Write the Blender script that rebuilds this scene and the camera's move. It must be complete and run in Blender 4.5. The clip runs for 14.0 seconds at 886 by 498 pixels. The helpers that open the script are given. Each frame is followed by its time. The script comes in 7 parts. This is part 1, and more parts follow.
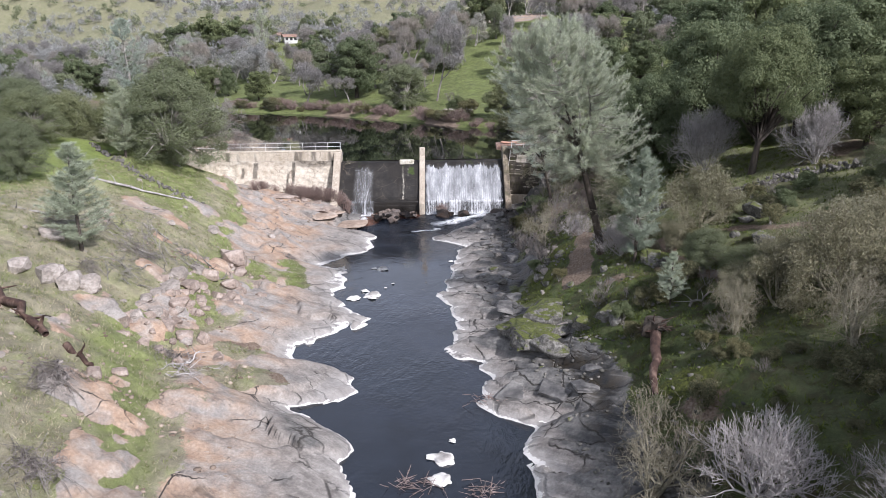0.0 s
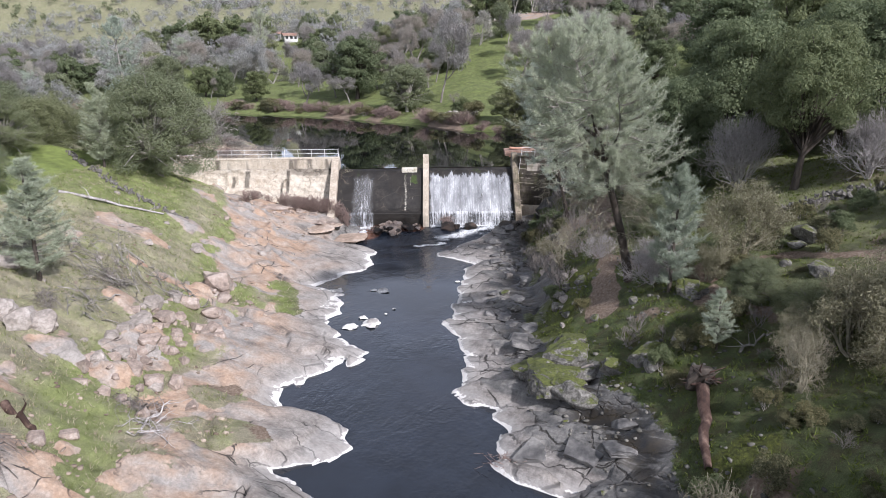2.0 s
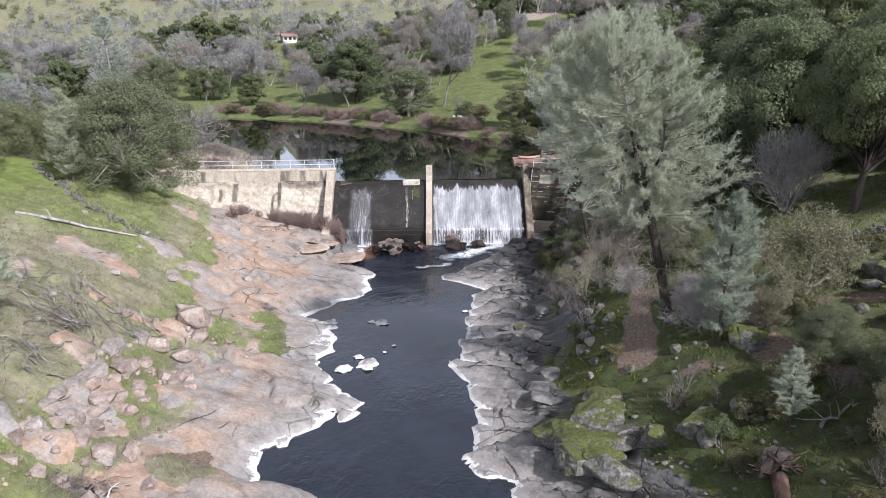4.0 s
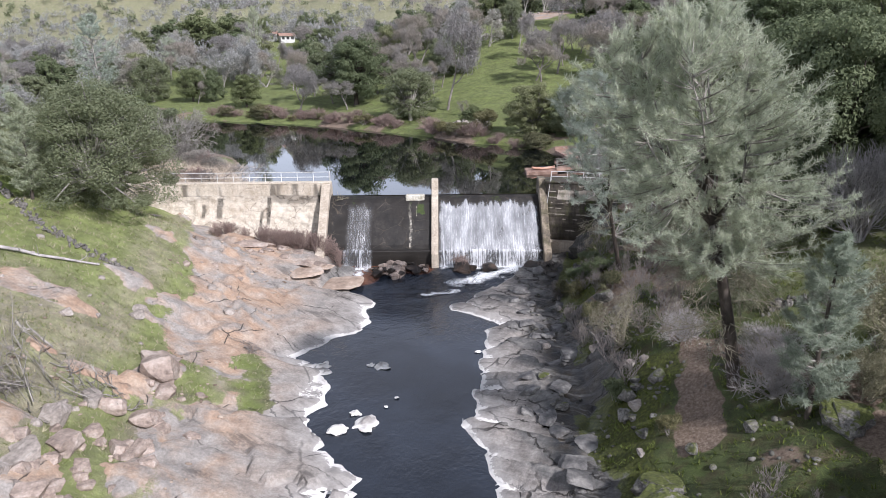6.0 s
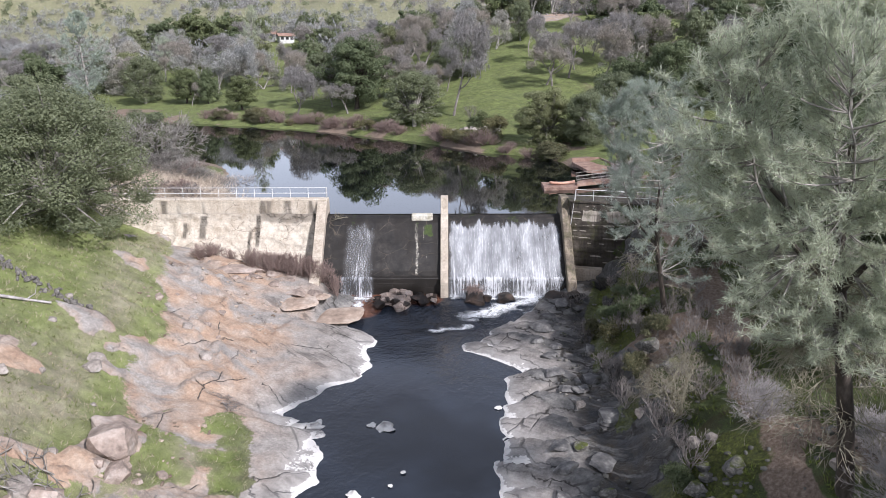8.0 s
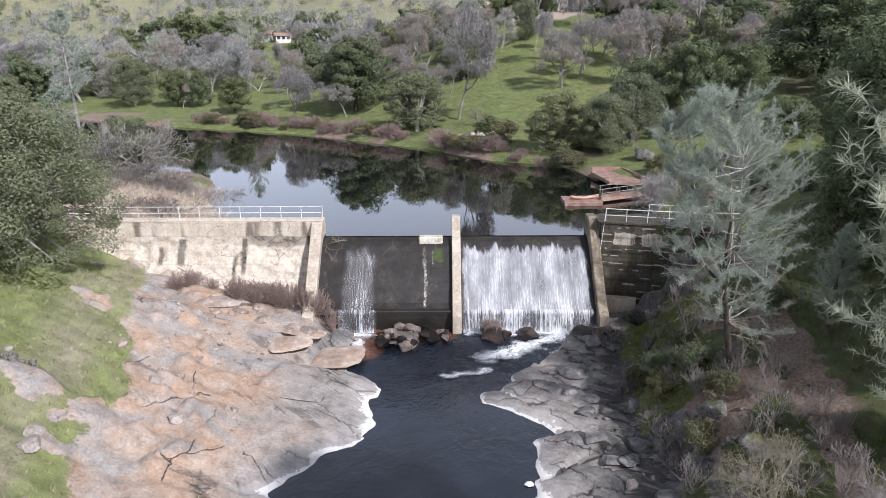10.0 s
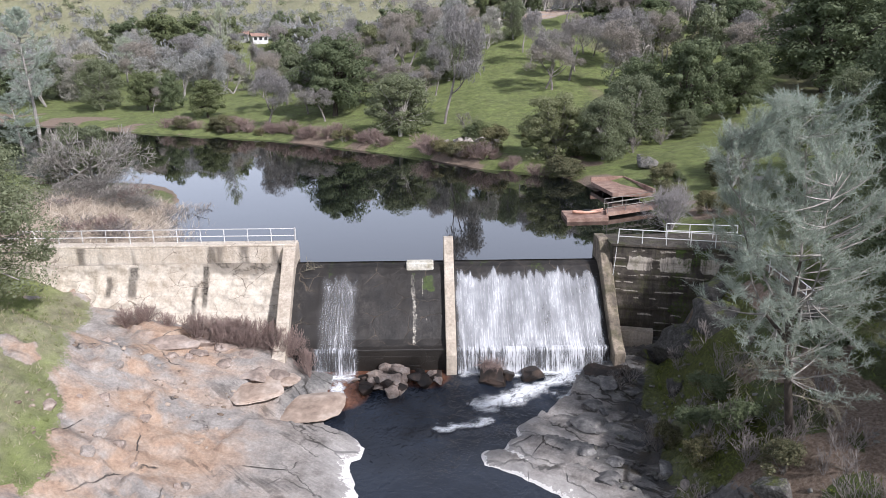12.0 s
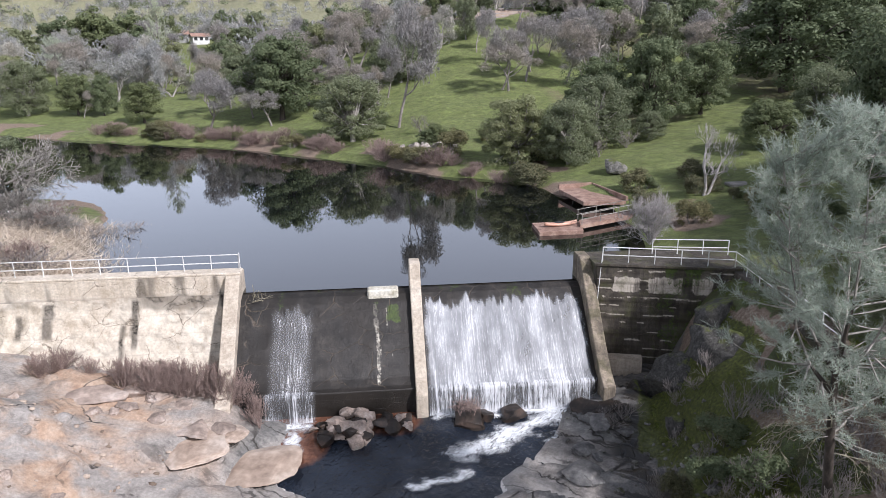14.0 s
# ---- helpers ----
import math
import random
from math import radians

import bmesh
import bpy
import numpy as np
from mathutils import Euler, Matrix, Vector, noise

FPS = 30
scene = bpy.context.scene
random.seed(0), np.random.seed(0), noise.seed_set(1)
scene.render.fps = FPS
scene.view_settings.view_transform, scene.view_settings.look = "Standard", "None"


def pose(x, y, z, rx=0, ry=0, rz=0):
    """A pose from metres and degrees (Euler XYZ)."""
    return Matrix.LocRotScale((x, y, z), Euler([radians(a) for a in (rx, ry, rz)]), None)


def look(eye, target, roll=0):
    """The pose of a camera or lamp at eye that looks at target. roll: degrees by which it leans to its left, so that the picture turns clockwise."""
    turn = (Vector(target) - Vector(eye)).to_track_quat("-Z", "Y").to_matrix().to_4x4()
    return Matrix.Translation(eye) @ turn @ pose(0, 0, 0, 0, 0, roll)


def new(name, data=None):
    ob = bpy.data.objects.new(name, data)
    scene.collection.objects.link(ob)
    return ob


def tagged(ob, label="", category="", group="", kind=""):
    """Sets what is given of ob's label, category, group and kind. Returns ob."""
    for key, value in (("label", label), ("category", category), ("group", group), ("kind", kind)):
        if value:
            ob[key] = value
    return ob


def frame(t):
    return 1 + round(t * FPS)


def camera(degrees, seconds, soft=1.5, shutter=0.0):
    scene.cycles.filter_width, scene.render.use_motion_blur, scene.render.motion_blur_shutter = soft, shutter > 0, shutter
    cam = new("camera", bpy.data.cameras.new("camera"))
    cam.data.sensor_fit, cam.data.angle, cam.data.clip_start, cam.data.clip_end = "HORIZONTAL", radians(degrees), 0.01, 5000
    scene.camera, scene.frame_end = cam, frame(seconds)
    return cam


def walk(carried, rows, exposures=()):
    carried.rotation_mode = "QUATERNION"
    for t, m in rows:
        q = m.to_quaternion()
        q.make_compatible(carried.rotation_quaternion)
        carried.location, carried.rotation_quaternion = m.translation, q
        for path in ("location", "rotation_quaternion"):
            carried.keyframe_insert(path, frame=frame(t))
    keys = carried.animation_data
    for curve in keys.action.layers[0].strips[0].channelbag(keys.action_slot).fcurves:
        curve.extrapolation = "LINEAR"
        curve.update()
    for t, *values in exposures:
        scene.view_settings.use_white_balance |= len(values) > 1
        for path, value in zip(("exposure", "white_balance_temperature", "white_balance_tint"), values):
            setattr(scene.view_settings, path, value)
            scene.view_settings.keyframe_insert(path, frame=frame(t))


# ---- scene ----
cam = camera(66.2, 14.0, 0.7)
PATH = [
    (0, (0.372, 1.192, 22.615), (0.367, 3.113, 22.06), -0.9),
    (0.5, (0.332, 2.89, 22.685), (0.324, 4.811, 22.128), -1.0),
    (1, (0.286, 4.569, 22.714), (0.276, 6.489, 22.157), -1.0),
    (1.5, (0.166, 6.299, 22.782), (0.154, 8.22, 22.223), -0.9),
    (2, (0.022, 8.069, 22.848), (0.01, 9.989, 22.289), -0.9),
    (2.5, (-0.057, 9.913, 22.885), (-0.071, 11.833, 22.327), -0.9),
    (3, (-0.155, 11.783, 22.911), (-0.171, 13.704, 22.355), -0.9),
    (5.5, (-1.025, 22.145, 23.108), (-1.041, 24.065, 22.55), -0.9),
    (6, (-1.306, 24.274, 23.107), (-1.32, 26.195, 22.551), -0.7),
    (6.5, (-1.56, 26.385, 23.13), (-1.574, 28.307, 22.576), -0.6),
    (7, (-1.857, 28.547, 23.121), (-1.869, 30.469, 22.568), -0.4),
    (7.5, (-2.059, 30.612, 23.184), (-2.073, 32.533, 22.631), -0.4),
    (8, (-2.415, 32.824, 23.165), (-2.427, 34.746, 22.614), -0.2),
    (10.5, (-3.756, 43.279, 23.238), (-3.764, 45.201, 22.686), -0.3),
    (11, (-3.91, 45.205, 23.113), (-3.917, 47.128, 22.562), -0.1),
    (11.5, (-4.063, 47.126, 23.127), (-4.061, 49.049, 22.578), -0.3),
    (12, (-4.199, 48.846, 23.132), (-4.157, 50.768, 22.583), -0.4),
    (12.5, (-4.376, 50.416, 23.155), (-4.28, 52.337, 22.605), -0.5),
    (13, (-4.545, 51.873, 23.156), (-4.399, 53.79, 22.606), -0.5),
    (13.5, (-4.701, 53.322, 23.147), (-4.52, 55.236, 22.597), -0.6),
    (14, (-4.952, 54.788, 23.171), (-4.769, 56.702, 22.621), -0.6),
]
walk(cam, [(t, look(eye, target, roll)) for t, eye, target, roll in PATH], ((0, 0.22, 5950, 17), (14, 0.22, 5950, 17)))

# ---- light: high thin cloud, a soft sun from behind and to the right ----
SUN_FROM = Vector((0.52, -0.58, 0.62)).normalized()
world = bpy.data.worlds.new("hazy_sky")
scene.world = world
world.use_nodes = True
wn, wl = world.node_tree.nodes, world.node_tree.links
sky = wn.new("ShaderNodeTexSky")
sky.sky_type = 'NISHITA'
sky.sun_disc = False
sky.sun_elevation = math.asin(SUN_FROM.z)
sky.sun_rotation = math.atan2(SUN_FROM.x, SUN_FROM.y)
sky.air_density, sky.dust_density, sky.ozone_density = 1.0, 1.6, 2.0
sky_grey = wn.new("ShaderNodeHueSaturation")
sky_grey.inputs["Saturation"].default_value = 0.5
wl.new(sky.outputs[0], sky_grey.inputs["Color"])
veil = wn.new("ShaderNodeMix")  # thin even cloud over the blue
veil.data_type = 'RGBA'
veil.inputs[0].default_value = 0.42
veil.inputs[7].default_value = (8.1, 8.4, 8.9, 1)
wl.new(sky_grey.outputs[0], veil.inputs[6])
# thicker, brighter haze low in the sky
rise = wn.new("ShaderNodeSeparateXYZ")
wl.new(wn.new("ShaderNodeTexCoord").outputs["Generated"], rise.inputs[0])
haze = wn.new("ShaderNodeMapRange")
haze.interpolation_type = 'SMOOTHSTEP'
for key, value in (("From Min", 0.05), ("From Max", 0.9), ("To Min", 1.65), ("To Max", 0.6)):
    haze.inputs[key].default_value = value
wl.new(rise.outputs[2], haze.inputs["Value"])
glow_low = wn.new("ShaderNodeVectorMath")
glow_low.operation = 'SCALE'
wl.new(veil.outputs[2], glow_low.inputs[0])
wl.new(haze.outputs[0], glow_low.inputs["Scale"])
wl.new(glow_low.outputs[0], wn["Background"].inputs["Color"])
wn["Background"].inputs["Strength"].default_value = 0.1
sun = new("sun", bpy.data.lights.new("sun", 'SUN'))
sun.data.energy, sun.data.angle, sun.data.color = 4.45, radians(2.0), (1.0, 0.95, 0.885)
sun.matrix_world = look((40, -60, 80), Vector((40, -60, 80)) - SUN_FROM)


# ---- building helpers ----
def mesh_of(name, verts, faces, smooth=False):
    """A mesh from arrays: verts (n, 3), faces (m, 3 or 4)."""
    verts, faces = np.asarray(verts, np.float32), np.asarray(faces, np.int32)
    me = bpy.data.meshes.new(name)
    me.vertices.add(len(verts))
    me.vertices.foreach_set("co", verts.ravel())
    me.loops.add(faces.size)
    me.loops.foreach_set("vertex_index", faces.ravel())
    me.polygons.add(len(faces))
    me.polygons.foreach_set("loop_start", np.arange(0, faces.size, faces.shape[1], dtype=np.int32))
    me.update(calc_edges=True)
    if smooth:
        me.polygons.foreach_set("use_smooth", np.ones(len(faces), bool))
    return me


def bm_mesh(name, bm, smooth=False):
    me = bpy.data.meshes.new(name)
    bm.normal_update()
    bm.to_mesh(me)
    bm.free()
    if smooth:
        me.polygons.foreach_set("use_smooth", np.ones(len(me.polygons), bool))
    return me


def part(name, data, material, parent=None, label=""):
    """Links a bmesh or mesh as one object, under a thing or part if one is given."""
    me = data if isinstance(data, bpy.types.Mesh) else bm_mesh(name, data)
    if material and not me.materials:
        me.materials.append(material)
    ob = new(name, me)
    if parent:
        ob.parent = parent
    return tagged(ob, label)


def thing(name, at, label, category, group="", kind="", turn=0.0):
    """An empty at the thing's base, to parent its parts."""
    ob = new(name)
    ob.empty_display_size = 0.2
    ob.matrix_basis = pose(*at, 0, 0, turn)
    return tagged(ob, label, category, group, kind)


def box(bm, lo, hi, bevel=0.0, m=None):
    """Adds a box from corner lo to corner hi."""
    lo, hi = Vector(lo), Vector(hi)
    made = bmesh.ops.create_cube(bm, size=1.0, matrix=Matrix.Translation((lo + hi) / 2) @ Matrix.Diagonal((*(hi - lo), 1)))
    if bevel:
        edges = list({e for v in made["verts"] for e in v.link_edges})
        out = bmesh.ops.bevel(bm, geom=edges, offset=bevel, segments=1, affect='EDGES')
        verts = {v for f in out["faces"] for v in f.verts} | {v for v in made["verts"] if v.is_valid}
    else:
        verts = made["verts"]
    if m:
        bmesh.ops.transform(bm, matrix=m, verts=list(verts))
    return bm


def rod(bm, a, b, r, sides=6, r2=None):
    """Adds a rod from a to b."""
    a, b = Vector(a), Vector(b)
    turn = (b - a).to_track_quat("Z", "Y").to_matrix().to_4x4()
    bmesh.ops.create_cone(bm, cap_ends=True, segments=sides, radius1=r, radius2=r if r2 is None else r2, depth=(b - a).length,
                          matrix=Matrix.Translation((a + b) / 2) @ turn)
    return bm


def loft(rings, closed=True):
    """A skin over rings of points, all of one length; ends capped."""
    bm = bmesh.new()
    vs = [[bm.verts.new(p) for p in ring] for ring in rings]
    n = len(rings[0])
    for a, b in zip(vs, vs[1:]):
        for i in range(n if closed else n - 1):
            bm.faces.new((a[i], a[(i + 1) % n], b[(i + 1) % n], b[i]))
    if closed:
        bm.faces.new(vs[0][::-1])
        bm.faces.new(vs[-1])
    bmesh.ops.recalc_face_normals(bm, faces=bm.faces)
    return bm


def side_wall(profile, x0, x1):
    """A wall whose outline in y and z is profile, from x0 to x1."""
    return loft([[(x, y, z) for y, z in profile] for x in (x0, x1)])


# ---- materials ----
class Nodes:
    """Short names for the nodes of one material."""

    def __init__(self, name):
        self.mat = bpy.data.materials.new(name)
        self.mat.use_nodes = True
        self.n, self.l = self.mat.node_tree.nodes, self.mat.node_tree.links
        self.bsdf = self.n["Principled BSDF"]
        self.out = self.n["Material Output"]

    def put(self, socket, value):
        if isinstance(value, bpy.types.NodeSocket):
            self.l.new(value, socket)
        elif isinstance(value, (tuple, list)) and len(value) == 3 and socket.type == 'RGBA':
            socket.default_value = (*value, 1)
        elif value is not None:
            socket.default_value = value

    def coord(self, which="Object"):
        return self.n.new("ShaderNodeTexCoord").outputs[which]

    def mapped(self, vec, scale=(1, 1, 1), turn=(0, 0, 0)):
        for key, value in (("Rotation", [radians(a) for a in turn]), ("Scale", scale)):
            if key == "Rotation" and not any(turn):
                continue
            node = self.n.new("ShaderNodeMapping")
            self.put(node.inputs["Vector"], vec)
            node.inputs[key].default_value = value
            vec = node.outputs[0]
        return vec

    def noise(self, vec, scale, detail=4.0, rough=0.6, warp=0.0):
        node = self.n.new("ShaderNodeTexNoise")
        self.put(node.inputs["Vector"], vec)
        for key, v in (("Scale", scale), ("Detail", detail), ("Roughness", rough), ("Distortion", warp)):
            node.inputs[key].default_value = v
        return node.outputs["Fac"]

    def voronoi(self, vec, scale, feature="F1", out="Distance"):
        node = self.n.new("ShaderNodeTexVoronoi")
        node.feature = feature
        self.put(node.inputs["Vector"], vec)
        node.inputs["Scale"].default_value = scale
        return node.outputs[out]

    def ramp(self, fac, *stops):
        node = self.n.new("ShaderNodeValToRGB")
        self.put(node.inputs[0], fac)
        el = node.color_ramp.elements
        while len(el) < len(stops):
            el.new(0.5)
        for e, (pos, col) in zip(el, stops):
            e.position = pos
            e.color = (*col, 1) if isinstance(col, tuple) else (col, col, col, 1)
        return node.outputs[0]

    def mix(self, fac, a, b, blend="MIX"):
        node = self.n.new("ShaderNodeMix")
        node.data_type, node.blend_type, node.clamp_factor = 'RGBA', blend, True
        self.put(node.inputs[0], fac)
        self.put(node.inputs[6], a)
        self.put(node.inputs[7], b)
        return node.outputs[2]

    def math(self, op, a, b=None, c=None):
        node = self.n.new("ShaderNodeMath")
        node.operation = op
        for i, v in enumerate((a, b, c)):
            self.put(node.inputs[i], v)
        return node.outputs[0]

    def attr(self, name):
        node = self.n.new("ShaderNodeAttribute")
        node.attribute_name = name
        split = self.n.new("ShaderNodeSeparateColor")
        self.l.new(node.outputs["Color"], split.inputs[0])
        return split.outputs[0], split.outputs[1], split.outputs[2]

    def place(self):
        """World position and its z."""
        pos = self.n.new("ShaderNodeNewGeometry").outputs["Position"]
        sep = self.n.new("ShaderNodeSeparateXYZ")
        self.l.new(pos, sep.inputs[0])
        return pos, sep.outputs

    def bump(self, height, strength=0.3, distance=0.05, before=None):
        node = self.n.new("ShaderNodeBump")
        self.put(node.inputs["Height"], height)
        node.inputs["Strength"].default_value, node.inputs["Distance"].default_value = strength, distance
        if before is not None:
            self.l.new(before, node.inputs["Normal"])
        return node.outputs[0]

    def done(self, color=None, rough=0.8, normal=None, **more):
        self.put(self.bsdf.inputs["Base Color"], color)
        self.put(self.bsdf.inputs["Roughness"], rough)
        self.put(self.bsdf.inputs["Normal"], normal)
        for key, v in more.items():
            self.put(self.bsdf.inputs[key.replace("_", " ")], v)
        return self.mat


def mottled(name, dark, mid, light, scale=1.0, fine=14.0, rough=0.85, bump=0.4, dist=0.03, stretch=(1, 1, 1), spread=0.18):
    """A plain rough surface with broad patches and fine grain."""
    k = Nodes(name)
    v = k.mapped(k.coord(), stretch)
    a, b = k.noise(v, scale, 5, 0.62), k.noise(v, fine, 4, 0.6)
    col = k.ramp(a, (0.5 - spread, dark), (0.5, mid), (0.5 + spread, light))
    col = k.mix(0.55, col, k.ramp(b, (0.3, 0.45), (0.7, 1.25)), "MULTIPLY")
    rnd = k.n.new("ShaderNodeObjectInfo").outputs["Random"]
    col = k.mix(0.5, col, k.ramp(rnd, (0, 0.72), (1, 1.2)), "MULTIPLY")
    return k.done(col, rough, k.bump(k.math('ADD', a, k.math('MULTIPLY', b, 0.5)), bump, dist))


def leafy(name, dark, light, glow_share=0.25, rough=0.6):
    """Leaves: every leaf has its own tint, every tree too; light passes through in part."""
    k = Nodes(name)
    isl = k.n.new("ShaderNodeNewGeometry").outputs["Random Per Island"]
    rnd = k.n.new("ShaderNodeObjectInfo").outputs["Random"]
    mid = tuple((a + b) / 2 for a, b in zip(dark, light))
    col = k.ramp(isl, (0.0, dark), (0.55, mid), (1.0, light))
    col = k.mix(0.6, col, k.ramp(rnd, (0, (0.75, 0.78, 0.8)), (0.5, (1.0, 1.0, 1.0)), (1, (1.25, 1.15, 0.95))), "MULTIPLY")
    k.done(col, rough)
    k.bsdf.inputs["Specular IOR Level"].default_value = 0.25
    glow = k.n.new("ShaderNodeBsdfTranslucent")
    k.l.new(col, glow.inputs["Color"])
    both = k.n.new("ShaderNodeMixShader")
    both.inputs[0].default_value = glow_share
    k.l.new(k.bsdf.outputs[0], both.inputs[1])
    k.l.new(glow.outputs[0], both.inputs[2])
    k.l.new(both.outputs[0], k.out.inputs["Surface"])
    return k.mat


def ground_material():
    k = Nodes("ground_cover")
    pos, xyz = k.place()
    rock, grass, dirt = k.attr("cover")
    pink_sun, wet, moss = k.attr("look")
    n05, n2, n9, n40 = k.noise(pos, 0.22, 4), k.noise(pos, 1.1, 5, 0.65), k.noise(pos, 6.0, 5, 0.65), k.noise(pos, 30.0, 3, 0.6)
    grain = k.ramp(n9, (0.28, 0.55), (0.72, 1.25))
    speck = k.ramp(n40, (0.3, 0.7), (0.7, 1.2))
    # bare rock: smooth grey granite with peach iron stains, darker on the right bank to paint in the trees' shade, wet
    # in its hollows
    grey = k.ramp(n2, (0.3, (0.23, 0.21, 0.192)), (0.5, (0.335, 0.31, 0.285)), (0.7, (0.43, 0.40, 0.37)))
    shaded_grey = k.ramp(n2, (0.3, (0.10, 0.10, 0.10)), (0.5, (0.20, 0.195, 0.185)), (0.7, (0.33, 0.315, 0.29)))
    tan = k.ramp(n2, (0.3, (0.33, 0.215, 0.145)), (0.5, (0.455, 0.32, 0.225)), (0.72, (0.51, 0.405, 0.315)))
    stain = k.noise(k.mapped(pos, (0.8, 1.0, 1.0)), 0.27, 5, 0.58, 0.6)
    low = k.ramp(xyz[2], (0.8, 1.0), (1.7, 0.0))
    side = k.math('MAXIMUM', low, k.ramp(pink_sun, (0.0, 0.0), (0.3, 1.0)))
    stone = k.mix(side, shaded_grey, grey)
    stone = k.mix(k.math('MULTIPLY', pink_sun, k.ramp(stain, (0.40, 0.0), (0.57, 0.9))), stone, tan)
    stone = k.mix(0.7, stone, grain, "MULTIPLY")
    stone = k.mix(0.5, stone, speck, "MULTIPLY")
    pitted = k.ramp(k.noise(pos, 2.6, 6, 0.7, 0.8), (0.60, 0.0), (0.70, 0.6))
    stone = k.mix(pitted, stone, (0.20, 0.17, 0.15))
    warp = k.n.new("ShaderNodeVectorMath")
    warp.operation = 'ADD'
    k.l.new(pos, warp.inputs[0])
    k.l.new(k.noise(pos, 0.7, 4, 0.6), warp.inputs[1])
    crackle = k.voronoi(k.mapped(warp.outputs[0], (1.0, 0.7, 1.0), (0, 0, 25)), 0.24, "DISTANCE_TO_EDGE")
    some = k.ramp(k.noise(pos, 0.3, 3), (0.51, 0.0), (0.58, 1.0))
    crack = k.math('MULTIPLY', k.ramp(crackle, (0.003, 1.0), (0.012, 0.0)), some)
    shards = k.voronoi(k.mapped(warp.outputs[0], (0.4, 1.3, 1.0), (0, 0, 37)), 0.42, "DISTANCE_TO_EDGE")
    split = k.math('MULTIPLY', k.math('MULTIPLY', k.ramp(shards, (0.008, 1.0), (0.03, 0.0)), k.ramp(k.noise(pos, 0.35, 4, 0.6), (0.38, 0.0), (0.48, 0.95))), k.math('SUBTRACT', 1.0, k.ramp(pink_sun, (0.0, 0.0), (0.2, 1.0))))
    crack = k.math('MAXIMUM', crack, split)
    stone = k.mix(crack, stone, (0.05, 0.045, 0.04))
    beds = k.mapped(pos, (0.28, 2.4, 1.2), (0, 0, 37))
    band, band_fine = k.noise(beds, 0.55, 6, 0.68, 0.4), k.noise(beds, 2.2, 5, 0.7, 0.3)
    right_f = k.math('SUBTRACT', 1.0, k.ramp(pink_sun, (0.0, 0.0), (0.2, 1.0)))
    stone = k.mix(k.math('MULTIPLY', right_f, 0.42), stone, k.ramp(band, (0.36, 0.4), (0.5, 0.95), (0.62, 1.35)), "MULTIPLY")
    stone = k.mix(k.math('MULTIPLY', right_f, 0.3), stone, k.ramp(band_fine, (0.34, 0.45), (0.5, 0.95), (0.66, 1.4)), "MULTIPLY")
    wet_f = k.math('MULTIPLY', wet, k.ramp(k.math('ADD', k.math('MULTIPLY', band, 0.7), k.math('ADD', k.math('MULTIPLY', band_fine, 0.3), k.math('MULTIPLY', wet, 0.10))), (0.53, 0.0), (0.59, 1.0)))
    stone = k.mix(wet_f, stone, k.ramp(n2, (0.35, (0.016, 0.017, 0.019)), (0.65, (0.042, 0.032, 0.018))))
    # white crust that the falling water has left along the waterline
    wide = k.math('MULTIPLY', k.math('SUBTRACT', k.noise(pos, 0.55, 3), 0.36), 0.62)
    edge = k.math('SUBTRACT', xyz[2], wide)
    crust = k.ramp(k.math('ADD', edge, k.math('MULTIPLY', k.math('SUBTRACT', n9, 0.5), 0.30)), (0.03, 1.0), (0.055, 0.0))
    pale = k.ramp(edge, (0.08, 0.45), (0.5, 0.0))
    stone = k.mix(pale, stone, (0.50, 0.485, 0.47))
    stone = k.mix(k.math('MULTIPLY', crust, 0.93), stone, (0.80, 0.78, 0.75))
    # grass, green and straw, thin in places
    blades = k.noise(k.mapped(pos, (1, 1, 1)), 18.0, 4, 0.75)
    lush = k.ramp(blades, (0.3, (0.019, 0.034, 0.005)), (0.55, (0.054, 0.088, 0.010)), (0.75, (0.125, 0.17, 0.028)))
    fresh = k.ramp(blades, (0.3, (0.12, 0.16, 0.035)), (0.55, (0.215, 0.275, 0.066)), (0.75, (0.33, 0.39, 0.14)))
    # darker green on the right slope; the mix also carries painted sunlight
    green = k.mix(pink_sun, lush, fresh)
    straw = k.ramp(blades, (0.3, (0.20, 0.17, 0.12)), (0.55, (0.37, 0.33, 0.25)), (0.75, (0.50, 0.46, 0.37)))
    dry = k.math('MULTIPLY', dirt, k.ramp(k.noise(pos, 0.5, 5, 0.7), (0.36, 0.5), (0.62, 1.0)))
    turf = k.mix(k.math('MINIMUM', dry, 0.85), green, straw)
    weeds = k.ramp(k.noise(pos, 0.85, 6, 0.72, 0.4), (0.48, 0.0), (0.62, 0.75))
    turf = k.mix(k.math('MULTIPLY', weeds, k.math('SUBTRACT', 1.0, pink_sun)), turf, k.ramp(blades, (0.3, (0.035, 0.028, 0.012)), (0.55, (0.085, 0.072, 0.03)), (0.75, (0.17, 0.145, 0.07))))
    turf = k.mix(0.6, turf, k.ramp(n2, (0.3, 0.5), (0.7, 1.35)), "MULTIPLY")
    turf = k.mix(0.6, turf, k.ramp(k.noise(pos, 0.45, 6, 0.7), (0.32, 0.55), (0.68, 1.4)), "MULTIPLY")
    earth = k.ramp(n9, (0.3, (0.115, 0.083, 0.06)), (0.5, (0.24, 0.178, 0.132)), (0.72, (0.37, 0.30, 0.24)))
    earth = k.mix(0.5, earth, speck, "MULTIPLY")
    mossy = k.ramp(n9, (0.3, (0.03, 0.036, 0.008)), (0.55, (0.085, 0.10, 0.016)), (0.75, (0.18, 0.195, 0.035)))
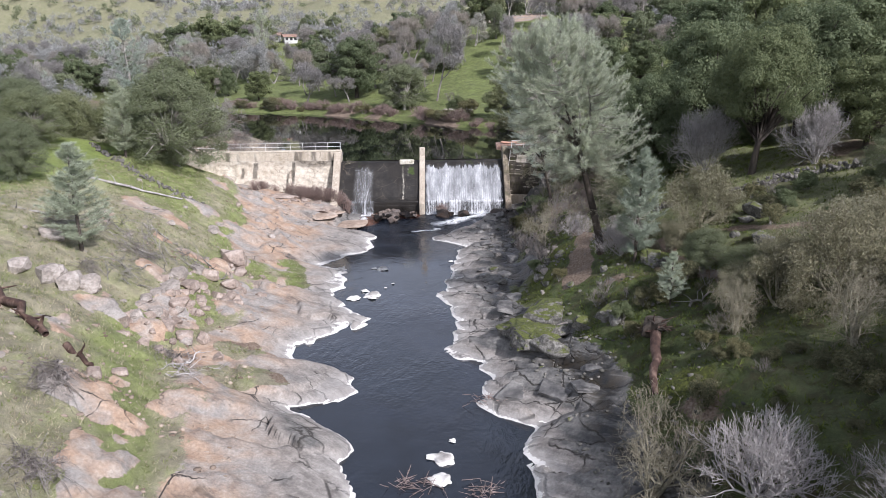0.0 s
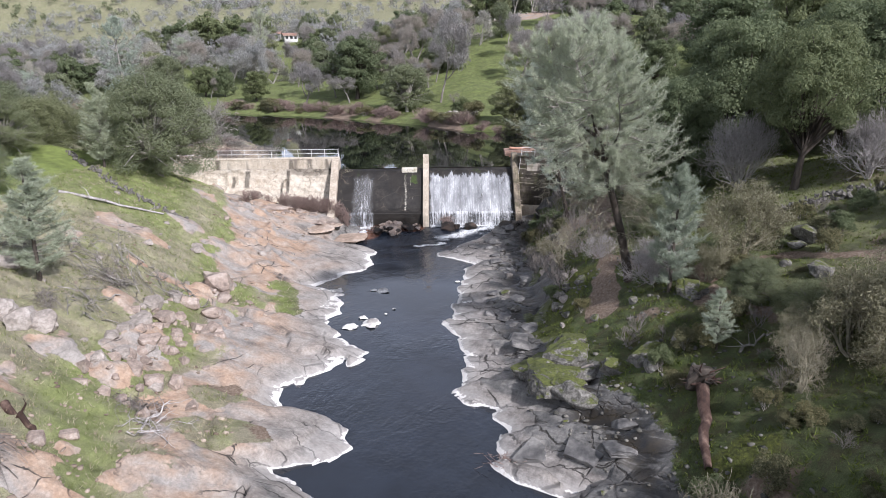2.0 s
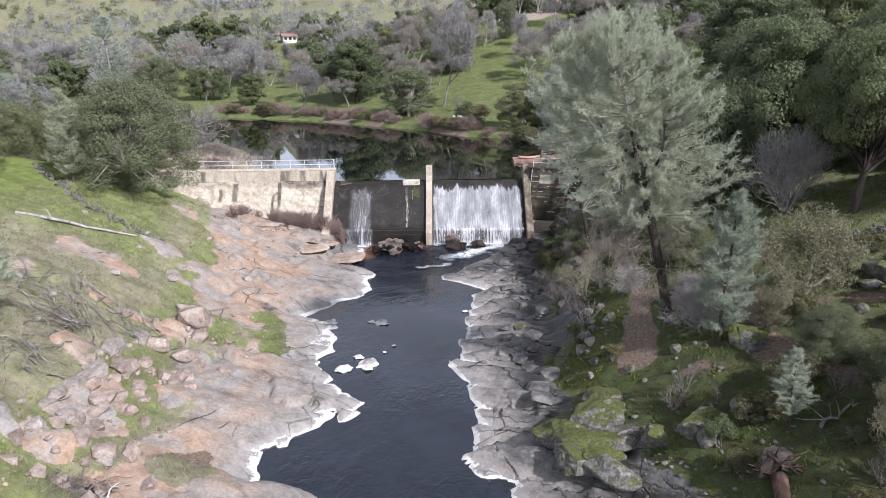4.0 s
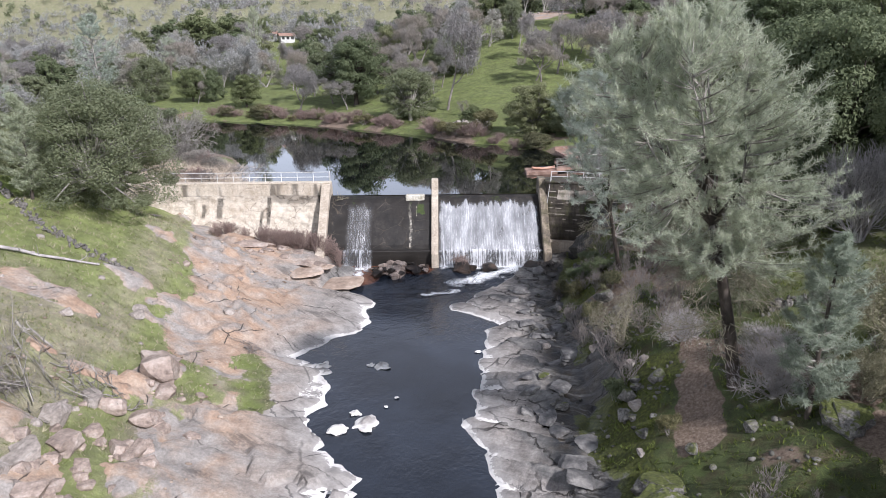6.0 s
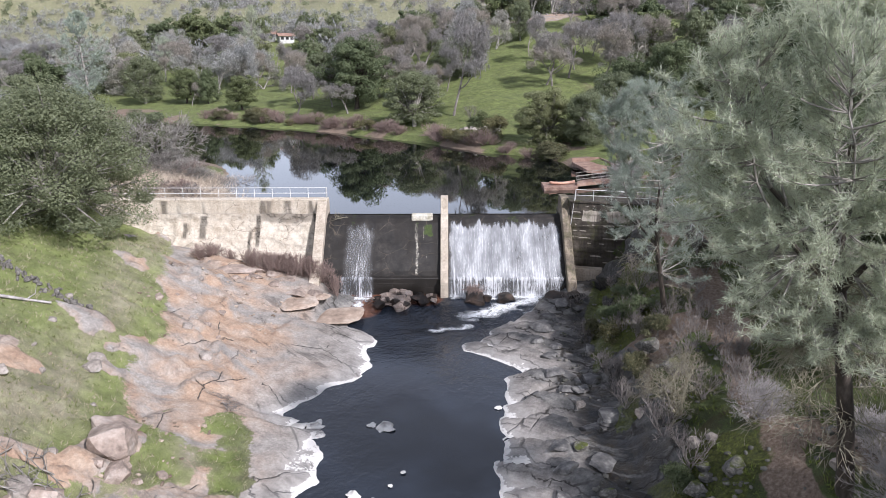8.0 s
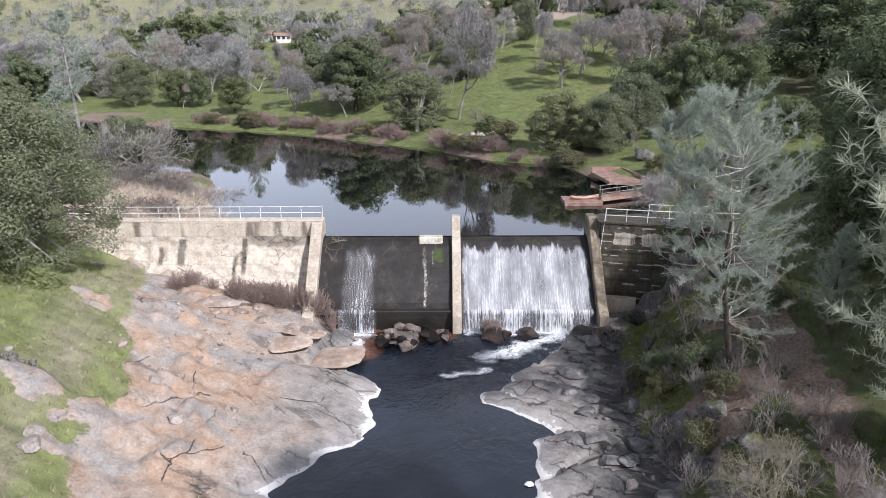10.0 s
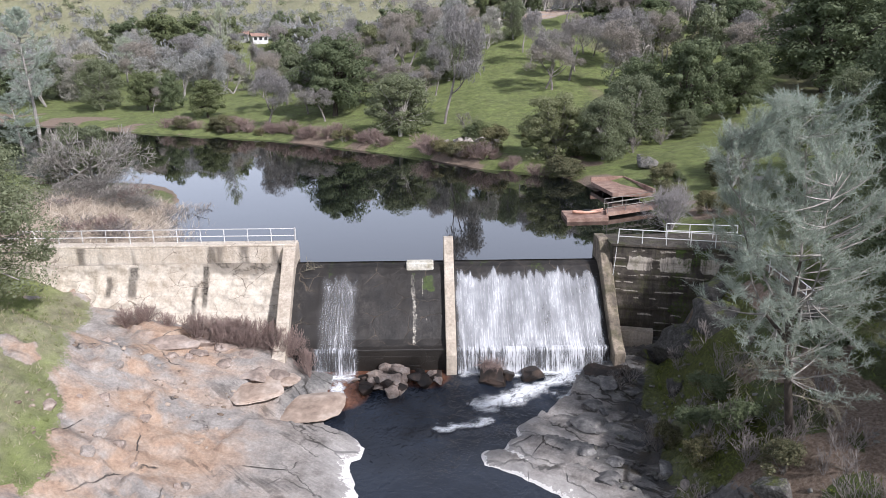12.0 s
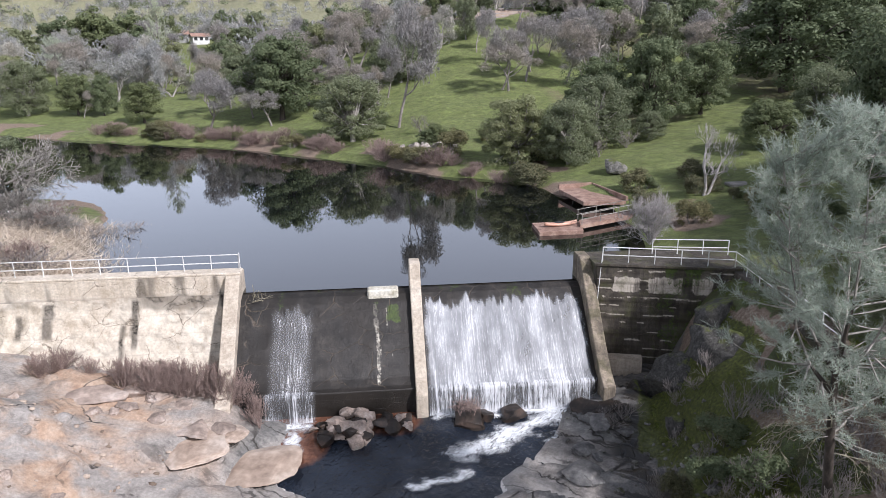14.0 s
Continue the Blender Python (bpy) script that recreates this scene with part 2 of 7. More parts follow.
    tone = k.mix(k.ramp(k.math('ADD', grass, k.math('MULTIPLY', k.math('SUBTRACT', n9, 0.5), 0.5)), (0.42, 0.0), (0.55, 1.0)), earth, turf)
    tone = k.mix(k.ramp(k.math('ADD', moss, k.math('MULTIPLY', k.math('SUBTRACT', n2, 0.5), 0.8)), (0.5, 0.0), (0.62, 1.0)), tone, mossy)
    pick = k.ramp(k.math('ADD', rock, k.math('MULTIPLY', k.math('SUBTRACT', n9, 0.5), 0.5)), (0.46, 0.0), (0.54, 1.0))
    stone = k.mix(k.ramp(k.math('ADD', moss, k.math('MULTIPLY', k.math('SUBTRACT', n2, 0.5), 0.8)), (0.62, 0.0), (0.72, 0.85)), stone, mossy)
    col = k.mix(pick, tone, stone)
    rough = k.math('SUBTRACT', 0.9, k.math('MULTIPLY', wet_f, 0.62))
    high = k.math('ADD', n9, k.math('MULTIPLY', n40, 0.35))
    nor = k.bump(k.math('ADD', k.math('MULTIPLY', k.math('MULTIPLY', right_f, pick), k.math('ADD', band, band_fine)), k.math('SUBTRACT', high, k.math('MULTIPLY', crack, 1.5))), 0.6, 0.08)
    nor = k.bump(k.math('MULTIPLY', k.math('SUBTRACT', 1.0, pick), blades), 0.8, 0.12, nor)
    return k.done(col, rough, nor)


def water_material(name, deep, ripple, fine, strength, rough, ior=1.36):
    k = Nodes(name)
    pos, _ = k.place()
    a = k.noise(k.mapped(pos, (1.0, 0.55, 1.0), (0, 0, 12)), ripple, 3, 0.55, 0.6)
    b = k.noise(k.mapped(pos, (1.0, 0.7, 1.0)), fine, 3, 0.5, 0.3)
    calm = k.ramp(k.noise(pos, 0.08, 2), (0.4, 0.15), (0.62, 1.0))
    fast, shallow, _ = k.attr("flow")
    h = k.math('MULTIPLY', k.math('ADD', a, k.math('MULTIPLY', b, 0.4)), k.math('ADD', calm, k.math('MULTIPLY', fast, 2.2)))
    col = k.ramp(k.noise(pos, 0.3, 3), (0.35, tuple(0.6 * c for c in deep)), (0.65, deep))
    silt = k.ramp(k.noise(pos, 1.6, 5, 0.65), (0.3, (0.05, 0.022, 0.014)), (0.55, (0.15, 0.068, 0.042)), (0.75, (0.26, 0.14, 0.09)))
    col = k.mix(k.ramp(k.math('ADD', shallow, k.math('MULTIPLY', k.math('SUBTRACT', a, 0.5), 0.7)), (0.25, 0.0), (0.7, 1.0)), col, silt)
    return k.done(col, rough, k.bump(h, strength, 0.08), IOR=ior, Specular_IOR_Level=0.65)


def falling_water(name, cover, veil=0.45, lace=0.0):
    """White threads of water, with clear gaps between them; lace: scalloped ripples across them."""
    k = Nodes(name)
    v = k.coord("Object")
    a = k.noise(k.mapped(v, (6.5, 0.16, 0.16)), 1.5, 6, 0.7, 0.15)
    b = k.noise(k.mapped(v, (24.0, 1.3, 1.3)), 1.5, 5, 0.75, 0.35)
    c = k.noise(k.mapped(v, (0.8, 0.25, 0.25)), 1.0, 3, 0.6)
    f = k.math('ADD', k.math('MULTIPLY', a, 0.42), k.math('MULTIPLY', b, 0.5))
    f = k.math('ADD', f, k.math('MULTIPLY', k.math('SUBTRACT', c, 0.5), 0.24))
    if lace:
        cell = k.voronoi(k.mapped(v, (7.5, 4.6, 4.6)), 1.3, "DISTANCE_TO_EDGE")
        f = k.math('ADD', f, k.ramp(cell, (0.0, lace), (0.14, 0.0)))
    thick, edge, _ = k.attr("flow")
    f = k.math('ADD', f, k.math('MULTIPLY', k.math('SUBTRACT', thick, 0.5), 0.55))
    film = k.math('MULTIPLY', k.ramp(thick, (0.25, 0.0), (0.5, veil)), k.ramp(c, (0.3, 0.45), (0.7, 1.0)))
    mask = k.math('MULTIPLY', k.math('MAXIMUM', k.ramp(f, (cover - 0.03, 0.0), (cover + 0.09, 1.0)), film), edge)
    k.done(k.ramp(f, (0.42, (0.46, 0.48, 0.51)), (0.62, (0.77, 0.78, 0.80))), 0.4, k.bump(f, 0.7, 0.06))
    clear = k.n.new("ShaderNodeBsdfTransparent")
    both = k.n.new("ShaderNodeMixShader")
    k.l.new(mask, both.inputs[0])
    k.l.new(clear.outputs[0], both.inputs[1])
    k.l.new(k.bsdf.outputs[0], both.inputs[2])
    k.l.new(both.outputs[0], k.out.inputs["Surface"])
    return k.mat


def foam_material():
    """Broken white water, dense where it boils, in threads towards its edge."""
    k = Nodes("foam")
    pos, _ = k.place()
    v = k.mapped(pos, (0.5, 1.5, 1.0), (0, 0, -28))
    a, b = k.noise(v, 3.4, 7, 0.78, 1.4), k.noise(v, 14.0, 5, 0.78, 0.9)
    dense, _, _ = k.attr("flow")
    f = k.math('ADD', k.math('MULTIPLY', a, 0.65), k.math('MULTIPLY', b, 0.35))
    wide, fine = (k.ramp(k.math('ABSOLUTE', k.math('SUBTRACT', n, 0.5)), (0.0, top), (at, 0.0)) for n, top, at in ((a, 0.85, 0.05), (b, 0.6, 0.05)))
    boil = k.ramp(k.math('ADD', f, k.math('MULTIPLY', k.math('SUBTRACT', dense, 0.8), 0.5)), (0.535, 0.0), (0.585, 0.95))
    mask = k.math('MULTIPLY', k.math('MAXIMUM', boil, k.math('MAXIMUM', wide, fine)), k.ramp(k.math('ADD', dense, k.math('MULTIPLY', k.math('SUBTRACT', a, 0.5), 1.5)), (0.3, 0.0), (0.7, 1.0)))
    k.done((0.80, 0.83, 0.86), 0.4, k.bump(f, 0.8, 0.08))
    clear = k.n.new("ShaderNodeBsdfTransparent")
    both = k.n.new("ShaderNodeMixShader")
    k.l.new(mask, both.inputs[0])
    k.l.new(clear.outputs[0], both.inputs[1])
    k.l.new(k.bsdf.outputs[0], both.inputs[2])
    k.l.new(both.outputs[0], k.out.inputs["Surface"])
    return k.mat


def concrete(name, low, mid, high, stain, stain_f, moss=0.0, rough=0.9, lime=(0.66, 0.61, 0.51), cracks=0.0):
    """Old cast concrete: patches, runs of dark stain, board lines, cracks, a little moss."""
    k = Nodes(name)
    pos, xyz = k.place()
    a, b, c = k.noise(pos, 0.7, 6, 0.7), k.noise(pos, 6.0, 5, 0.7), k.noise(pos, 28, 3)
    run = k.noise(k.mapped(pos, (2.2, 2.2, 0.22)), 1.0, 5, 0.7)
    fine_run = k.noise(k.mapped(pos, (7.0, 7.0, 0.5)), 1.0, 4, 0.7)
    col = k.ramp(a, (0.32, low), (0.5, mid), (0.68, high))
    col = k.mix(0.6, col, k.ramp(b, (0.3, 0.5), (0.7, 1.25)), "MULTIPLY")
    dark_a, lime_a, moss_a = k.attr("look")
    crust = k.ramp(k.math('ADD', lime_a, k.math('MULTIPLY', k.math('SUBTRACT', b, 0.5), 0.9)), (0.40, 0.0), (0.62, 1.0))
    col = k.mix(crust, col, k.mix(0.7, lime, k.ramp(k.math('ADD', k.math('MULTIPLY', b, 0.5), k.math('MULTIPLY', a, 0.5)), (0.34, 0.72), (0.58, 1.08)), "MULTIPLY"))
    col = k.mix(k.math('MULTIPLY', k.ramp(run, (0.48, 0.0), (0.66, 1.0)), stain_f), col, stain)
    col = k.mix(k.math('MULTIPLY', k.ramp(fine_run, (0.54, 0.0), (0.68, 1.0)), stain_f * 0.6), col, stain)
    board = k.n.new("ShaderNodeTexWave")
    board.bands_direction, board.wave_profile = 'Z', 'SAW'
    k.l.new(pos, board.inputs["Vector"])
    board.inputs["Scale"].default_value, board.inputs["Distortion"].default_value = 0.28, 0.7
    col = k.mix(k.math('MULTIPLY', k.ramp(board.outputs["Fac"], (0.0, 0.4), (0.08, 0.0)), k.ramp(a, (0.4, 0.0), (0.55, 1.0))), col, tuple(0.45 * v for v in mid))
    h = k.math('ADD', b, k.math('MULTIPLY', c, 0.4))
    if cracks:
        bent = k.n.new("ShaderNodeVectorMath")
        bent.operation = 'ADD'
        k.l.new(pos, bent.inputs[0])
        k.l.new(k.mix(0.7, (0, 0, 0), k.noise(pos, 1.1, 5, 0.65)), bent.inputs[1])
        gap = k.voronoi(k.mapped(bent.outputs[0], (0.5, 0.5, 0.85), (0, 18, 0)), 0.8, "DISTANCE_TO_EDGE")
        line = k.math('MULTIPLY', k.ramp(gap, (0.004, 1.0), (0.016, 0.0)), k.ramp(k.noise(pos, 0.5, 3), (0.46, 0.0), (0.56, 1.0)))
        col = k.mix(k.math('MULTIPLY', line, cracks), col, (0.13, 0.10, 0.07))
        h = k.math('SUBTRACT', h, line)
    if moss:
        col = k.mix(k.math('MULTIPLY', k.ramp(k.noise(pos, 0.9, 5, 0.7), (0.5, 0.0), (0.62, 1.0)), moss), col, (0.07, 0.075, 0.02))
    # dark mask: stain runs, with shadows painted in beside the piers
    col = k.mix(k.math('MULTIPLY', dark_a, k.ramp(b, (0.3, 0.6), (0.6, 1.0))), col, (0.016, 0.013, 0.010))
    green = k.ramp(b, (0.3, (0.018, 0.03, 0.006)), (0.65, (0.06, 0.095, 0.012)))
    col = k.mix(k.ramp(k.math('ADD', moss_a, k.math('MULTIPLY', k.math('SUBTRACT', b, 0.5), 1.1)), (0.45, 0.0), (0.66, 0.9)), col, green)
    return k.done(col, rough, k.bump(k.math('ADD', h, k.math('MULTIPLY', board.outputs["Fac"], 0.3)), 0.6, 0.05))


M_GROUND = ground_material()
M_STREAM = water_material("stream_water", (0.018, 0.024, 0.036), 1.5, 5.0, 0.8, 0.05, 1.48)
M_LAKE = water_material("lake_water", (0.006, 0.008, 0.008), 0.7, 3.0, 0.035, 0.02, 2.0)
M_FALL = falling_water("white_water", 0.465, 0.78)
M_TRICKLE = falling_water("thin_water", 0.60, 0.20, 0.10)
M_DROP = falling_water("threaded_water", 0.44, 0.35)
M_FOAM = foam_material()
M_WALL = concrete("pale_concrete", (0.48, 0.41, 0.32), (0.64, 0.57, 0.47), (0.74, 0.68, 0.58), (0.36, 0.29, 0.21), 0.35, cracks=0.7, lime=(0.63, 0.57, 0.475))
M_PIER = concrete("pier_concrete", (0.40, 0.34, 0.27), (0.54, 0.47, 0.38), (0.64, 0.58, 0.49), (0.26, 0.21, 0.16), 0.4)
M_WETWALL = concrete("wet_concrete", (0.011, 0.0105, 0.009), (0.027, 0.024, 0.021), (0.058, 0.050, 0.042), (0.010, 0.009, 0.008), 0.8, 0.0, 0.5, (0.62, 0.58, 0.49), 0.6)
M_PIER_OLD = concrete("stained_pier_concrete", (0.10, 0.085, 0.065), (0.24, 0.20, 0.15), (0.42, 0.35, 0.27), (0.06, 0.05, 0.04), 0.7, 0.35)
M_OLDWALL = concrete("mossy_concrete", (0.035, 0.030, 0.024), (0.075, 0.064, 0.050), (0.16, 0.14, 0.115), (0.022, 0.018, 0.015), 0.8, 0.5, 0.9, (0.50, 0.45, 0.38), 0.5)
M_LIME = mottled("lime_crust", (0.36, 0.33, 0.24), (0.60, 0.57, 0.48), (0.72, 0.70, 0.63), 1.8, 6.0, bump=0.8)
M_RAIL = mottled("white_paint", (0.62, 0.62, 0.6), (0.78, 0.78, 0.77), (0.84, 0.84, 0.82), 3.0, rough=0.5, bump=0.1)
M_STONE_TAN = mottled("tan_stone", (0.21, 0.165, 0.138), (0.36, 0.29, 0.245), (0.47, 0.405, 0.36), 1.6, 9.0)
M_STONE_GREY = mottled("grey_stone", (0.14, 0.13, 0.12), (0.27, 0.255, 0.235), (0.42, 0.40, 0.37), 0.9, 9.0)
M_STONE_PALE = mottled("pale_weathered_stone", (0.23, 0.20, 0.175), (0.36, 0.32, 0.285), (0.46, 0.42, 0.385), 1.2, 9.0)
M_STONE_SLATE = mottled("slate_grey_stone", (0.05, 0.05, 0.052), (0.16, 0.155, 0.15), (0.33, 0.32, 0.30), 1.4, 9.0, rough=0.6, bump=0.7)
M_STONE_DARK = mottled("wet_stone", (0.012, 0.010, 0.009), (0.034, 0.026, 0.021), (0.09, 0.06, 0.045), 1.8, 9.0, rough=0.48, bump=0.9)
M_BARK = mottled("brown_bark", (0.035, 0.028, 0.022), (0.075, 0.060, 0.048), (0.14, 0.115, 0.095), 2.0, 12.0, bump=0.8, stretch=(1, 1, 0.3))
M_BARK_GREY = mottled("grey_bark", (0.16, 0.145, 0.125), (0.30, 0.28, 0.25), (0.44, 0.41, 0.38), 2.0, 12.0, stretch=(1, 1, 0.3))
M_BARK_WHITE = mottled("bleached_twigs", (0.30, 0.28, 0.27), (0.46, 0.43, 0.42), (0.60, 0.57, 0.56), 2.0, 12.0)
M_BARK_PURPLE = mottled("winter_twigs", (0.18, 0.155, 0.14), (0.28, 0.25, 0.23), (0.38, 0.345, 0.325), 2.0, 12.0)
M_TWIG_RED = mottled("reddish_twigs", (0.20, 0.14, 0.12), (0.32, 0.235, 0.205), (0.44, 0.35, 0.32), 2.0, 12.0)
M_TWIG_GOLD = mottled("lichen_twigs", (0.17, 0.15, 0.10), (0.29, 0.265, 0.19), (0.42, 0.39, 0.30), 2.0, 12.0)
M_ROT = mottled("red_rotten_wood", (0.03, 0.016, 0.012), (0.075, 0.042, 0.032), (0.2, 0.135, 0.105), 1.6, 14.0, stretch=(1, 1, 0.4))
M_OAK = leafy("live_oak_leaves", (0.118, 0.148, 0.078), (0.195, 0.23, 0.122), 0.34)
M_OAK_OLIVE = leafy("olive_oak_leaves", (0.165, 0.19, 0.108), (0.285, 0.315, 0.195), 0.46)
M_PINE = leafy("grey_pine_needles", (0.33, 0.385, 0.31), (0.60, 0.655, 0.55), 0.48)
M_PINE_YOUNG = leafy("young_pine_needles", (0.32, 0.37, 0.28), (0.60, 0.65, 0.52), 0.45)
M_BRUSH = leafy("brush_leaves", (0.09, 0.095, 0.05), (0.27, 0.26, 0.15), 0.35)
# pale grey of leafless trees, lightened to hold the haze of distance
M_FAR_GREY = leafy("far_grey_trees", (0.28, 0.28, 0.265), (0.50, 0.50, 0.48), 0.36)
M_WILLOW = leafy("willow_catkins", (0.20, 0.19, 0.115), (0.40, 0.38, 0.26), 0.35)
M_HAZE = leafy("fine_winter_twigs", (0.225, 0.21, 0.20), (0.40, 0.38, 0.365), 0.35)
M_DRY = leafy("dry_reeds", (0.38, 0.34, 0.30), (0.66, 0.60, 0.54), 0.25)
M_DECK = mottled("weathered_deck", (0.20, 0.12, 0.09), (0.31, 0.20, 0.155), (0.42, 0.30, 0.24), 1.2, 10.0, stretch=(1, 1, 1))
M_KAYAK = mottled("salmon_plastic", (0.50, 0.26, 0.18), (0.62, 0.36, 0.26), (0.70, 0.45, 0.35), 1.0, rough=0.4, bump=0.05)
M_WHITE = mottled("white_wall", (0.60, 0.60, 0.58), (0.72, 0.72, 0.70), (0.8, 0.8, 0.78), 0.5)
M_ROOF = mottled("brown_roof", (0.22, 0.13, 0.10), (0.34, 0.21, 0.16), (0.42, 0.29, 0.23), 0.6)
M_DARK = mottled("dark_opening", (0.02, 0.02, 0.022), (0.03, 0.03, 0.033), (0.05, 0.05, 0.05), 0.6, rough=0.3)


# -- land --
def hashed(ix, iy, s):
    n = (ix.astype(np.int64) * 374761393 + iy.astype(np.int64) * 668265263 + s * 974634777) & 0x7FFFFFFF
    n = ((n ^ (n >> 13)) * 1274126177) & 0x7FFFFFFF
    return ((n ^ (n >> 16)) & 0xFFFF) / 65535.0


def vnoise(x, y, s=0):
    """Value noise, 0 to 1, one cell a unit."""
    ix, iy = np.floor(x), np.floor(y)
    fx, fy = x - ix, y - iy
    fx, fy = fx * fx * (3 - 2 * fx), fy * fy * (3 - 2 * fy)
    a, b = hashed(ix, iy, s), hashed(ix + 1, iy, s)
    c, d = hashed(ix, iy + 1, s), hashed(ix + 1, iy + 1, s)
    return (a + (b - a) * fx) * (1 - fy) + (c + (d - c) * fx) * fy


def fbm(x, y, s=0, octaves=4):
    total, amp, norm = 0.0, 1.0, 0.0
    for o in range(octaves):
        total, norm = total + amp * vnoise(x * 2**o + 17.3 * o, y * 2**o - 9.1 * o, s + o), norm + amp
        amp *= 0.5
    return total / norm


def cells(x, y, s=0):
    """Cracked blocks: the gap to the next block, and three random numbers and the offset from the centre of a point's own block."""
    ix, iy = np.floor(x), np.floor(y)
    f1, f2 = np.full(x.shape, 9.0), np.full(x.shape, 9.0)
    own = [np.zeros(x.shape) for _ in range(5)]
    for dx in (-1, 0, 1):
        for dy in (-1, 0, 1):
            jx, jy = ix + dx, iy + dy
            px, py = jx + 0.1 + 0.8 * hashed(jx, jy, s), jy + 0.1 + 0.8 * hashed(jx, jy, s + 1)
            d = np.hypot(x - px, y - py)
            near = d < f1
            f2 = np.where(near, f1, np.minimum(f2, d))
            f1 = np.where(near, d, f1)
            for k, v in enumerate((hashed(jx, jy, s + 2), hashed(jx, jy, s + 3), hashed(jx, jy, s + 4), x - px, y - py)):
                own[k] = np.where(near, v, own[k])
    return f2 - f1, own


def step(a, b, x):
    t = np.clip((x - a) / (b - a), 0, 1)
    return t * t * (3 - 2 * t)


# the stream's banks: y, then x of the left and of the right waterline
BANK_L = ((20, -3.8), (30, -4.8), (33.7, -5.1), (35.1, -5.5), (36.5, -5.7), (37.8, -6.2), (40.2, -8.2), (41.7, -9.8), (42.1, -10.0), (42.3, -7.2),
          (43.8, -6.1), (45, -6.8), (46.9, -6.8), (47.6, -7.8), (48.5, -10.5), (50.9, -10.9), (53.5, -10.5), (54.2, -8.6), (57.4, -6.2), (59.1, -7.7),
          (61.5, -9.0), (63.6, -10.8), (64.6, -10.6), (66, -9.6), (69.7, -9.9), (71.3, -10.3), (71.7, -12.4), (72.8, -12.2), (73.4, -13.4), (75, -12.6),
          (77.1, -11.1), (78.2, -9.4), (80.4, -8.0), (83.9, -8.6), (85.5, -8.5), (86.8, -9.4), (88.4, -11.2), (90, -11.5), (93, -11.2), (96, -14.4))
BANK_R = ((20, 4.4), (30, 5.1), (33.5, 5.2), (36.3, 4.8), (37.5, 5.1), (38.9, 6.1), (39.5, 5.2), (40.3, 3.6), (41.7, 2.5), (43.5, 2.6),
          (45.3, 3.6), (46.7, 3.3), (48.3, 3.2), (49, 1.3), (50.9, 0.3), (53, 1.1), (56.7, 1.1), (60.3, 1.1), (61.4, 0.2), (63.3, -0.6),
          (66.3, 0.4), (69.1, 0.9), (72.4, 1.0), (75, 1.5), (78.5, 2.1), (79.4, 3.3), (80.8, 2.6), (81.3, 1.9), (82.9, 0.2), (83.6, -1.2),
          (84.4, -1.3), (85.5, 0.2), (88.5, 2.6), (91, 5.0), (96, 9.0))
LAKE_Z, CREST_Z, DAM_Y = 7.75, 7.68, 99.4


def along(table, v, wide=0.0):
    xs, ys = np.array(table).T
    if not wide:
        return np.interp(v, xs, ys)
    return sum(np.interp(v + k * wide, xs, ys) for k in (-2, -1, 0, 1, 2)) / 5


def stream_z(y):
    """The stream's level, which steps up to the foot of the dam."""
    return np.interp(y, (85, 88, 90, 92, 94), (0, 0.12, 0.45, 0.9, 1.15))


def stream_land(x, y):
    """The valley below the dam: height, and how far a point lies off the water on either side."""
    wx, wy = x + 0.9 * (fbm(x * 0.7, y * 0.7, 40, 4) - 0.5), y + 0.7 * (fbm(x * 0.8, y * 0.8, 50, 4) - 0.5)
    dl, dr = along(BANK_L, wy) - wx, wx - along(BANK_R, wy)
    sl, sr = along(BANK_L, y, 4.0) - x, x - along(BANK_R, y, 4.0)
    kl, kr = step(0, 7, dl), step(0, 7, dr)
    dl, dr = dl * (1 - kl) + sl * kl, dr * (1 - kr) + sr * kr
    zl = np.interp(dl, (-5, -1.5, 0, 0.4, 3, 7, 10, 14, 17, 25, 35, 60, 120, 400), (-1.3, -0.8, 0, 0.16, 0.7, 1.8, 2.6, 4.9, 6.8, 10.3, 12.6, 15, 20, 34))
    zr = np.interp(dr, (-5, -1.5, 0, 0.4, 3, 6, 9, 12, 17, 24, 32, 50, 80, 150, 400), (-1.3, -0.8, 0, 0.2, 1.0, 2.1, 4.1, 5.9, 7.2, 9.9, 12.4, 17, 23, 32, 50))
    # a wet trough under a steep mossy bank upstream of the outcrop
    trough = np.interp(dr, (-5, -1.5, 0, 0.4, 3, 5.2, 6.4, 7.3, 8.7, 9.6, 12, 17, 24, 32, 50, 80, 150, 400), (-1.3, -0.8, 0, 0.2, 0.75, 1.0, 1.05, 1.5, 3.3, 4.3, 5.9, 7.2, 9.9, 12.4, 17, 23, 32, 50))
    up = step(54, 61, y)
    zr = zr * (1 - up) + trough * up
    rise = step(84, 98, y)
    zl = zl + rise * 2.4 * step(4, 14, dl)
    zr = zr + rise * 2.6 * step(6, 11, dr) + 2.4 * np.exp(-((x - 17.8) / 2.6) ** 2 - ((y - 88) / 7) ** 2)
    foot = step(87.5, 93.5, y) * step(-12.5, -14.5, x)  # the ground falls away along the foot of the retaining wall
    zl = zl * (1 - foot) + foot * np.interp(x, (-40, -36, -32.7, -29.5, -26, -22, -19, -17, -15, -13), (8.6, 7.4, 6.3, 5.1, 4.2, 3.6, 3.3, 3.0, 2.7, 1.7))
    return np.maximum(zl, zr) + stream_z(y) * step(14, 4, np.maximum(dl, dr)) * (1 - foot), dl, dr


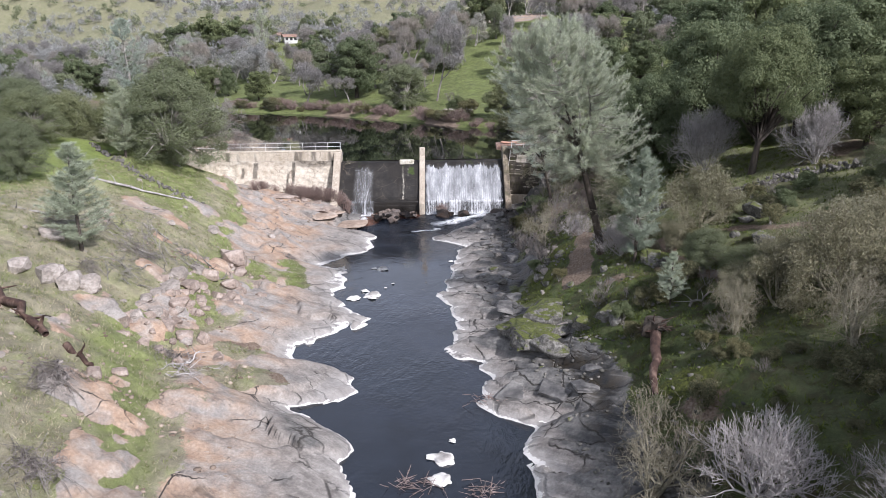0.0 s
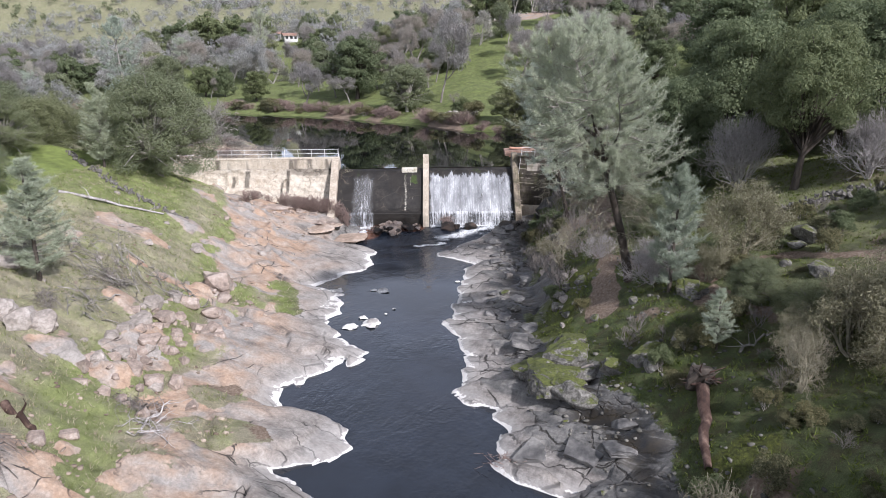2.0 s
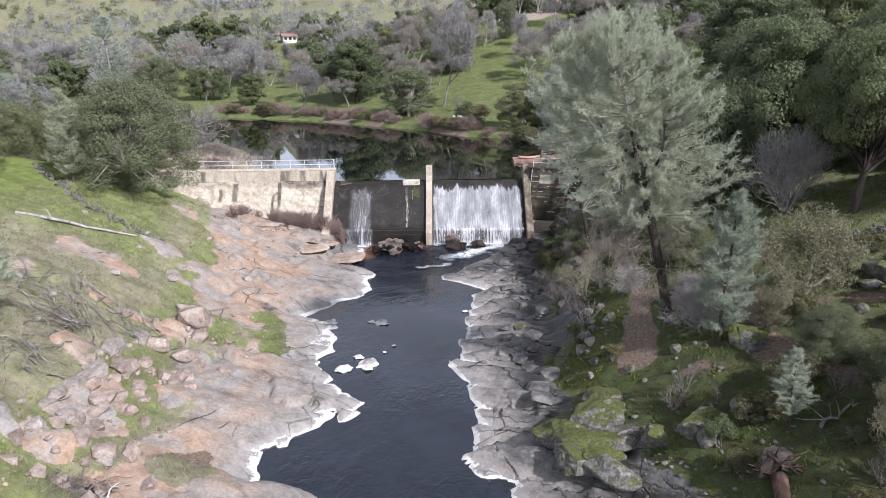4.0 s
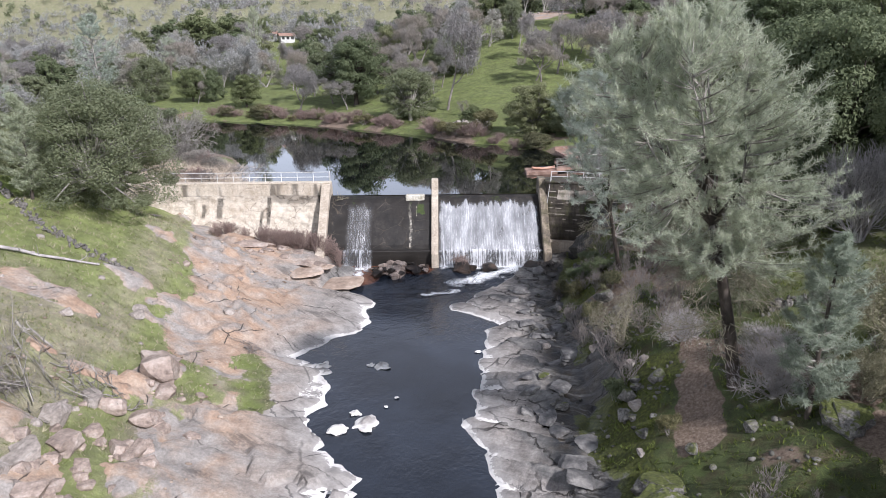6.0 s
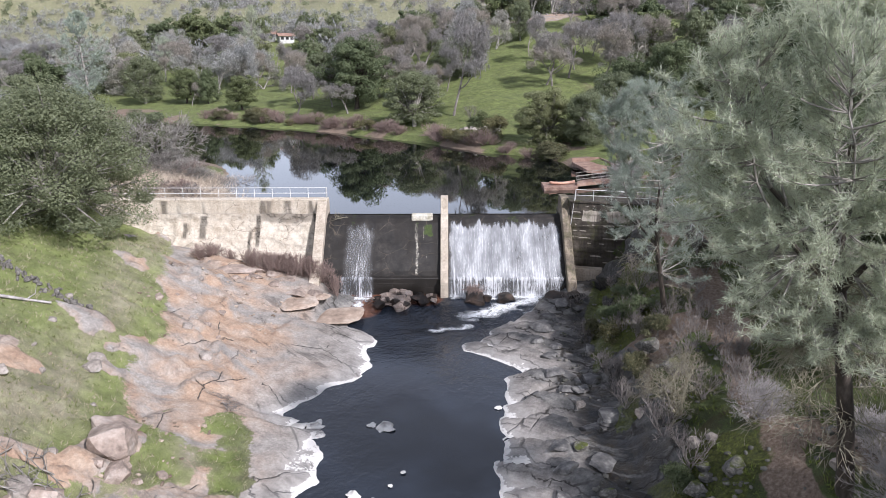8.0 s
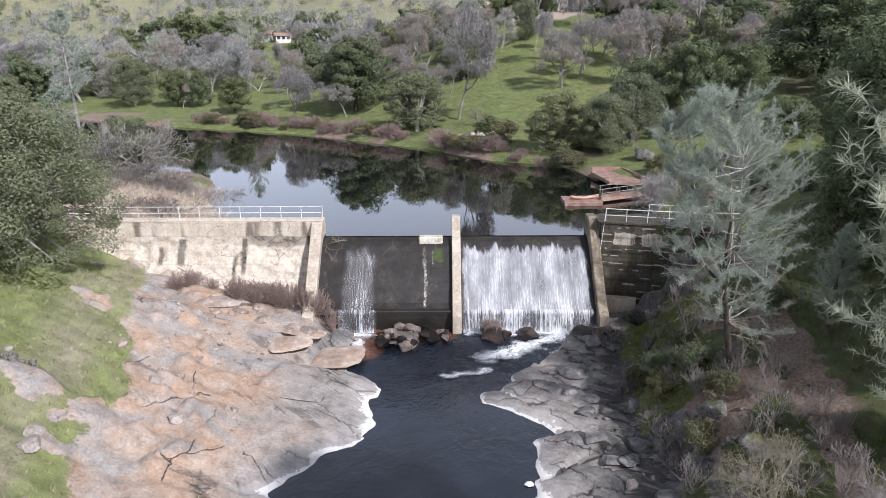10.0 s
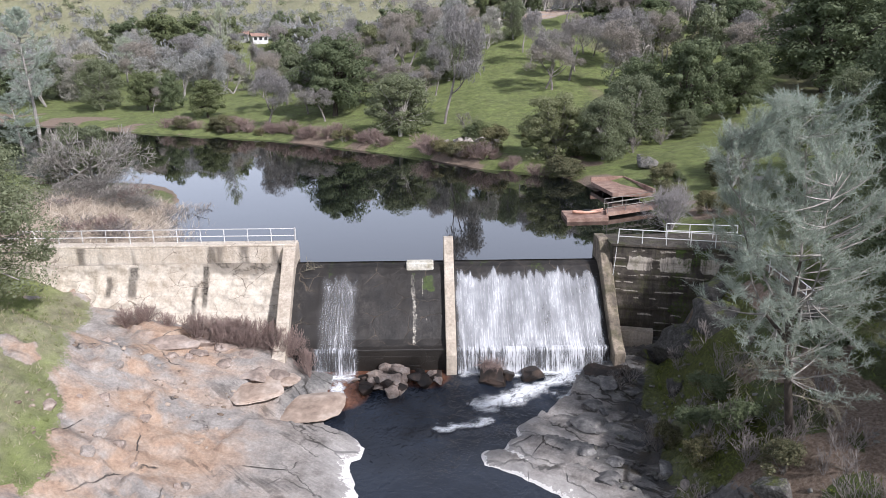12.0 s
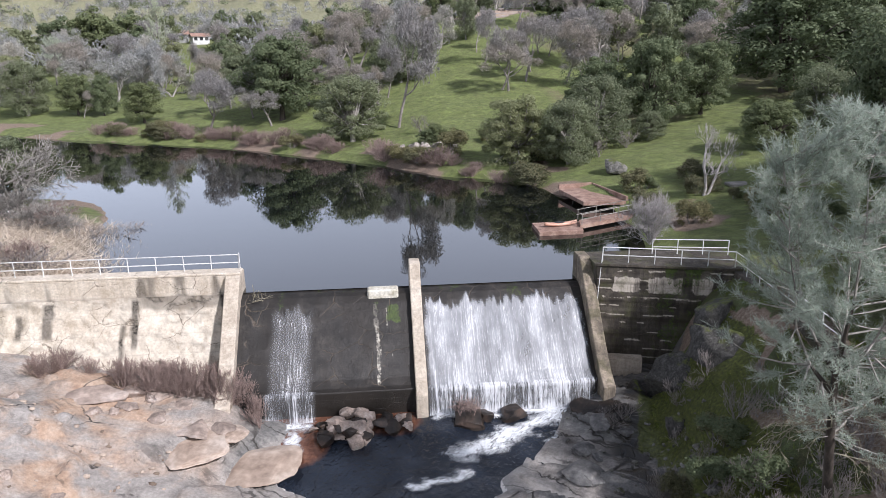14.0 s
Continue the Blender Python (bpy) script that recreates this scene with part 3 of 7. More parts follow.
def lake_land(x, y):
    """The land round the lake."""
    wx, wy = x + 4 * (fbm(x * 0.12, y * 0.12, 60, 4) - 0.5), y + 4 * (fbm(x * 0.12, y * 0.12, 70, 4) - 0.5)
    far = np.interp(wx, (-400, -120, -83, -54, -31, -11, -2, 5, 11, 20, 60, 300), (330, 225, 207, 190, 178, 160, 150, 141, 138, 135, 130, 120))
    sf = 0.75 * (wy - far)
    zf = np.interp(sf, (-30, -3, 0, 2, 6, 14, 30, 60, 120, 300, 700), (-4, -0.9, 0, 0.8, 1.2, 2.1, 4.2, 7, 10, 15, 20))
    zs = np.interp(wx - np.interp(wy, (95, 107, 114, 122, 128, 140), (13.5, 15.5, 18.5, 19.5, 17, 12)), (-20, -3, 0, 1.5, 6, 15, 30, 60, 120, 400), (-4, -1, 0, 0.7, 1.5, 3.0, 5.2, 9, 15, 30))
    zw = np.interp(np.interp(wy, (90, 104, 120, 132, 140, 160, 180), (-25, -27, -32, -37, -60, -100, -190)) - wx, (-20, -3, 0, 2, 12, 25, 50, 200), (-4, -0.8, 0, 0.5, 1.0, 3.2, 6, 10))
    z = LAKE_Z + np.maximum(np.maximum(zf, zs), zw)
    hill = 16 * np.exp(-((x - 30) / 48) ** 2 - ((y - 262) / 55) ** 2) + 18 * np.exp(-((x - 125) / 75) ** 2 - ((y - 290) / 80) ** 2)
    hill = hill + 13 * np.exp(-((x + 80) / 60) ** 2 - ((y - 345) / 45) ** 2)
    z = z + hill * step(2, 40, sf)
    rough = fbm(x / 260, y / 260, 80, 5)
    return z + step(420, 1500, y) * (rough ** 1.3 * 345) + 3 * (rough - 0.5) * step(10, 60, sf)


def land(x, y):
    """The ground's height, with the distances off the stream."""
    x, y = np.asarray(x, float), np.asarray(y, float)
    a, dl, dr = stream_land(x, y)
    outside = np.maximum(np.maximum(-36 - x, x - 17.5), 0)
    half = 0.2 + np.minimum(outside * 0.8, 14)
    w = step(DAM_Y - half, DAM_Y + half, y)
    return a * (1 - w) + lake_land(x, y) * w, dl, dr, w


def ground_z(x, y):
    return float(land(np.array([x]), np.array([y]))[0][0])
# -- end land --


# ---- ground, one sheet to the horizon ----
def spaced(marks):
    """Coordinates that run from mark to mark (place, spacing there)."""
    out = [marks[0][0]]
    while out[-1] < marks[-1][0]:
        out.append(out[-1] + float(np.interp(out[-1], *np.array(marks).T)))
    return np.array(out)


def polyline_gap(x, y, pts):
    d = np.full(x.shape, 1e9)
    for (ax, ay), (bx, by) in zip(pts, pts[1:]):
        t = np.clip(((x - ax) * (bx - ax) + (y - ay) * (by - ay)) / ((bx - ax) ** 2 + (by - ay) ** 2), 0, 1)
        d = np.minimum(d, np.hypot(x - ax - t * (bx - ax), y - ay - t * (by - ay)))
    return d


TRAIL_A = ((19.5, 92), (17.8, 84), (16.2, 77), (14.0, 68), (12.8, 60), (11.2, 54))
TRAIL_B = ((13.6, 62), (16.7, 56.3), (18.4, 52.6), (17.5, 50.6), (18.4, 48), (20.2, 46.6))
TRAIL_D = ((18.4, 55), (21, 54.4), (23.4, 52.6), (25.2, 50.2), (28, 47.4), (34, 44))


def ground_field(x, y):
    """Height with rock relief, and the covers and looks of the ground."""
    z, dl, dr, w = land(x, y)
    below = 1 - w
    n1, n2, n3 = fbm(x / 6, y / 6, 5, 4), fbm(x / 2.0, y / 2.0, 6, 4), fbm(x / 18, y / 18, 7, 3)
    # slabs of the left bank
    left = step(-3, -0.5, dl) * step(13.5, 7.5, dl + 9 * (n1 - 0.5) + 3.0 * step(68, 58, y) - 5.5 * step(70, 88, y)) * below
    gap, (r1, r2, r3, ox, oy) = cells((x + 5 * (n1 - 0.5) + 1.6 * (n2 - 0.5)) / 5.2 + y * 0.06, (y + 5 * (n1 - 0.5) + 2.4 * (n2 - 0.5)) / 3.8, 11)
    slab = (r1 - 0.5) * 0.9 + ox * (r2 - 0.5) * 1.2 + oy * (r3 - 0.5) * 1.0 - 0.25 * np.exp(-gap * 26)
    gap2, (q1, q2, q3, qx, qy) = cells(x / 1.3 + 2.2 * n2, y / 1.1 + 2.0 * n1, 21)
    small = (q1 - 0.5) * 0.28 + qx * (q2 - 0.5) * 0.3 - 0.12 * np.exp(-gap2 * 14)
    broken = step(0.46, 0.6, fbm(x / 7, y / 7, 31, 3)) * step(4.0, 7.0, dl) * (1 - 0.75 * step(66, 74, y))
    z = z + left * ((0.65 - 0.33 * step(64, 74, y)) * slab * step(-2.5, -0.8, dl) + small * broken * step(-0.4, 1.6, dl)) + left * 0.05 * (n2 - 0.5)
    # tilted strata of the right bank
    right = step(-3, -0.5, dr) * step(8.5, 5.2, dr + 5 * (n1 - 0.5) - 1.4 * step(54, 62, y) + 1.0 * step(78, 86, y)) * below
    u, v = 0.80 * x - 0.60 * y, 0.60 * x + 0.80 * y
    gap3, (t1, t2, t3, tx, ty) = cells(u / 7.0 + 0.5 * n2, v / 2.0 + 1.2 * n1, 41)
    strata = (t1 - 0.5) * 0.55 + ty * 0.55 + tx * (t2 - 0.5) * 0.5 - 0.14 * np.exp(-gap3 * 20)
    z = z + right * (0.45 + 1.0 * step(0.5, 2.5, dr)) * strata * step(-2.0, -0.6, dr)
    # outcrops and lumps of the slopes
    slope = below * step(6, 10, np.maximum(dl, dr))
    z = z + slope * ((n1 - 0.5) * 1.0 + (n2 - 0.5) * 0.35)
    z = z + w * (n1 - 0.5) * 0.6 * step(0.2, 2.0, z - LAKE_Z)
    crop = slope * step(0.60, 0.68, fbm(x / 3.4, y / 3.4, 51, 4)) * step(30, 14, np.maximum(dl, dr)) * step(8, 2, dr)
    z = z + crop * (0.25 + 0.5 * q1) * 0.8
    trail = np.minimum(np.minimum(polyline_gap(x, y, TRAIL_A), polyline_gap(x, y, TRAIL_B)), polyline_gap(x, y, TRAIL_D))
    trail = step(1.25, 0.45, trail + 2.2 * (n2 - 0.5))
    grassy = step(3.2, 1.8, np.hypot((x + 15.8) / 1.3, (y - 66.5) / 1.5) + 3.6 * (n2 - 0.5) + 3.0 * (n1 - 0.5)) * below
    gravel = np.maximum(step(1.3, 0.7, np.hypot((x + 13.6) / 2.8, (y - 43.6) / 1.7) + 1.3 * (n2 - 0.5)), step(1.3, 0.7, np.hypot((x + 15.2) / 1.6, (y - 47.6) / 2.2) + 1.3 * (n2 - 0.5))) * below
    rock = np.clip(np.maximum(np.maximum(left, right), crop), 0, 1) * (1 - grassy) * (1 - gravel) * (1 - trail)
    shore = w * step(LAKE_Z + 1.9, LAKE_Z + 1.0, z + 1.6 * (n1 - 0.5)) * step(96, 110, y) * (0.3 + 0.7 * step(0.42, 0.6, fbm(x / 9, y / 9, 101, 4)))
    scrape = w * step(9, 6, np.hypot((x - 27) / 1.5, (y - 251) / 0.9) + 3 * (n1 - 0.5))
    rock = np.maximum(rock, 0.7 * scrape)
    litter = step(18, 30, x) * step(0.5, 0.62, n3) * 0.5
    bare_w = gravel * 0.35 + below * (step(0.62, 0.72, fbm(x / 5, y / 5, 91, 4)) * 0.45 + step(4, 7, dr) * step(16, 9, dr) * step(0.46, 0.58, fbm(x / 2.6, y / 2.6, 92, 4)) * 0.35)
    bare_w = bare_w + below * 0.6 * step(7, 9, dr) * step(19, 16, x) * step(66, 72, y) * step(0.46, 0.56, fbm(x / 2.2, y / 2.2, 94, 4))
    grass = np.clip(1 - trail - shore - scrape - litter - bare_w, 0, 1)
    # straw share grows far off: distance haze put into the grass colour
    dry = np.clip(step(4, 1, np.abs(x + 22) - 14) * below * 1.0 + 0.13 + 0.02 * w + 0.3 * below * step(12, 30, x) + step(260, 600, y) * 0.6, 0, 1) * (1 - 0.9 * grassy)
    dry = np.maximum(dry, step(-22, -26, x) * w * step(128, 118, y))
    dry = dry * (1 - 0.65 * below * step(3.2, 0.6, np.abs(dl - 11.5 - 3 * step(70, 84, y) + 6 * (n1 - 0.5)))) * (1 - 0.75 * below * step(-26, -30, x + 0.22 * (y - 80)) * step(66, 74, y))
    pink_sun = np.clip(np.maximum(step(1.5, 7, dl + 3 * (n1 - 0.5)) * below + 0.55 * w, scrape), 0, 1)
    # sunlight on the upper right slope, put into the colour as paler grass
    sun_tint = below * step(17, 23, x) * step(46, 54, y)
    pink_sun = np.maximum(pink_sun, 0.42 * sun_tint)
    wet = right * step(2.8, 5.4, dr + 2.5 * (n1 - 0.5) + 0.3 * step(74, 80, y)) + left * 0.5 * step(0.62, 0.7, fbm(x / 3, y / 1.5, 63, 4))
    moss = 0.9 * step(1.3, 0.5, np.hypot((x - 13.2) / 3.0, (y - 88.6) / 4.0) + 0.9 * (n2 - 0.5)) * below + step(4.5, 6.5, dr) * step(14, 8, dr) * below * step(0.50, 0.64, n1) + step(6.5, 7.4, dr + 1.2 * (n2 - 0.5)) * step(12.5, 9.5, dr) * below * step(55, 61, y) * step(0.34, 0.48, n1) + 0.45 * w * step(26, 15, x) * step(10, 16, x) * step(130, 118, y)
    moss = moss + 0.9 * below * step(1.3, 0.6, np.hypot((x - 11.0) / 2.0, (y - 82.0) / 5.0) + 0.9 * (n2 - 0.5))
    return z, (rock, grass, dry), (pink_sun, np.clip(wet, 0, 1), np.clip(moss, 0, 1))


def build_ground():
    gx = spaced(((-2600, 130), (-300, 14), (-90, 2.2), (-34, 0.5), (-24, 0.3), (13, 0.3), (24, 0.6), (60, 1.6), (150, 5), (400, 20), (2600, 130)))
    gy = spaced(((-200, 25), (0, 2.5), (24, 0.55), (34, 0.28), (98, 0.28), (104, 0.6), (190, 1.6), (300, 3.5), (600, 14), (1500, 40), (4200, 130)))
    x, y = np.meshgrid(gx, gy)
    z, cover, look_ = ground_field(x.ravel(), y.ravel())
    nx, ny = len(gx), len(gy)
    i = (np.arange(ny - 1)[:, None] * nx + np.arange(nx - 1)[None, :]).ravel()
    me = mesh_of("ground", np.stack([x.ravel(), y.ravel(), z], 1), np.stack([i, i + 1, i + nx + 1, i + nx], 1), True)
    for name, three in (("cover", cover), ("look", look_)):
        layer = me.attributes.new(name, 'FLOAT_COLOR', 'POINT')
        rgba = np.ones((len(z), 4), np.float32)
        rgba[:, :3] = np.stack(three, 1)
        layer.data.foreach_set("color", rgba.ravel())
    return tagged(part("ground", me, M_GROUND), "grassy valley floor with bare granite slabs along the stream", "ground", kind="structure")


build_ground()


def sheet(name, x0, x1, y0, y1, z, material, label):
    me = mesh_of(name, [(x0, y0, z), (x1, y0, z), (x1, y1, z), (x0, y1, z)], [(0, 1, 2, 3)])
    return tagged(part(name, me, material), label, "water", kind="structure")



def build_stream():
    gx, gy = np.arange(-18, 11.6, 0.5), np.concatenate([np.arange(-60, 84, 3.0), np.arange(84, 97, 0.25)])
    x, y = np.meshgrid(gx, gy)
    z = stream_z(y) + 0.10 * (fbm(x * 0.9, y * 1.3, 7, 3) - 0.5) * step(85, 89, y)
    nx = len(gx)
    i = (np.arange(len(gy) - 1)[:, None] * nx + np.arange(nx - 1)[None, :]).ravel()
    me = mesh_of("water_stream", np.stack([x.ravel(), y.ravel(), z.ravel()], 1), np.stack([i, i + 1, i + nx + 1, i + nx], 1), True)
    rgba = np.repeat(step(83, 90, y).ravel()[:, None], 4, 1).astype(np.float32)
    silt = np.maximum(step(2.3, 0.9, np.hypot((x + 10.3) / 1.15, (y - 91.7) / 1.2)), 0.75 * step(1.9, 0.8, np.hypot((x + 4.6) / 1.3, y - 93.0)))
    rgba[:, 1] = np.maximum(silt, 0.8 * step(91.4, 92.6, y) * step(-2.6, -3.6, x)).ravel()
    me.attributes.new("flow", 'FLOAT_COLOR', 'POINT').data.foreach_set("color", np.ascontiguousarray(rgba).ravel())
    return tagged(part("water_stream", me, M_STREAM), "dark slow stream below the dam", "water", kind="structure")


build_stream()
sheet("water_lake", -260, 30, DAM_Y + 0.1, 340, LAKE_Z, M_LAKE, "still dark lake mirroring trees and sky")


# ---- the dam ----
PIERS = (-14.75, -2.68, 9.15)  # the middles of the three piers
FACE = ((99.9, CREST_Z - 0.5), (99.9, CREST_Z - 0.06), (99.6, CREST_Z), (99.2, CREST_Z - 0.03), (98.8, CREST_Z - 0.2), (98.3, CREST_Z - 0.6),
        (96.2, 4.9), (94.7, 3.25), (94.2, 2.9), (93.9, 2.8), (93.9, -0.4))


def resample(line, gap):
    pts = np.array(line, float)
    s = np.concatenate([[0], np.cumsum(np.hypot(*np.diff(pts, axis=0).T))])
    t = np.unique(np.concatenate([np.arange(0, s[-1], gap), s]))
    return np.stack([np.interp(t, s, pts[:, 0]), np.interp(t, s, pts[:, 1])], 1)


def draped(name, x0, x1, line, lift, gap=0.15, wave=0.0, seed=1):
    """A grid from x0 to x1 over the line in y and z, lifted off it; returns mesh, x and z of its points."""
    yz = resample(line, gap)
    xs = np.linspace(x0, x1, max(2, int((x1 - x0) / gap)))
    x, k = np.meshgrid(xs, np.arange(len(yz)))
    y, z = yz[k, 0], yz[k, 1]
    bumpy = lift + wave * (fbm(x * 1.4, z * 1.4 + y, seed, 4) - 0.5)
    v = np.stack([x, y - bumpy * 0.75, z + bumpy * 0.65], -1).reshape(-1, 3)
    nx = len(xs)
    i = (np.arange(len(yz) - 1)[:, None] * nx + np.arange(nx - 1)[None, :]).ravel()
    me = mesh_of(name, v, np.stack([i, i + nx, i + nx + 1, i + 1], 1), True)
    return me, v[:, 0], v[:, 1], v[:, 2]


def three(me, name, r, g, b):
    rgba = np.stack([np.broadcast_to(np.asarray(c, np.float32), (len(me.vertices),)) for c in (r, g, b, 1.0)], 1).astype(np.float32)
    me.attributes.new(name, 'FLOAT_COLOR', 'POINT').data.foreach_set("color", np.ascontiguousarray(rgba).ravel())
    return me


def streak(x, z, cx, wide, top, low, seed):
    """A run of stain, wavering, from top down to low."""
    off = np.abs(x - cx - 0.25 * (vnoise(z * 1.1, z * 0 + cx, seed) - 0.5)) + 0.22 * wide * (vnoise(z * 3, x * 4, seed + 1) - 0.5)
    return step(wide / 2 + 0.08, wide / 2 - 0.05, off) * step(top + 0.1, top - 0.1, z) * step(low - 0.2, low + 0.2, z)


dam = thing("dam", (0, 0, 0), "old concrete weir with two spillway bays between sloping piers", "dam", kind="structure")
for n, (a, b) in enumerate(zip(PIERS, PIERS[1:])):
    part("weir_body", loft([[(x, y, z) for y, z in ((99.85, 7.5), (98.4, 6.9), (94.3, 2.8), (94.05, -0.5), (101.2, -0.5), (101.2, 7.0))] for x in (a + 0.3, b - 0.3)]), M_WETWALL, dam)
    me, x, y, z = draped("spillway", a + 0.3, b - 0.3, FACE, 0.0, 0.14, 0.07, 3 + n)
    lime = 0.52 * np.maximum(streak(x, z, -5.35, 0.34, 7.1, 2.9, 5), np.maximum(streak(x, z, -4.75, 0.16, 6.9, 5.6, 9), streak(x, z, -4.35, 0.12, 4.6, 4.1, 12)))
    moss = np.maximum(0.85 * step(1.0, 0.4, np.maximum(np.abs(x + 4.25) / 0.62, np.abs(z - 6.5) / 0.62) + 0.7 * (fbm(x * 2, z * 2, 19, 3) - 0.5)), 0.5 * step(0.62, 0.74, fbm(x * 1.2, z * 0.9, 15, 4)) * step(4, 7.5, z))
    # stains, a darker band below the lip, and the right-hand pier's shadow painted in
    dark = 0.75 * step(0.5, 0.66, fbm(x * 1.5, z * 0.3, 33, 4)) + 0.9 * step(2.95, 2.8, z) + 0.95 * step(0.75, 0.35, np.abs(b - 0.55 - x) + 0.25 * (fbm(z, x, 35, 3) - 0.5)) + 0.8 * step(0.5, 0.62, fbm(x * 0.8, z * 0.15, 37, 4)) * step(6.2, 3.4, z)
    part("spillway", three(me, "look", np.clip(dark, 0, 1), lime, moss), M_WETWALL, dam, "dark wet concrete spillway face with stains and painted pier shadow")
LOW_SIDE = ((100.6, 9.12), (99.1, 9.12), (98.95, 9.05), (95.0, 4.7), (93.7, 3.4), (92.7, 2.75), (92.7, 1.2), (93.2, -0.5), (101, -0.5))
PIER_SIDE = ((100.6, 9.5), (99.1, 9.5), (98.95, 9.4), (95.0, 4.7), (93.7, 3.4), (92.7, 2.75), (92.7, 1.2), (93.2, -0.5), (101, -0.5))
MID_SIDE = ((100.5, 9.45), (99.6, 9.5), (99.3, 9.4), (98.9, 8.4), (95.2, 4.5), (93.9, 3.3), (93.2, 2.6), (93.2, 1.0), (93.5, -0.5), (101, -0.5))
for x, side, wide in ((PIERS[0] - 0.1, LOW_SIDE, 0.95), (PIERS[1], MID_SIDE, 0.75), (PIERS[2] + 0.1, PIER_SIDE, 0.8)):
    bm = side_wall(side, x - wide / 2, x + wide / 2)
    bmesh.ops.bevel(bm, geom=list(bm.edges), offset=0.05, segments=1, affect='EDGES')
    part("pier", bm, M_PIER_OLD if x > 5 else M_PIER, dam, "weathered tan concrete pier with a sloping front")
part("crest_block", box(bmesh.new(), (-5.95, 98.55, 6.85), (-3.85, 99.5, 7.85), 0.09), M_LIME, dam, "lime-crusted pale block on the crest")

# the pale retaining wall left of the weir: smooth upper lift, ledge, rough whitewashed lower face
wall_l = thing("wall_left", (0, 0, 0), "pale concrete retaining wall with dark runs and a rough lower face", "wall", kind="structure")
UP = ((100.1, 9.0), (100.1, 9.12), (99.2, 9.12), (99.17, 7.9), (98.98, 7.82))
me, x, y, z = draped("upper_face", -38, -15.2, UP, 0.0, 0.15, 0.03, 71)
# dark runs, plus an even darker band along the bottom
runs = 0.75 * step(0.56, 0.72, fbm(x * 1.3, z * 0.25, 77, 4)) + 0.5 * step(7.95, 7.85, z)
part("upper_face", three(me, "look", np.clip(runs, 0, 0.75), 0.35 * step(0.5, 0.6, fbm(x / 1.5, z / 1.5, 79, 3)), 0.0), M_WALL, wall_l)
part("coping", box(bmesh.new(), (-38, 99.17, 9.13), (-14.38, 100.3, 9.3), 0.04), M_WALL, wall_l, "worn concrete coping")
me, x, y, z = draped("lower_face", -38, -15.2, ((98.98, 7.82), (98.6, 6.6), (97.6, 4.8), (96.5, 3.0), (95.4, 0.5)), 0.12, 0.13, 0.42, 81)
runs = 0.8 * np.maximum(streak(x, z, -21.2, 0.4, 7.75, 4.9, 85), np.maximum(streak(x, z, -22.1, 0.25, 6.2, 3.4, 87), np.maximum(streak(x, z, -26.75, 0.6, 7.7, 5.6, 89), streak(x, z, -28.6, 0.4, 7.0, 5.6, 91))))
cracks = 0.3 * step(0.035, 0.01, np.abs(fbm(x / 2.6, z / 1.4, 93, 4) - 0.5))
ledge = 0.5 * step(6.95, 7.2, z + 0.5 * (fbm(x / 1.5, x * 0, 99, 4) - 0.5)) * step(-22.5, -20, x) + 0.12 * step(6.9, 7.5, z)
# the left pier's shadow, painted down the wall beside it
pier_shade = 0.6 * streak(x, z, -15.4, 0.5, 8.0, 1.0, 95)
part("lower_face", three(me, "look", np.clip(runs + cracks + pier_shade + ledge, 0, 1), 0.22 + 0.36 * step(0.36, 0.6, fbm(x / 3, z / 2, 97, 4)), 0.0), M_WALL, wall_l, "rough cream-white lower face")
part("wall_core", side_wall(((100.15, 0.5), (100.15, 9.05), (99.25, 9.05), (99.25, 7.7), (96.2, 0.5)), -38, -15.25), M_WALL, wall_l)

# the dark mossy abutment right of the weir
wall_r = thing("wall_right", (0, 0, 0), "dark mossy concrete abutment with pale bands", "wall", kind="structure")
PLAN_R = ((9.6, 97.75), (18.6, 95.3), (19.6, 100.3), (9.6, 100.3))
bm = loft([[(x, y, z) for x, y in PLAN_R] for z in (0.0, 9.3)])
bmesh.ops.bevel(bm, geom=[e for e in bm.edges], offset=0.05, segments=1, affect='EDGES')
part("abutment", bm, M_OLDWALL, wall_r)
me, x, y, z = draped("face", 9.7, 18.5, ((97.7, 9.25), (97.7, 1.0)), 0.0, 0.11, 0.10, 111)
v = np.stack([x, y - 0.273 * (x - 9.7) - 0.05 - 0.07 * (np.floor(z / 0.62) % 2), z], 1)
me.vertices.foreach_set("co", np.ascontiguousarray(v, np.float32).ravel())
joint = np.abs((z + 0.12 * (fbm(x * 0.7, x * 0, 113, 3) - 0.5)) / 0.62 % 1 - 0.5) * 0.62
pale = 0.8 * step(0.10, 0.03, joint) * step(0.44, 0.56, fbm(x * 0.9, z * 2.0, 115, 4))
pale = np.maximum(pale, 0.8 * step(7.3, 7.6, z) * step(8.75, 8.5, z + 0.3 * (fbm(x * 2, x * 0, 117, 3) - 0.5)) * step(0.45, 0.55, fbm(x * 1.1, z * 0.25, 119, 4)))
green = 0.55 * step(0.5, 0.62, fbm(x / 1.6, z / 2.2, 121, 4)) + 0.35 * step(8.7, 9.2, z)
part("face", three(me, "look", 0.5 * step(0.45, 0.6, fbm(x * 1.2, z * 0.4, 123, 4)) * (pale < 0.3), pale, green), M_OLDWALL, wall_r, "dark stained face with pale lime lines")
part("cap", loft([[(x, y, z) for x, y in ((9.5, 97.6), (18.75, 95.1), (19.7, 100.4), (9.5, 100.4))] for z in (9.3, 9.45)]), M_OLDWALL, wall_r, "moss-grown cap")
part("footing", loft([[(x, y, z) for x, y in ((9.75, 96.6), (12.6, 95.9), (13.0, 97.2), (9.75, 98.0))] for z in (0.0, 2.9)]), M_PIER, wall_r, "tan footing block")
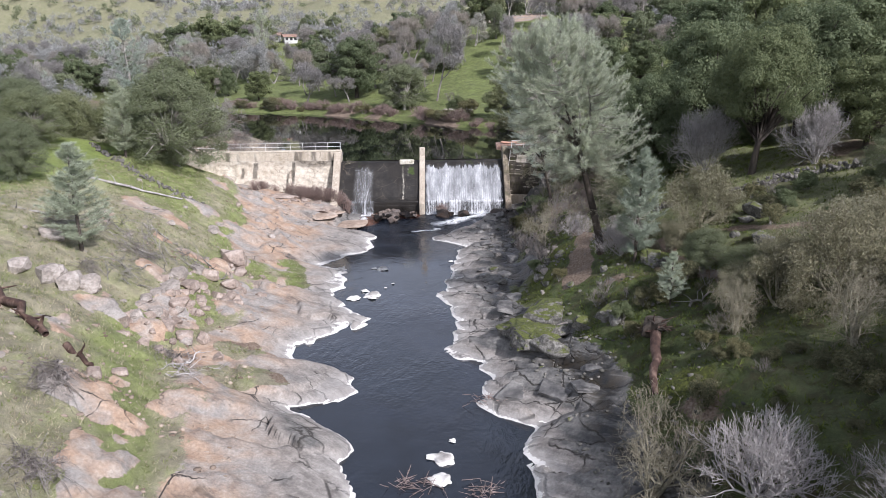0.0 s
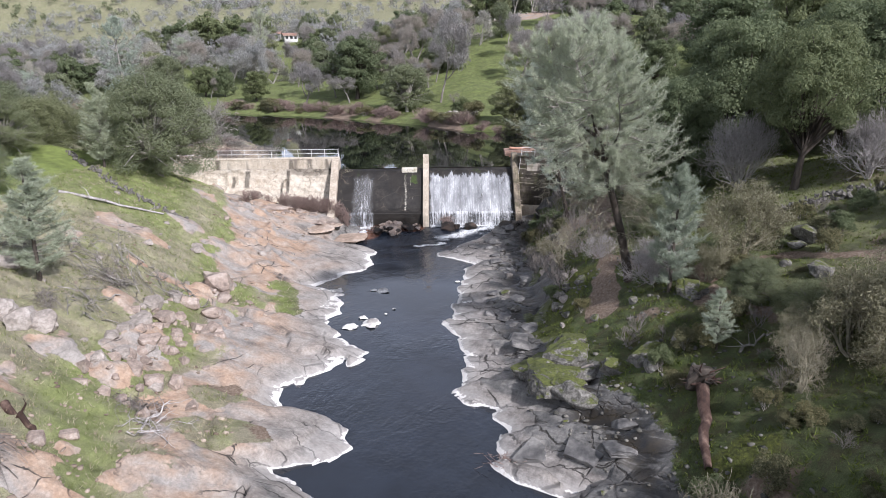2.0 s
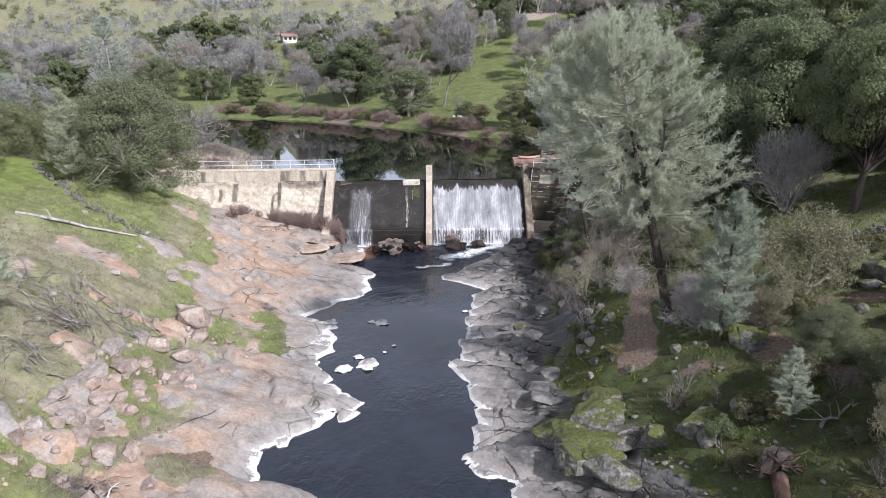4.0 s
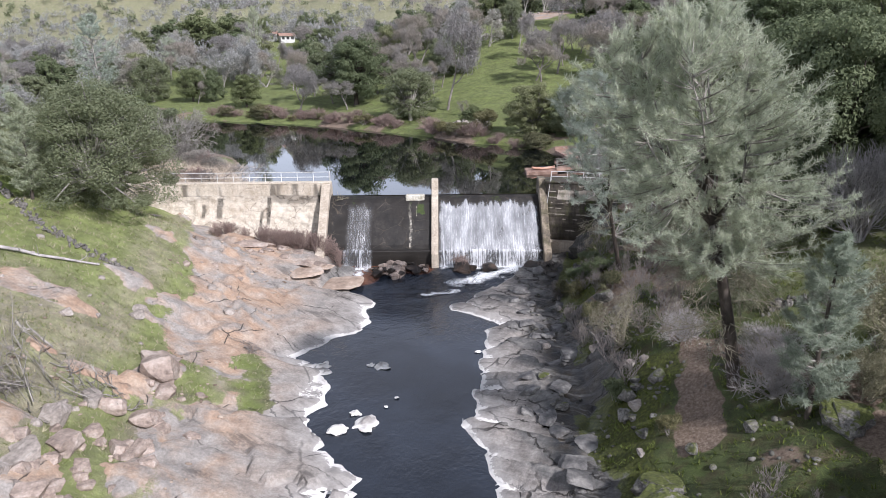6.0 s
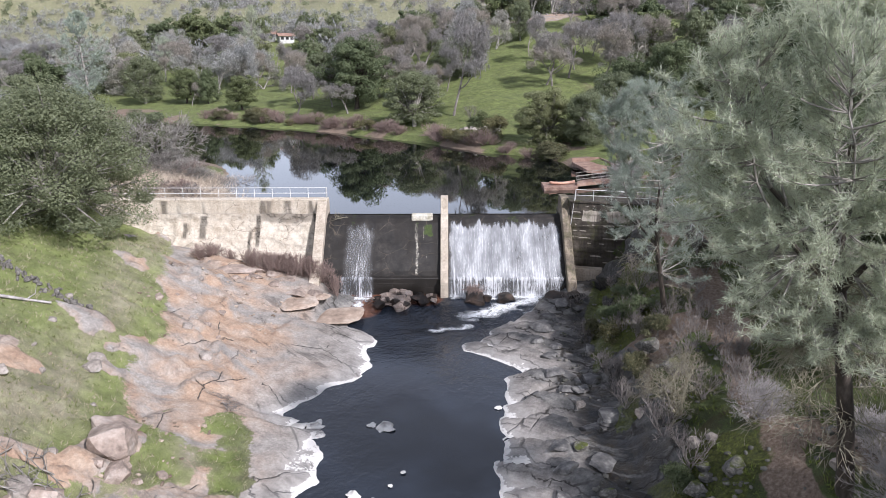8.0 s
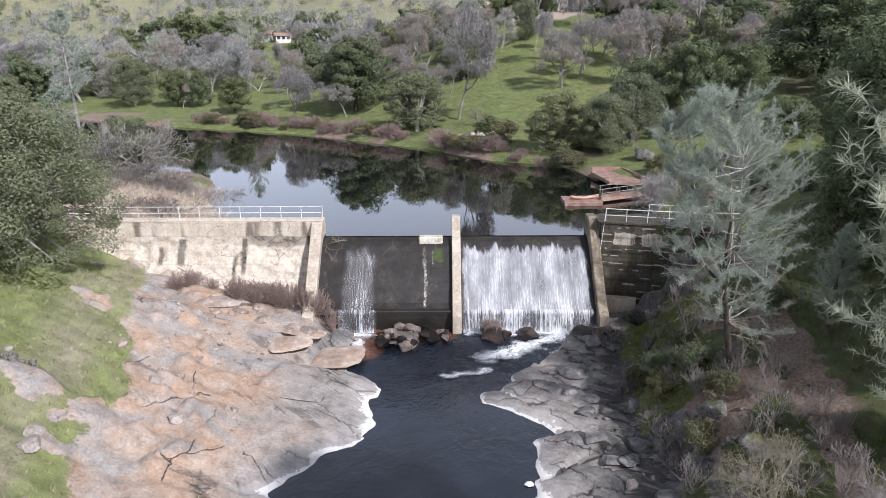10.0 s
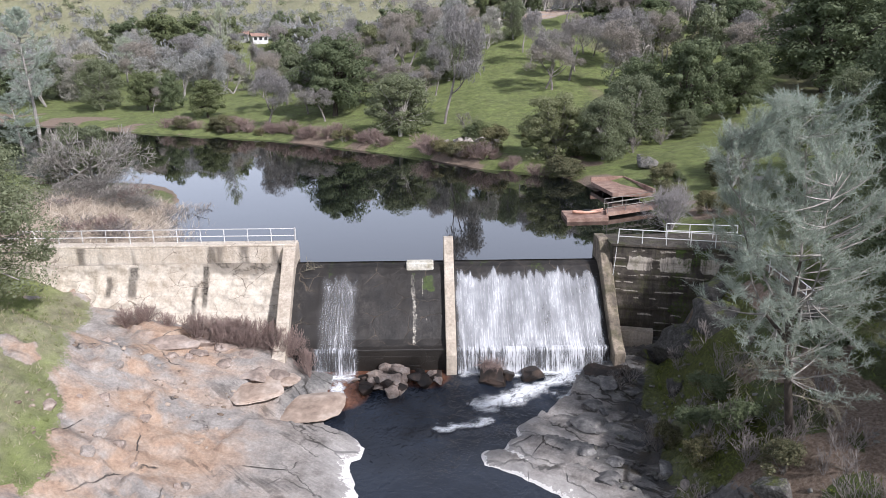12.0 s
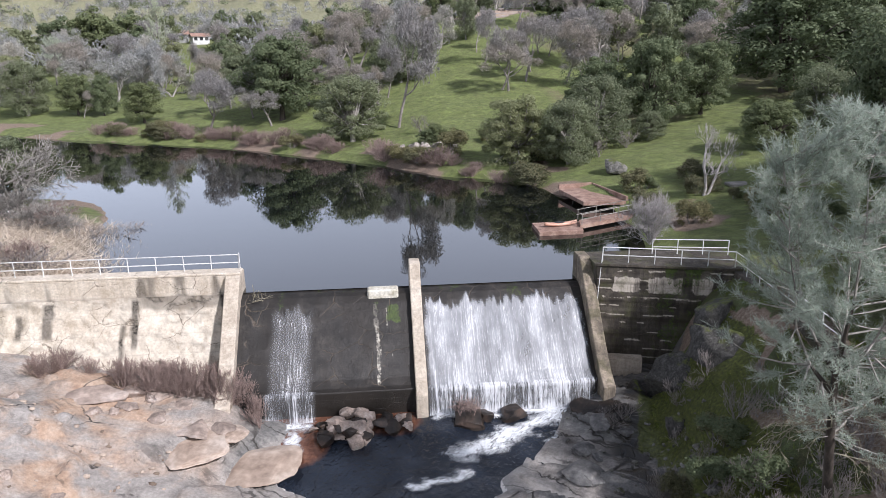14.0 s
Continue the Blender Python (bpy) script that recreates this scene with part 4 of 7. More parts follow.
part("wing_wall", loft([[(x, y, z) for x, y in ((18.2, 95.4), (19.0, 95.2), (17.6, 83.0), (16.9, 83.1))] for z in (5.0, 9.28)]), M_OLDWALL, wall_r)


def railing(pts, name, label, high=1.05, gap=1.85, rails=(1.05, 0.5), r=0.032):
    """White pipe rail on posts along pts."""
    ob = thing(name, pts[0], label, "railing")
    o = Vector(pts[0])
    for a, b in zip(pts, pts[1:]):
        a, b = Vector(a) - o, Vector(b) - o
        n = max(1, round((b - a).length / gap))
        for i in range(n + 1):
            p = a.lerp(b, i / n)
            part("post", rod(bmesh.new(), p - Vector((0, 0, 0.05)), p + Vector((0, 0, high)), r), M_RAIL, ob)
        for h in rails:
            part("rail", rod(bmesh.new(), a + Vector((0, 0, h)), b + Vector((0, 0, h)), r), M_RAIL, ob)
    return ob


railing([(-38, 99.9, 9.3), (-14.55, 99.9, 9.3), (-14.55, 100.25, 9.3)], "railing", "white painted pipe railing along the retaining wall")
railing([(10.1, 97.9, 9.45), (18.35, 95.6, 9.45), (17.2, 83.3, 9.28)], "railing", "white painted pipe railing round the abutment")
railing([(14.2, 99.4, 9.45), (19.3, 98.4, 9.45)], "railing", "white painted pipe railing at the back of the abutment")
part("brace_wire", rod(bmesh.new(), (10.1, 97.9, 10.4), (9.5, 96.9, 6.4), 0.025), M_RAIL, wall_r)


# ---- falling water and foam ----
def fall(name, x0, x1, mat, label, top_fade, seed, base=0.5):
    fall_ob = thing(name, (0, 0, 0), label, "waterfall")
    soft = 0.35 if x1 - x0 > 5 else 0.9
    line = FACE[2:9] + ((93.85, 2.78),)
    me, x, y, z = draped("sheet", x0, x1, line, 0.07, 0.12, 0.06, seed)
    side = step(x0, x0 + soft, x + 0.25 * (vnoise(z * 2, z * 0, seed) - 0.5)) * step(x1, x1 - soft, x + 0.25 * (vnoise(z * 2, z * 0 + 5, seed) - 0.5))
    ragged = 0.5 * (vnoise(x * 1.3, x * 0, seed + 2) - 0.5) + 0.35 * (vnoise(x * 6, x * 0, seed + 3) - 0.5) + 0.4 * (vnoise(x * 17, x * 0, seed + 4) - 0.5)
    part("sheet", three(me, "flow", base - 0.7 * step(CREST_Z - 1.0, CREST_Z - 0.2, z + ragged * top_fade) + 0.05 * step(4.6, 2.9, z), side, 0), mat, fall_ob)
    drop = ((94.0, 2.86), (93.66, 2.78), (93.55, 2.2), (93.45, 1.4), (93.4, 0.9))
    me, x, y, z = draped("drop", x0 - 0.1, x1 + 0.1, drop, 0.04, 0.1, 0.14, seed + 9)
    side = step(x0 - 0.1, x0 + 0.2, x) * step(x1 + 0.1, x1 - 0.2, x)
    part("drop", three(me, "flow", base + (0.0 if x1 - x0 > 5 else -0.2) + 0.07 * step(2.55, 2.75, z) + 0.12 * step(1.7, 1.0, z) + 0.25 * (fbm(x * 1.5, z * 0.3, seed + 4, 3) - 0.5), side, 0), M_DROP, fall_ob)
    return fall_ob


fall("waterfall", PIERS[1] + 0.42, PIERS[2] - 0.45, M_FALL, "wide white sheet of water running down the spillway", 1.1, 51)
fall("waterfall", -12.5, -9.4, M_TRICKLE, "narrow white trickle running down the dark spillway", 1.0, 61, 0.56)


def foam(line, wide, seed, label, lift=0.05):
    """White water along a line, dense in its middle and torn to threads at its edges."""
    pts = np.array(line, float)
    lo, hi = pts.min(0) - wide * 1.6, pts.max(0) + wide * 1.6
    gx, gy = np.arange(lo[0], hi[0], 0.11), np.arange(lo[1], hi[1], 0.11)
    x, y = np.meshgrid(gx, gy)
    gap = polyline_gap(x + 1.1 * (fbm(x * 0.9, y * 1.4, seed, 4) - 0.5), y + 1.1 * (fbm(x * 0.9, y * 1.4, seed + 9, 4) - 0.5), line)
    torn = 0.75 * (fbm(x * 1.1 + y * 0.5, y * 2.6, seed + 3, 5) - 0.5)
    dense = step(1.0, 0.05, gap / wide + torn)
    z = stream_z(y) + lift + 0.13 * dense * fbm(x * 2.2, y * 2.2, seed + 5, 3)
    n = len(gx)
    i = (np.arange(len(gy) - 1)[:, None] * n + np.arange(n - 1)[None, :]).ravel()
    quads = np.stack([i, i + 1, i + n + 1, i + n], 1)
    quads = quads[dense.ravel()[quads].max(1) > 0.02]
    me = mesh_of("foam", np.stack([x.ravel(), y.ravel(), z.ravel()], 1), quads, True)
    return tagged(part("foam", three(me, "flow", dense.ravel(), 0, 0), M_FOAM), label, "white water", "foam below the falls")


for n, (line, wide) in enumerate(((((7.6, 93.1), (4.6, 92.2), (1.6, 90.7), (-0.9, 89.7)), 1.35), (((8.6, 92.8), (6.2, 91.2), (4.6, 90.6)), 0.6), (((-0.8, 88.1), (-2.4, 87.5), (-3.8, 87.6)), 0.75),
                                  (((-1.8, 93.2), (2.0, 93.1), (8.3, 93.3)), 0.8), (((-12.3, 92.8), (-9.7, 92.8)), 0.75), (((-10.9, 92.4), (-10.4, 91.2)), 0.6))):
    foam(line, wide, 200 + n, "churning white foam at the foot of the falls")


# ---- trees and shrubs ----
def tubes(segs, sides=5):
    """Tapered tubes along segments (p0, p1, r0, r1)."""
    p0, p1 = np.array([s[0] for s in segs], float), np.array([s[1] for s in segs], float)
    r = np.array([(s[2], s[3]) for s in segs], float)
    d = p1 - p0
    d /= np.linalg.norm(d, axis=1, keepdims=True) + 1e-9
    ref = np.where(np.abs(d[:, 2:3]) < 0.9, np.array([[0, 0, 1.0]]), np.array([[1.0, 0, 0]]))
    u = np.cross(d, ref)
    u /= np.linalg.norm(u, axis=1, keepdims=True) + 1e-9
    v = np.cross(d, u)
    ang = np.arange(sides) * 2 * np.pi / sides
    ring = np.cos(ang)[None, :, None] * u[:, None] + np.sin(ang)[None, :, None] * v[:, None]
    start, ends = p0[:, None] + ring * r[:, 0, None, None], p1[:, None] + ring * r[:, 1, None, None]
    verts, faces, rings, count = [], [], {}, 0
    k = np.arange(sides)
    k2 = (k + 1) % sides
    for i, s in enumerate(segs):
        low = rings.get(s[0].tobytes()) if isinstance(s[0], np.ndarray) else None
        if low is None:
            verts.append(start[i])
            low, count = count, count + sides
        verts.append(ends[i])
        if isinstance(s[1], np.ndarray):
            rings[s[1].tobytes()] = count
        faces.append(np.stack([low + k, low + k2, count + k2, count + k], 1))
        count += sides
    return np.concatenate(verts), np.concatenate(faces)


def unit(v):
    return v / (np.linalg.norm(v) + 1e-9)


def grow(rng, p, d, length, r, depth, o, segs, tips):
    """One limb and its branches, into segs; the ends go into tips."""
    n = o["pieces"] if depth else 2
    for i in range(n):
        d = unit(d + rng.normal(0, o["wiggle"], 3) + np.array([0, 0, o["lift"][min(depth, len(o["lift"]) - 1)] / n]))
        q = p + d * length / n
        taper = 1 - (1 - o["taper"]) / n
        segs.append((p, q, r, r * taper))
        p, r = q, r * taper
        if depth > 0 and i >= o["first"]:
            for _ in range(o["side"]):
                child(rng, p, d, length, r, depth, o, segs, tips, 1.0)
    if depth > 0:
        for _ in range(o["fork"]):
            child(rng, p, d, length, r, depth, o, segs, tips, 0.8)
    else:
        tips.append((p, d))


def child(rng, p, d, length, r, depth, o, segs, tips, wide):
    off = rng.normal(0, 1, 3)
    off = unit(off - d * (off @ d))
    a = radians(o["angle"]) * wide * rng.uniform(0.7, 1.25)
    grow(rng, p, unit(d * math.cos(a) + off * math.sin(a)), length * o["ratio"] * rng.uniform(0.75, 1.2), r * o["thin"], depth - 1, o, segs, tips)


def fitted(segs, tips, high, wide):
    """Scales a grown tree to its height and spread."""
    pts = np.array([s[1] for s in segs])
    k = np.array([wide / (2 * np.percentile(np.hypot(pts[:, 0], pts[:, 1]), 97)), 0, high / pts[:, 2].max()])
    k[1] = k[0]
    return [(s[0] * k, s[1] * k, s[2], s[3]) for s in segs], [(p * k, d) for p, d in tips]


def leaf_cards(rng, centres, size, long=1.6, upright=0.0, face=None):
    """A small pointed leaf spray at each centre; face: the way that each one roughly looks."""
    n = len(centres)
    a = rng.normal(0, 1, (n, 3)) + np.array([0, 0, upright])
    if face is not None:
        f = face + rng.normal(0, 0.42, (n, 3)) + np.array([0, 0, 0.25])
        f /= np.linalg.norm(f, axis=1, keepdims=True)
        a -= f * (a * f).sum(1, keepdims=True)
    a /= np.linalg.norm(a, axis=1, keepdims=True)
    b = rng.normal(0, 1, (n, 3)) if face is None else np.cross(a, f)
    b -= a * (a * b).sum(1, keepdims=True)
    b /= np.linalg.norm(b, axis=1, keepdims=True)
    s = size * rng.uniform(0.6, 1.3, (n, 1))
    a, b = a * s * long * 0.6, b * s * 0.6
    verts = np.stack([centres - a, centres + a * 0.7 - b, centres + a * 0.7 + b], 1).reshape(-1, 3)
    return verts, np.arange(3 * n).reshape(-1, 3)


def clump_points(rng, tips, radius, count, flat=0.75):
    """Leaf places in shells round the ends of the limbs."""
    c = np.array([t[0] for t in tips])
    out = []
    for p in c:
        d = rng.normal(0, 1, (count, 3))
        d /= np.linalg.norm(d, axis=1, keepdims=True)
        rad = radius * rng.uniform(0.7, 1.25) * rng.uniform(0.35, 1.0, (count, 1)) ** 0.5
        out.append(p + d * rad * np.array([1, 1, flat]))
    return np.concatenate(out)


def oak_parts(seed, leaf_mat, leaf, clumps, per, bark, low=0.16, airy=1.0, lobed=0.55):
    """A spreading evergreen oak, 10 m high and 10 m wide: limbs to uneven clumps of leaves, down to the grass."""
    rng = np.random.default_rng(seed)
    segs, pts, ways = [], [], []
    fork = np.array([*rng.normal(0, 0.25, 2), 2.2])
    segs += [(np.array([0, 0, -0.3]), fork * 0.5, 0.38, 0.3), (fork * 0.5, fork, 0.3, 0.24)]
    lobes = rng.uniform(lobed, 1.15 if lobed < 0.7 else 1.02, 9)
    for i in range(clumps):
        t = (i + 0.5) / clumps
        a = i * 2.39996 + rng.normal(0, 0.25)
        up = low + (1 - low) * t ** 0.85
        f = (up - low) / (1 - low)
        reach = 4.9 * math.sqrt(max(0.02, 1 - (abs(f - 0.32) / 0.72) ** 2.2)) * lobes[int(a / (2 * math.pi) * 9) % 9]
        reach *= rng.uniform(0.55, 1.0) if i % 3 else rng.uniform(0.1, 0.6)
        c = np.array([math.cos(a) * reach, math.sin(a) * reach, 9.2 * up * (0.82 + 0.2 * lobes[(int(a / (2 * math.pi) * 9) + 3) % 9]) + rng.normal(0, 0.35)])
        mid = fork * 0.45 + c * 0.55 + np.array([0, 0, 0.5]) + rng.normal(0, 0.25, 3)
        segs += [(fork, mid, 0.12, 0.08), (mid, c, 0.08, 0.03)]
        n = int(per * rng.uniform(0.6, 1.4))
        d = rng.normal(0, 1, (n, 3))
        d /= np.linalg.norm(d, axis=1, keepdims=True)
        rad = rng.uniform(0.55, 1.45) * airy * rng.uniform(0.3, 1.0, (n, 1)) ** 0.45
        pts.append(c + d * rad * np.array([1.15, 1.15, 0.8]))
        ways.append(d)
    pts = np.concatenate(pts)
    pts[:, 2] = np.maximum(pts[:, 2], rng.uniform(0.1, 0.7, len(pts)))
    wv, wf = tubes(segs, 5)
    lv, lf = leaf_cards(rng, pts, leaf, face=np.concatenate(ways))
    return [("trunk", mesh_of("trunk", wv, wf, True), bark), ("crown", mesh_of("crown", lv, lf), leaf_mat)]


def bare_parts(seed, mat, stems=1, depth=4, angle=38, lift=(0.3, 0.25, 0.2, 0.15, 0.1), first=0, thick=0.22, stem=3.2, fork=2, side=1, twig=0.011, leaves=None):
    """A leafless tree, 10 m high and 10 m wide."""
    rng = np.random.default_rng(seed)
    o = dict(pieces=3, wiggle=0.2, lift=lift, taper=0.6, first=first, side=side, fork=fork, angle=angle, ratio=0.62, thin=0.6)
    segs, tips = [], []
    for _ in range(stems):
        lean = rng.normal(0, 0.55 if stems > 1 else 0.1, 2)
        grow(rng, np.array([0, 0, -0.2]), unit(np.array([lean[0], lean[1], 1.0])), stem, thick, depth, o, segs, tips)
    segs, tips = fitted(segs, tips, 10, 10)
    segs = [(a, b, max(r, twig), max(q, twig * 0.8)) for a, b, r, q in segs]
    limit = max(0.045, twig * 1.3)
    wood, fine = [s for s in segs if s[2] > limit], [s for s in segs if s[2] <= limit]
    wv, wf = tubes(wood, 6)
    fv, ff = tubes(fine, 3)
    out = [("trunk", mesh_of("trunk", wv, wf, True), mat), ("twig_crown", mesh_of("twig_crown", fv, ff), mat)]
    if leaves:
        lv, lf = leaf_cards(rng, clump_points(rng, tips, 0.95, leaves[1]), leaves[2], leaves[3], 0.7)
        out.append(("leaf_crown", mesh_of("leaf_crown", lv, lf), leaves[0]))
    return out


def needle_tufts(rng, tips, count, length, width):
    """Stars of long needles round the ends of twigs."""
    p = np.repeat(np.array([t[0] for t in tips]), count, 0)
    d = np.repeat(np.array([t[1] for t in tips]), count, 0)
    n = len(p)
    v = rng.normal(0, 1, (n, 3)) + d * 0.9 + np.array([0, 0, 0.15])
    v /= np.linalg.norm(v, axis=1, keepdims=True)
    s = np.cross(v, rng.normal(0, 1, (n, 3)))
    s /= np.linalg.norm(s, axis=1, keepdims=True) + 1e-9
    ln = length * rng.uniform(0.6, 1.2, (n, 1))
    p = p - d * rng.uniform(0, 0.35, (n, 1))
    verts = np.stack([p - s * width, p + s * width, p + v * ln], 1).reshape(-1, 3)
    return verts, np.arange(3 * n).reshape(-1, 3)


def pine_parts(seed, mat, bark, high, wide, clear, lean=(0, 0), tiers=26, per=5, twigs=7, count=11, needle=0.34, width=0.014, peak=0.45, dead=0, up=0.5, thick=0.3):
    """A grey pine: leaning stem, rising limbs, tufts of long needles; dead hanging twigs low down."""
    rng = np.random.default_rng(seed)
    segs, tips, dry = [], [], []
    n = 14
    line = [np.array([lean[0] * t ** 0.9 + 0.12 * math.sin(5 * t + seed), lean[1] * t, high * t - 0.3 * (1 - t)]) for t in np.linspace(0, 1, n + 1)]
    for i, (a, b) in enumerate(zip(line, line[1:])):
        r = thick * (1 - i / n) ** 0.8 + 0.02
        segs.append((a, b, r, thick * (1 - (i + 1) / n) ** 0.8 + 0.02))
    for k in range(tiers):
        t = clear + (1 - clear) * (k + rng.uniform(0, 0.8)) / tiers
        f = (t - clear) / (1 - clear)
        reach = wide / 2 * (min(f / peak, 1.0) ** 0.8 * 0.5 + 0.5 if f < peak else max(0.22, 1 - ((f - peak) / (1 - peak)) ** 2.4))
        base = np.array([np.interp(t, np.linspace(0, 1, n + 1), [q[c] for q in line]) for c in range(3)])
        for _ in range(per):
            a = rng.uniform(0, 2 * np.pi)
            d = unit(np.array([math.cos(a), math.sin(a), rng.uniform(-0.05, 0.3)]))
            p, ln = base, reach * rng.uniform(0.6, 1.1)
            r = 0.03 + 0.035 * ln / 4
            for j in range(4):
                d = unit(d + rng.normal(0, 0.12, 3) + np.array([0, 0, up * 0.25]))
                q = p + d * ln / 4
                segs.append((p, q, r, r * 0.72))
                if j > 0:
                    for _ in range(twigs // 2):
                        e = unit(d + rng.normal(0, 0.55, 3) + np.array([0, 0, 0.25]))
                        w = p + (q - p) * rng.uniform(0, 1)
                        x = w + e * ln * rng.uniform(0.1, 0.26)
                        segs.append((w, x, 0.014, 0.008))
                        tips += [(x, e), (w + (x - w) * 0.55, e)]
                p, r = q, r * 0.72
            tips.append((p, d))
    for _ in range(dead):
        t = rng.uniform(clear * 0.55, clear + 0.12)
        base = np.array([np.interp(t, np.linspace(0, 1, n + 1), [q[c] for q in line]) for c in range(3)])
        a = rng.uniform(0, 2 * np.pi)
        d = unit(np.array([math.cos(a), math.sin(a), 0.1]))
        o = dict(pieces=3, wiggle=0.28, lift=(-0.5, -0.5, -0.35), taper=0.6, first=0, side=2, fork=1, angle=50, ratio=0.6, thin=0.55)
        grow(rng, base, d, wide * 0.2 * rng.uniform(0.6, 1.2), 0.035, 2, o, dry, [])
    wv, wf = tubes([s for s in segs if s[2] > 0.05], 7)
    bv, bf = tubes([s for s in segs if s[2] <= 0.05], 3)
    nv, nf = needle_tufts(rng, tips, count, needle, width)
    out = [("trunk", mesh_of("trunk", wv, wf, True), bark), ("limb_work", mesh_of("limb_work", bv, bf), M_BARK_GREY), ("needle_crown", mesh_of("needle_crown", nv, nf), mat)]
    if dead:
        dv, df = tubes([(a, b, max(r, 0.012), max(q, 0.01)) for a, b, r, q in dry], 3)
        out.append(("dead_tangle", mesh_of("dead_tangle", dv, df), M_TWIG_GOLD))
    return out


def domed_pine_parts(seed, mat, bark, high, wide, lean, clear, leaders=5, limbs=420, twigs=6, count=15, needle=0.3, width=0.0115, dead=0, thick=0.34, crowd=0.85):
    """A grey pine whose leaning stem forks into upright leaders under a broad rounded crown of soft needle tufts."""
    rng = np.random.default_rng(seed)
    segs, tips, dry = [], [], []
    lean = np.array([*lean, 0.0])

    def stem(t):
        return lean * t ** 1.1 + np.array([0.15 * math.sin(6 * t + seed), 0.1 * math.cos(5 * t), high * t - 0.3 * (1 - t)])

    fork_t = clear + 0.22
    ts = np.linspace(0, fork_t, 8)
    line = [stem(t) for t in ts]
    for i, (a, b) in enumerate(zip(line, line[1:])):
        segs.append((a, b, thick * (1 - 0.45 * i / 7), thick * (1 - 0.45 * (i + 1) / 7)))
    spine = list(line[int(8 * clear / fork_t):])
    for n in range(leaders):
        a = 2.4 * n + rng.normal(0, 0.3)
        out = np.array([math.cos(a), math.sin(a), 0]) * wide * (0.05 if n == 0 else rng.uniform(0.17, 0.30))
        top = stem(1.0) + out - np.array([0, 0, 0 if n == 0 else high * rng.uniform(0.05, 0.16)])
        p, r = line[-1] if n < 3 else line[-2], thick * (0.5 if n == 0 else 0.36)
        base = p
        for j in range(1, 7):
            t = j / 6
            q = base + (top - base) * t + out * 0.55 * math.sin(math.pi * t) * (1 - t) + rng.normal(0, 0.07, 3)
            segs.append((p, q, r, r * 0.74))
            spine += [q, (p + q) / 2]
            p, r = q, r * 0.74
    spine = np.array(spine)
    ph = rng.uniform(0, 6.3, 4)
    for _ in range(limbs):
        f = rng.uniform(0, 1) ** crowd
        t = clear + (1.03 - clear) * f
        full = math.sqrt(max(0.03, 1 - (abs(f - 0.45) / 0.58) ** 3.0))
        a = rng.uniform(0, 2 * math.pi)
        lump = 0.82 + 0.20 * math.sin(3 * a + ph[0] + 4 * f) + 0.16 * math.sin(5 * a - 9 * f + ph[1]) + (0.28 if rng.uniform() < 0.07 else 0.0)
        reach = wide / 2 * full * lump * math.sqrt(rng.uniform(0.12, 1.0))
        end = stem(min(t, 1.0)) + np.array([math.cos(a) * reach, math.sin(a) * reach, max(0, t - 1) * high + rng.normal(0, 0.3)])
        low = end - np.array([0, 0, 0.38 * reach])
        at = spine[np.argmin(((spine - low) ** 2).sum(1))]
        ln = np.linalg.norm(end - at)
        if ln < 0.3:
            continue
        bow = at * 0.42 + end * 0.58 - np.array([0, 0, 0.14 * ln]) + rng.normal(0, 0.05 * ln, 3)
        p, r = at, 0.016 + 0.011 * ln
        for j in range(1, 6):
            u = j / 5
            q = at * (1 - u) ** 2 + bow * 2 * u * (1 - u) + end * u * u
            segs.append((p, q, r, r * 0.76))
            d = unit(q - p)
            if j > 2:
                for _ in range(twigs // 2):
                    e = unit(d + rng.normal(0, 0.5, 3) + np.array([0, 0, 0.35]))
                    w = p + (q - p) * rng.uniform(0, 1)
                    x = w + e * rng.uniform(0.3, 0.75)
                    segs.append((w, x, 0.012, 0.007))
                    tips += [(x, e), (w + (x - w) * 0.5, e)]
            p, r = q, r * 0.76
        tips.append((p, d))
    for _ in range(dead):
        base = stem(rng.uniform(clear * 0.55, clear + 0.16))
        a = rng.uniform(0, 2 * np.pi)
        o = dict(pieces=3, wiggle=0.28, lift=(-0.5, -0.5, -0.35), taper=0.6, first=0, side=2, fork=1, angle=50, ratio=0.6, thin=0.55)
        grow(rng, base, unit(np.array([math.cos(a), math.sin(a), 0.1])), wide * 0.2 * rng.uniform(0.6, 1.2), 0.035, 2, o, dry, [])
    wv, wf = tubes([s for s in segs if s[2] > 0.075], 7)
    bv, bf = tubes([s for s in segs if s[2] <= 0.075], 3)
    nv, nf = needle_tufts(rng, tips, count, needle, width)
    out = [("trunk", mesh_of("trunk", wv, wf, True), bark), ("limb_work", mesh_of("limb_work", bv, bf), M_BARK_GREY), ("needle_crown", mesh_of("needle_crown", nv, nf), mat)]
    if dead:
        dv, df = tubes([(a, b, max(r, 0.012), max(q, 0.01)) for a, b, r, q in dry], 3)
        out.append(("dead_tangle", mesh_of("dead_tangle", dv, df), M_TWIG_GOLD))
    return out


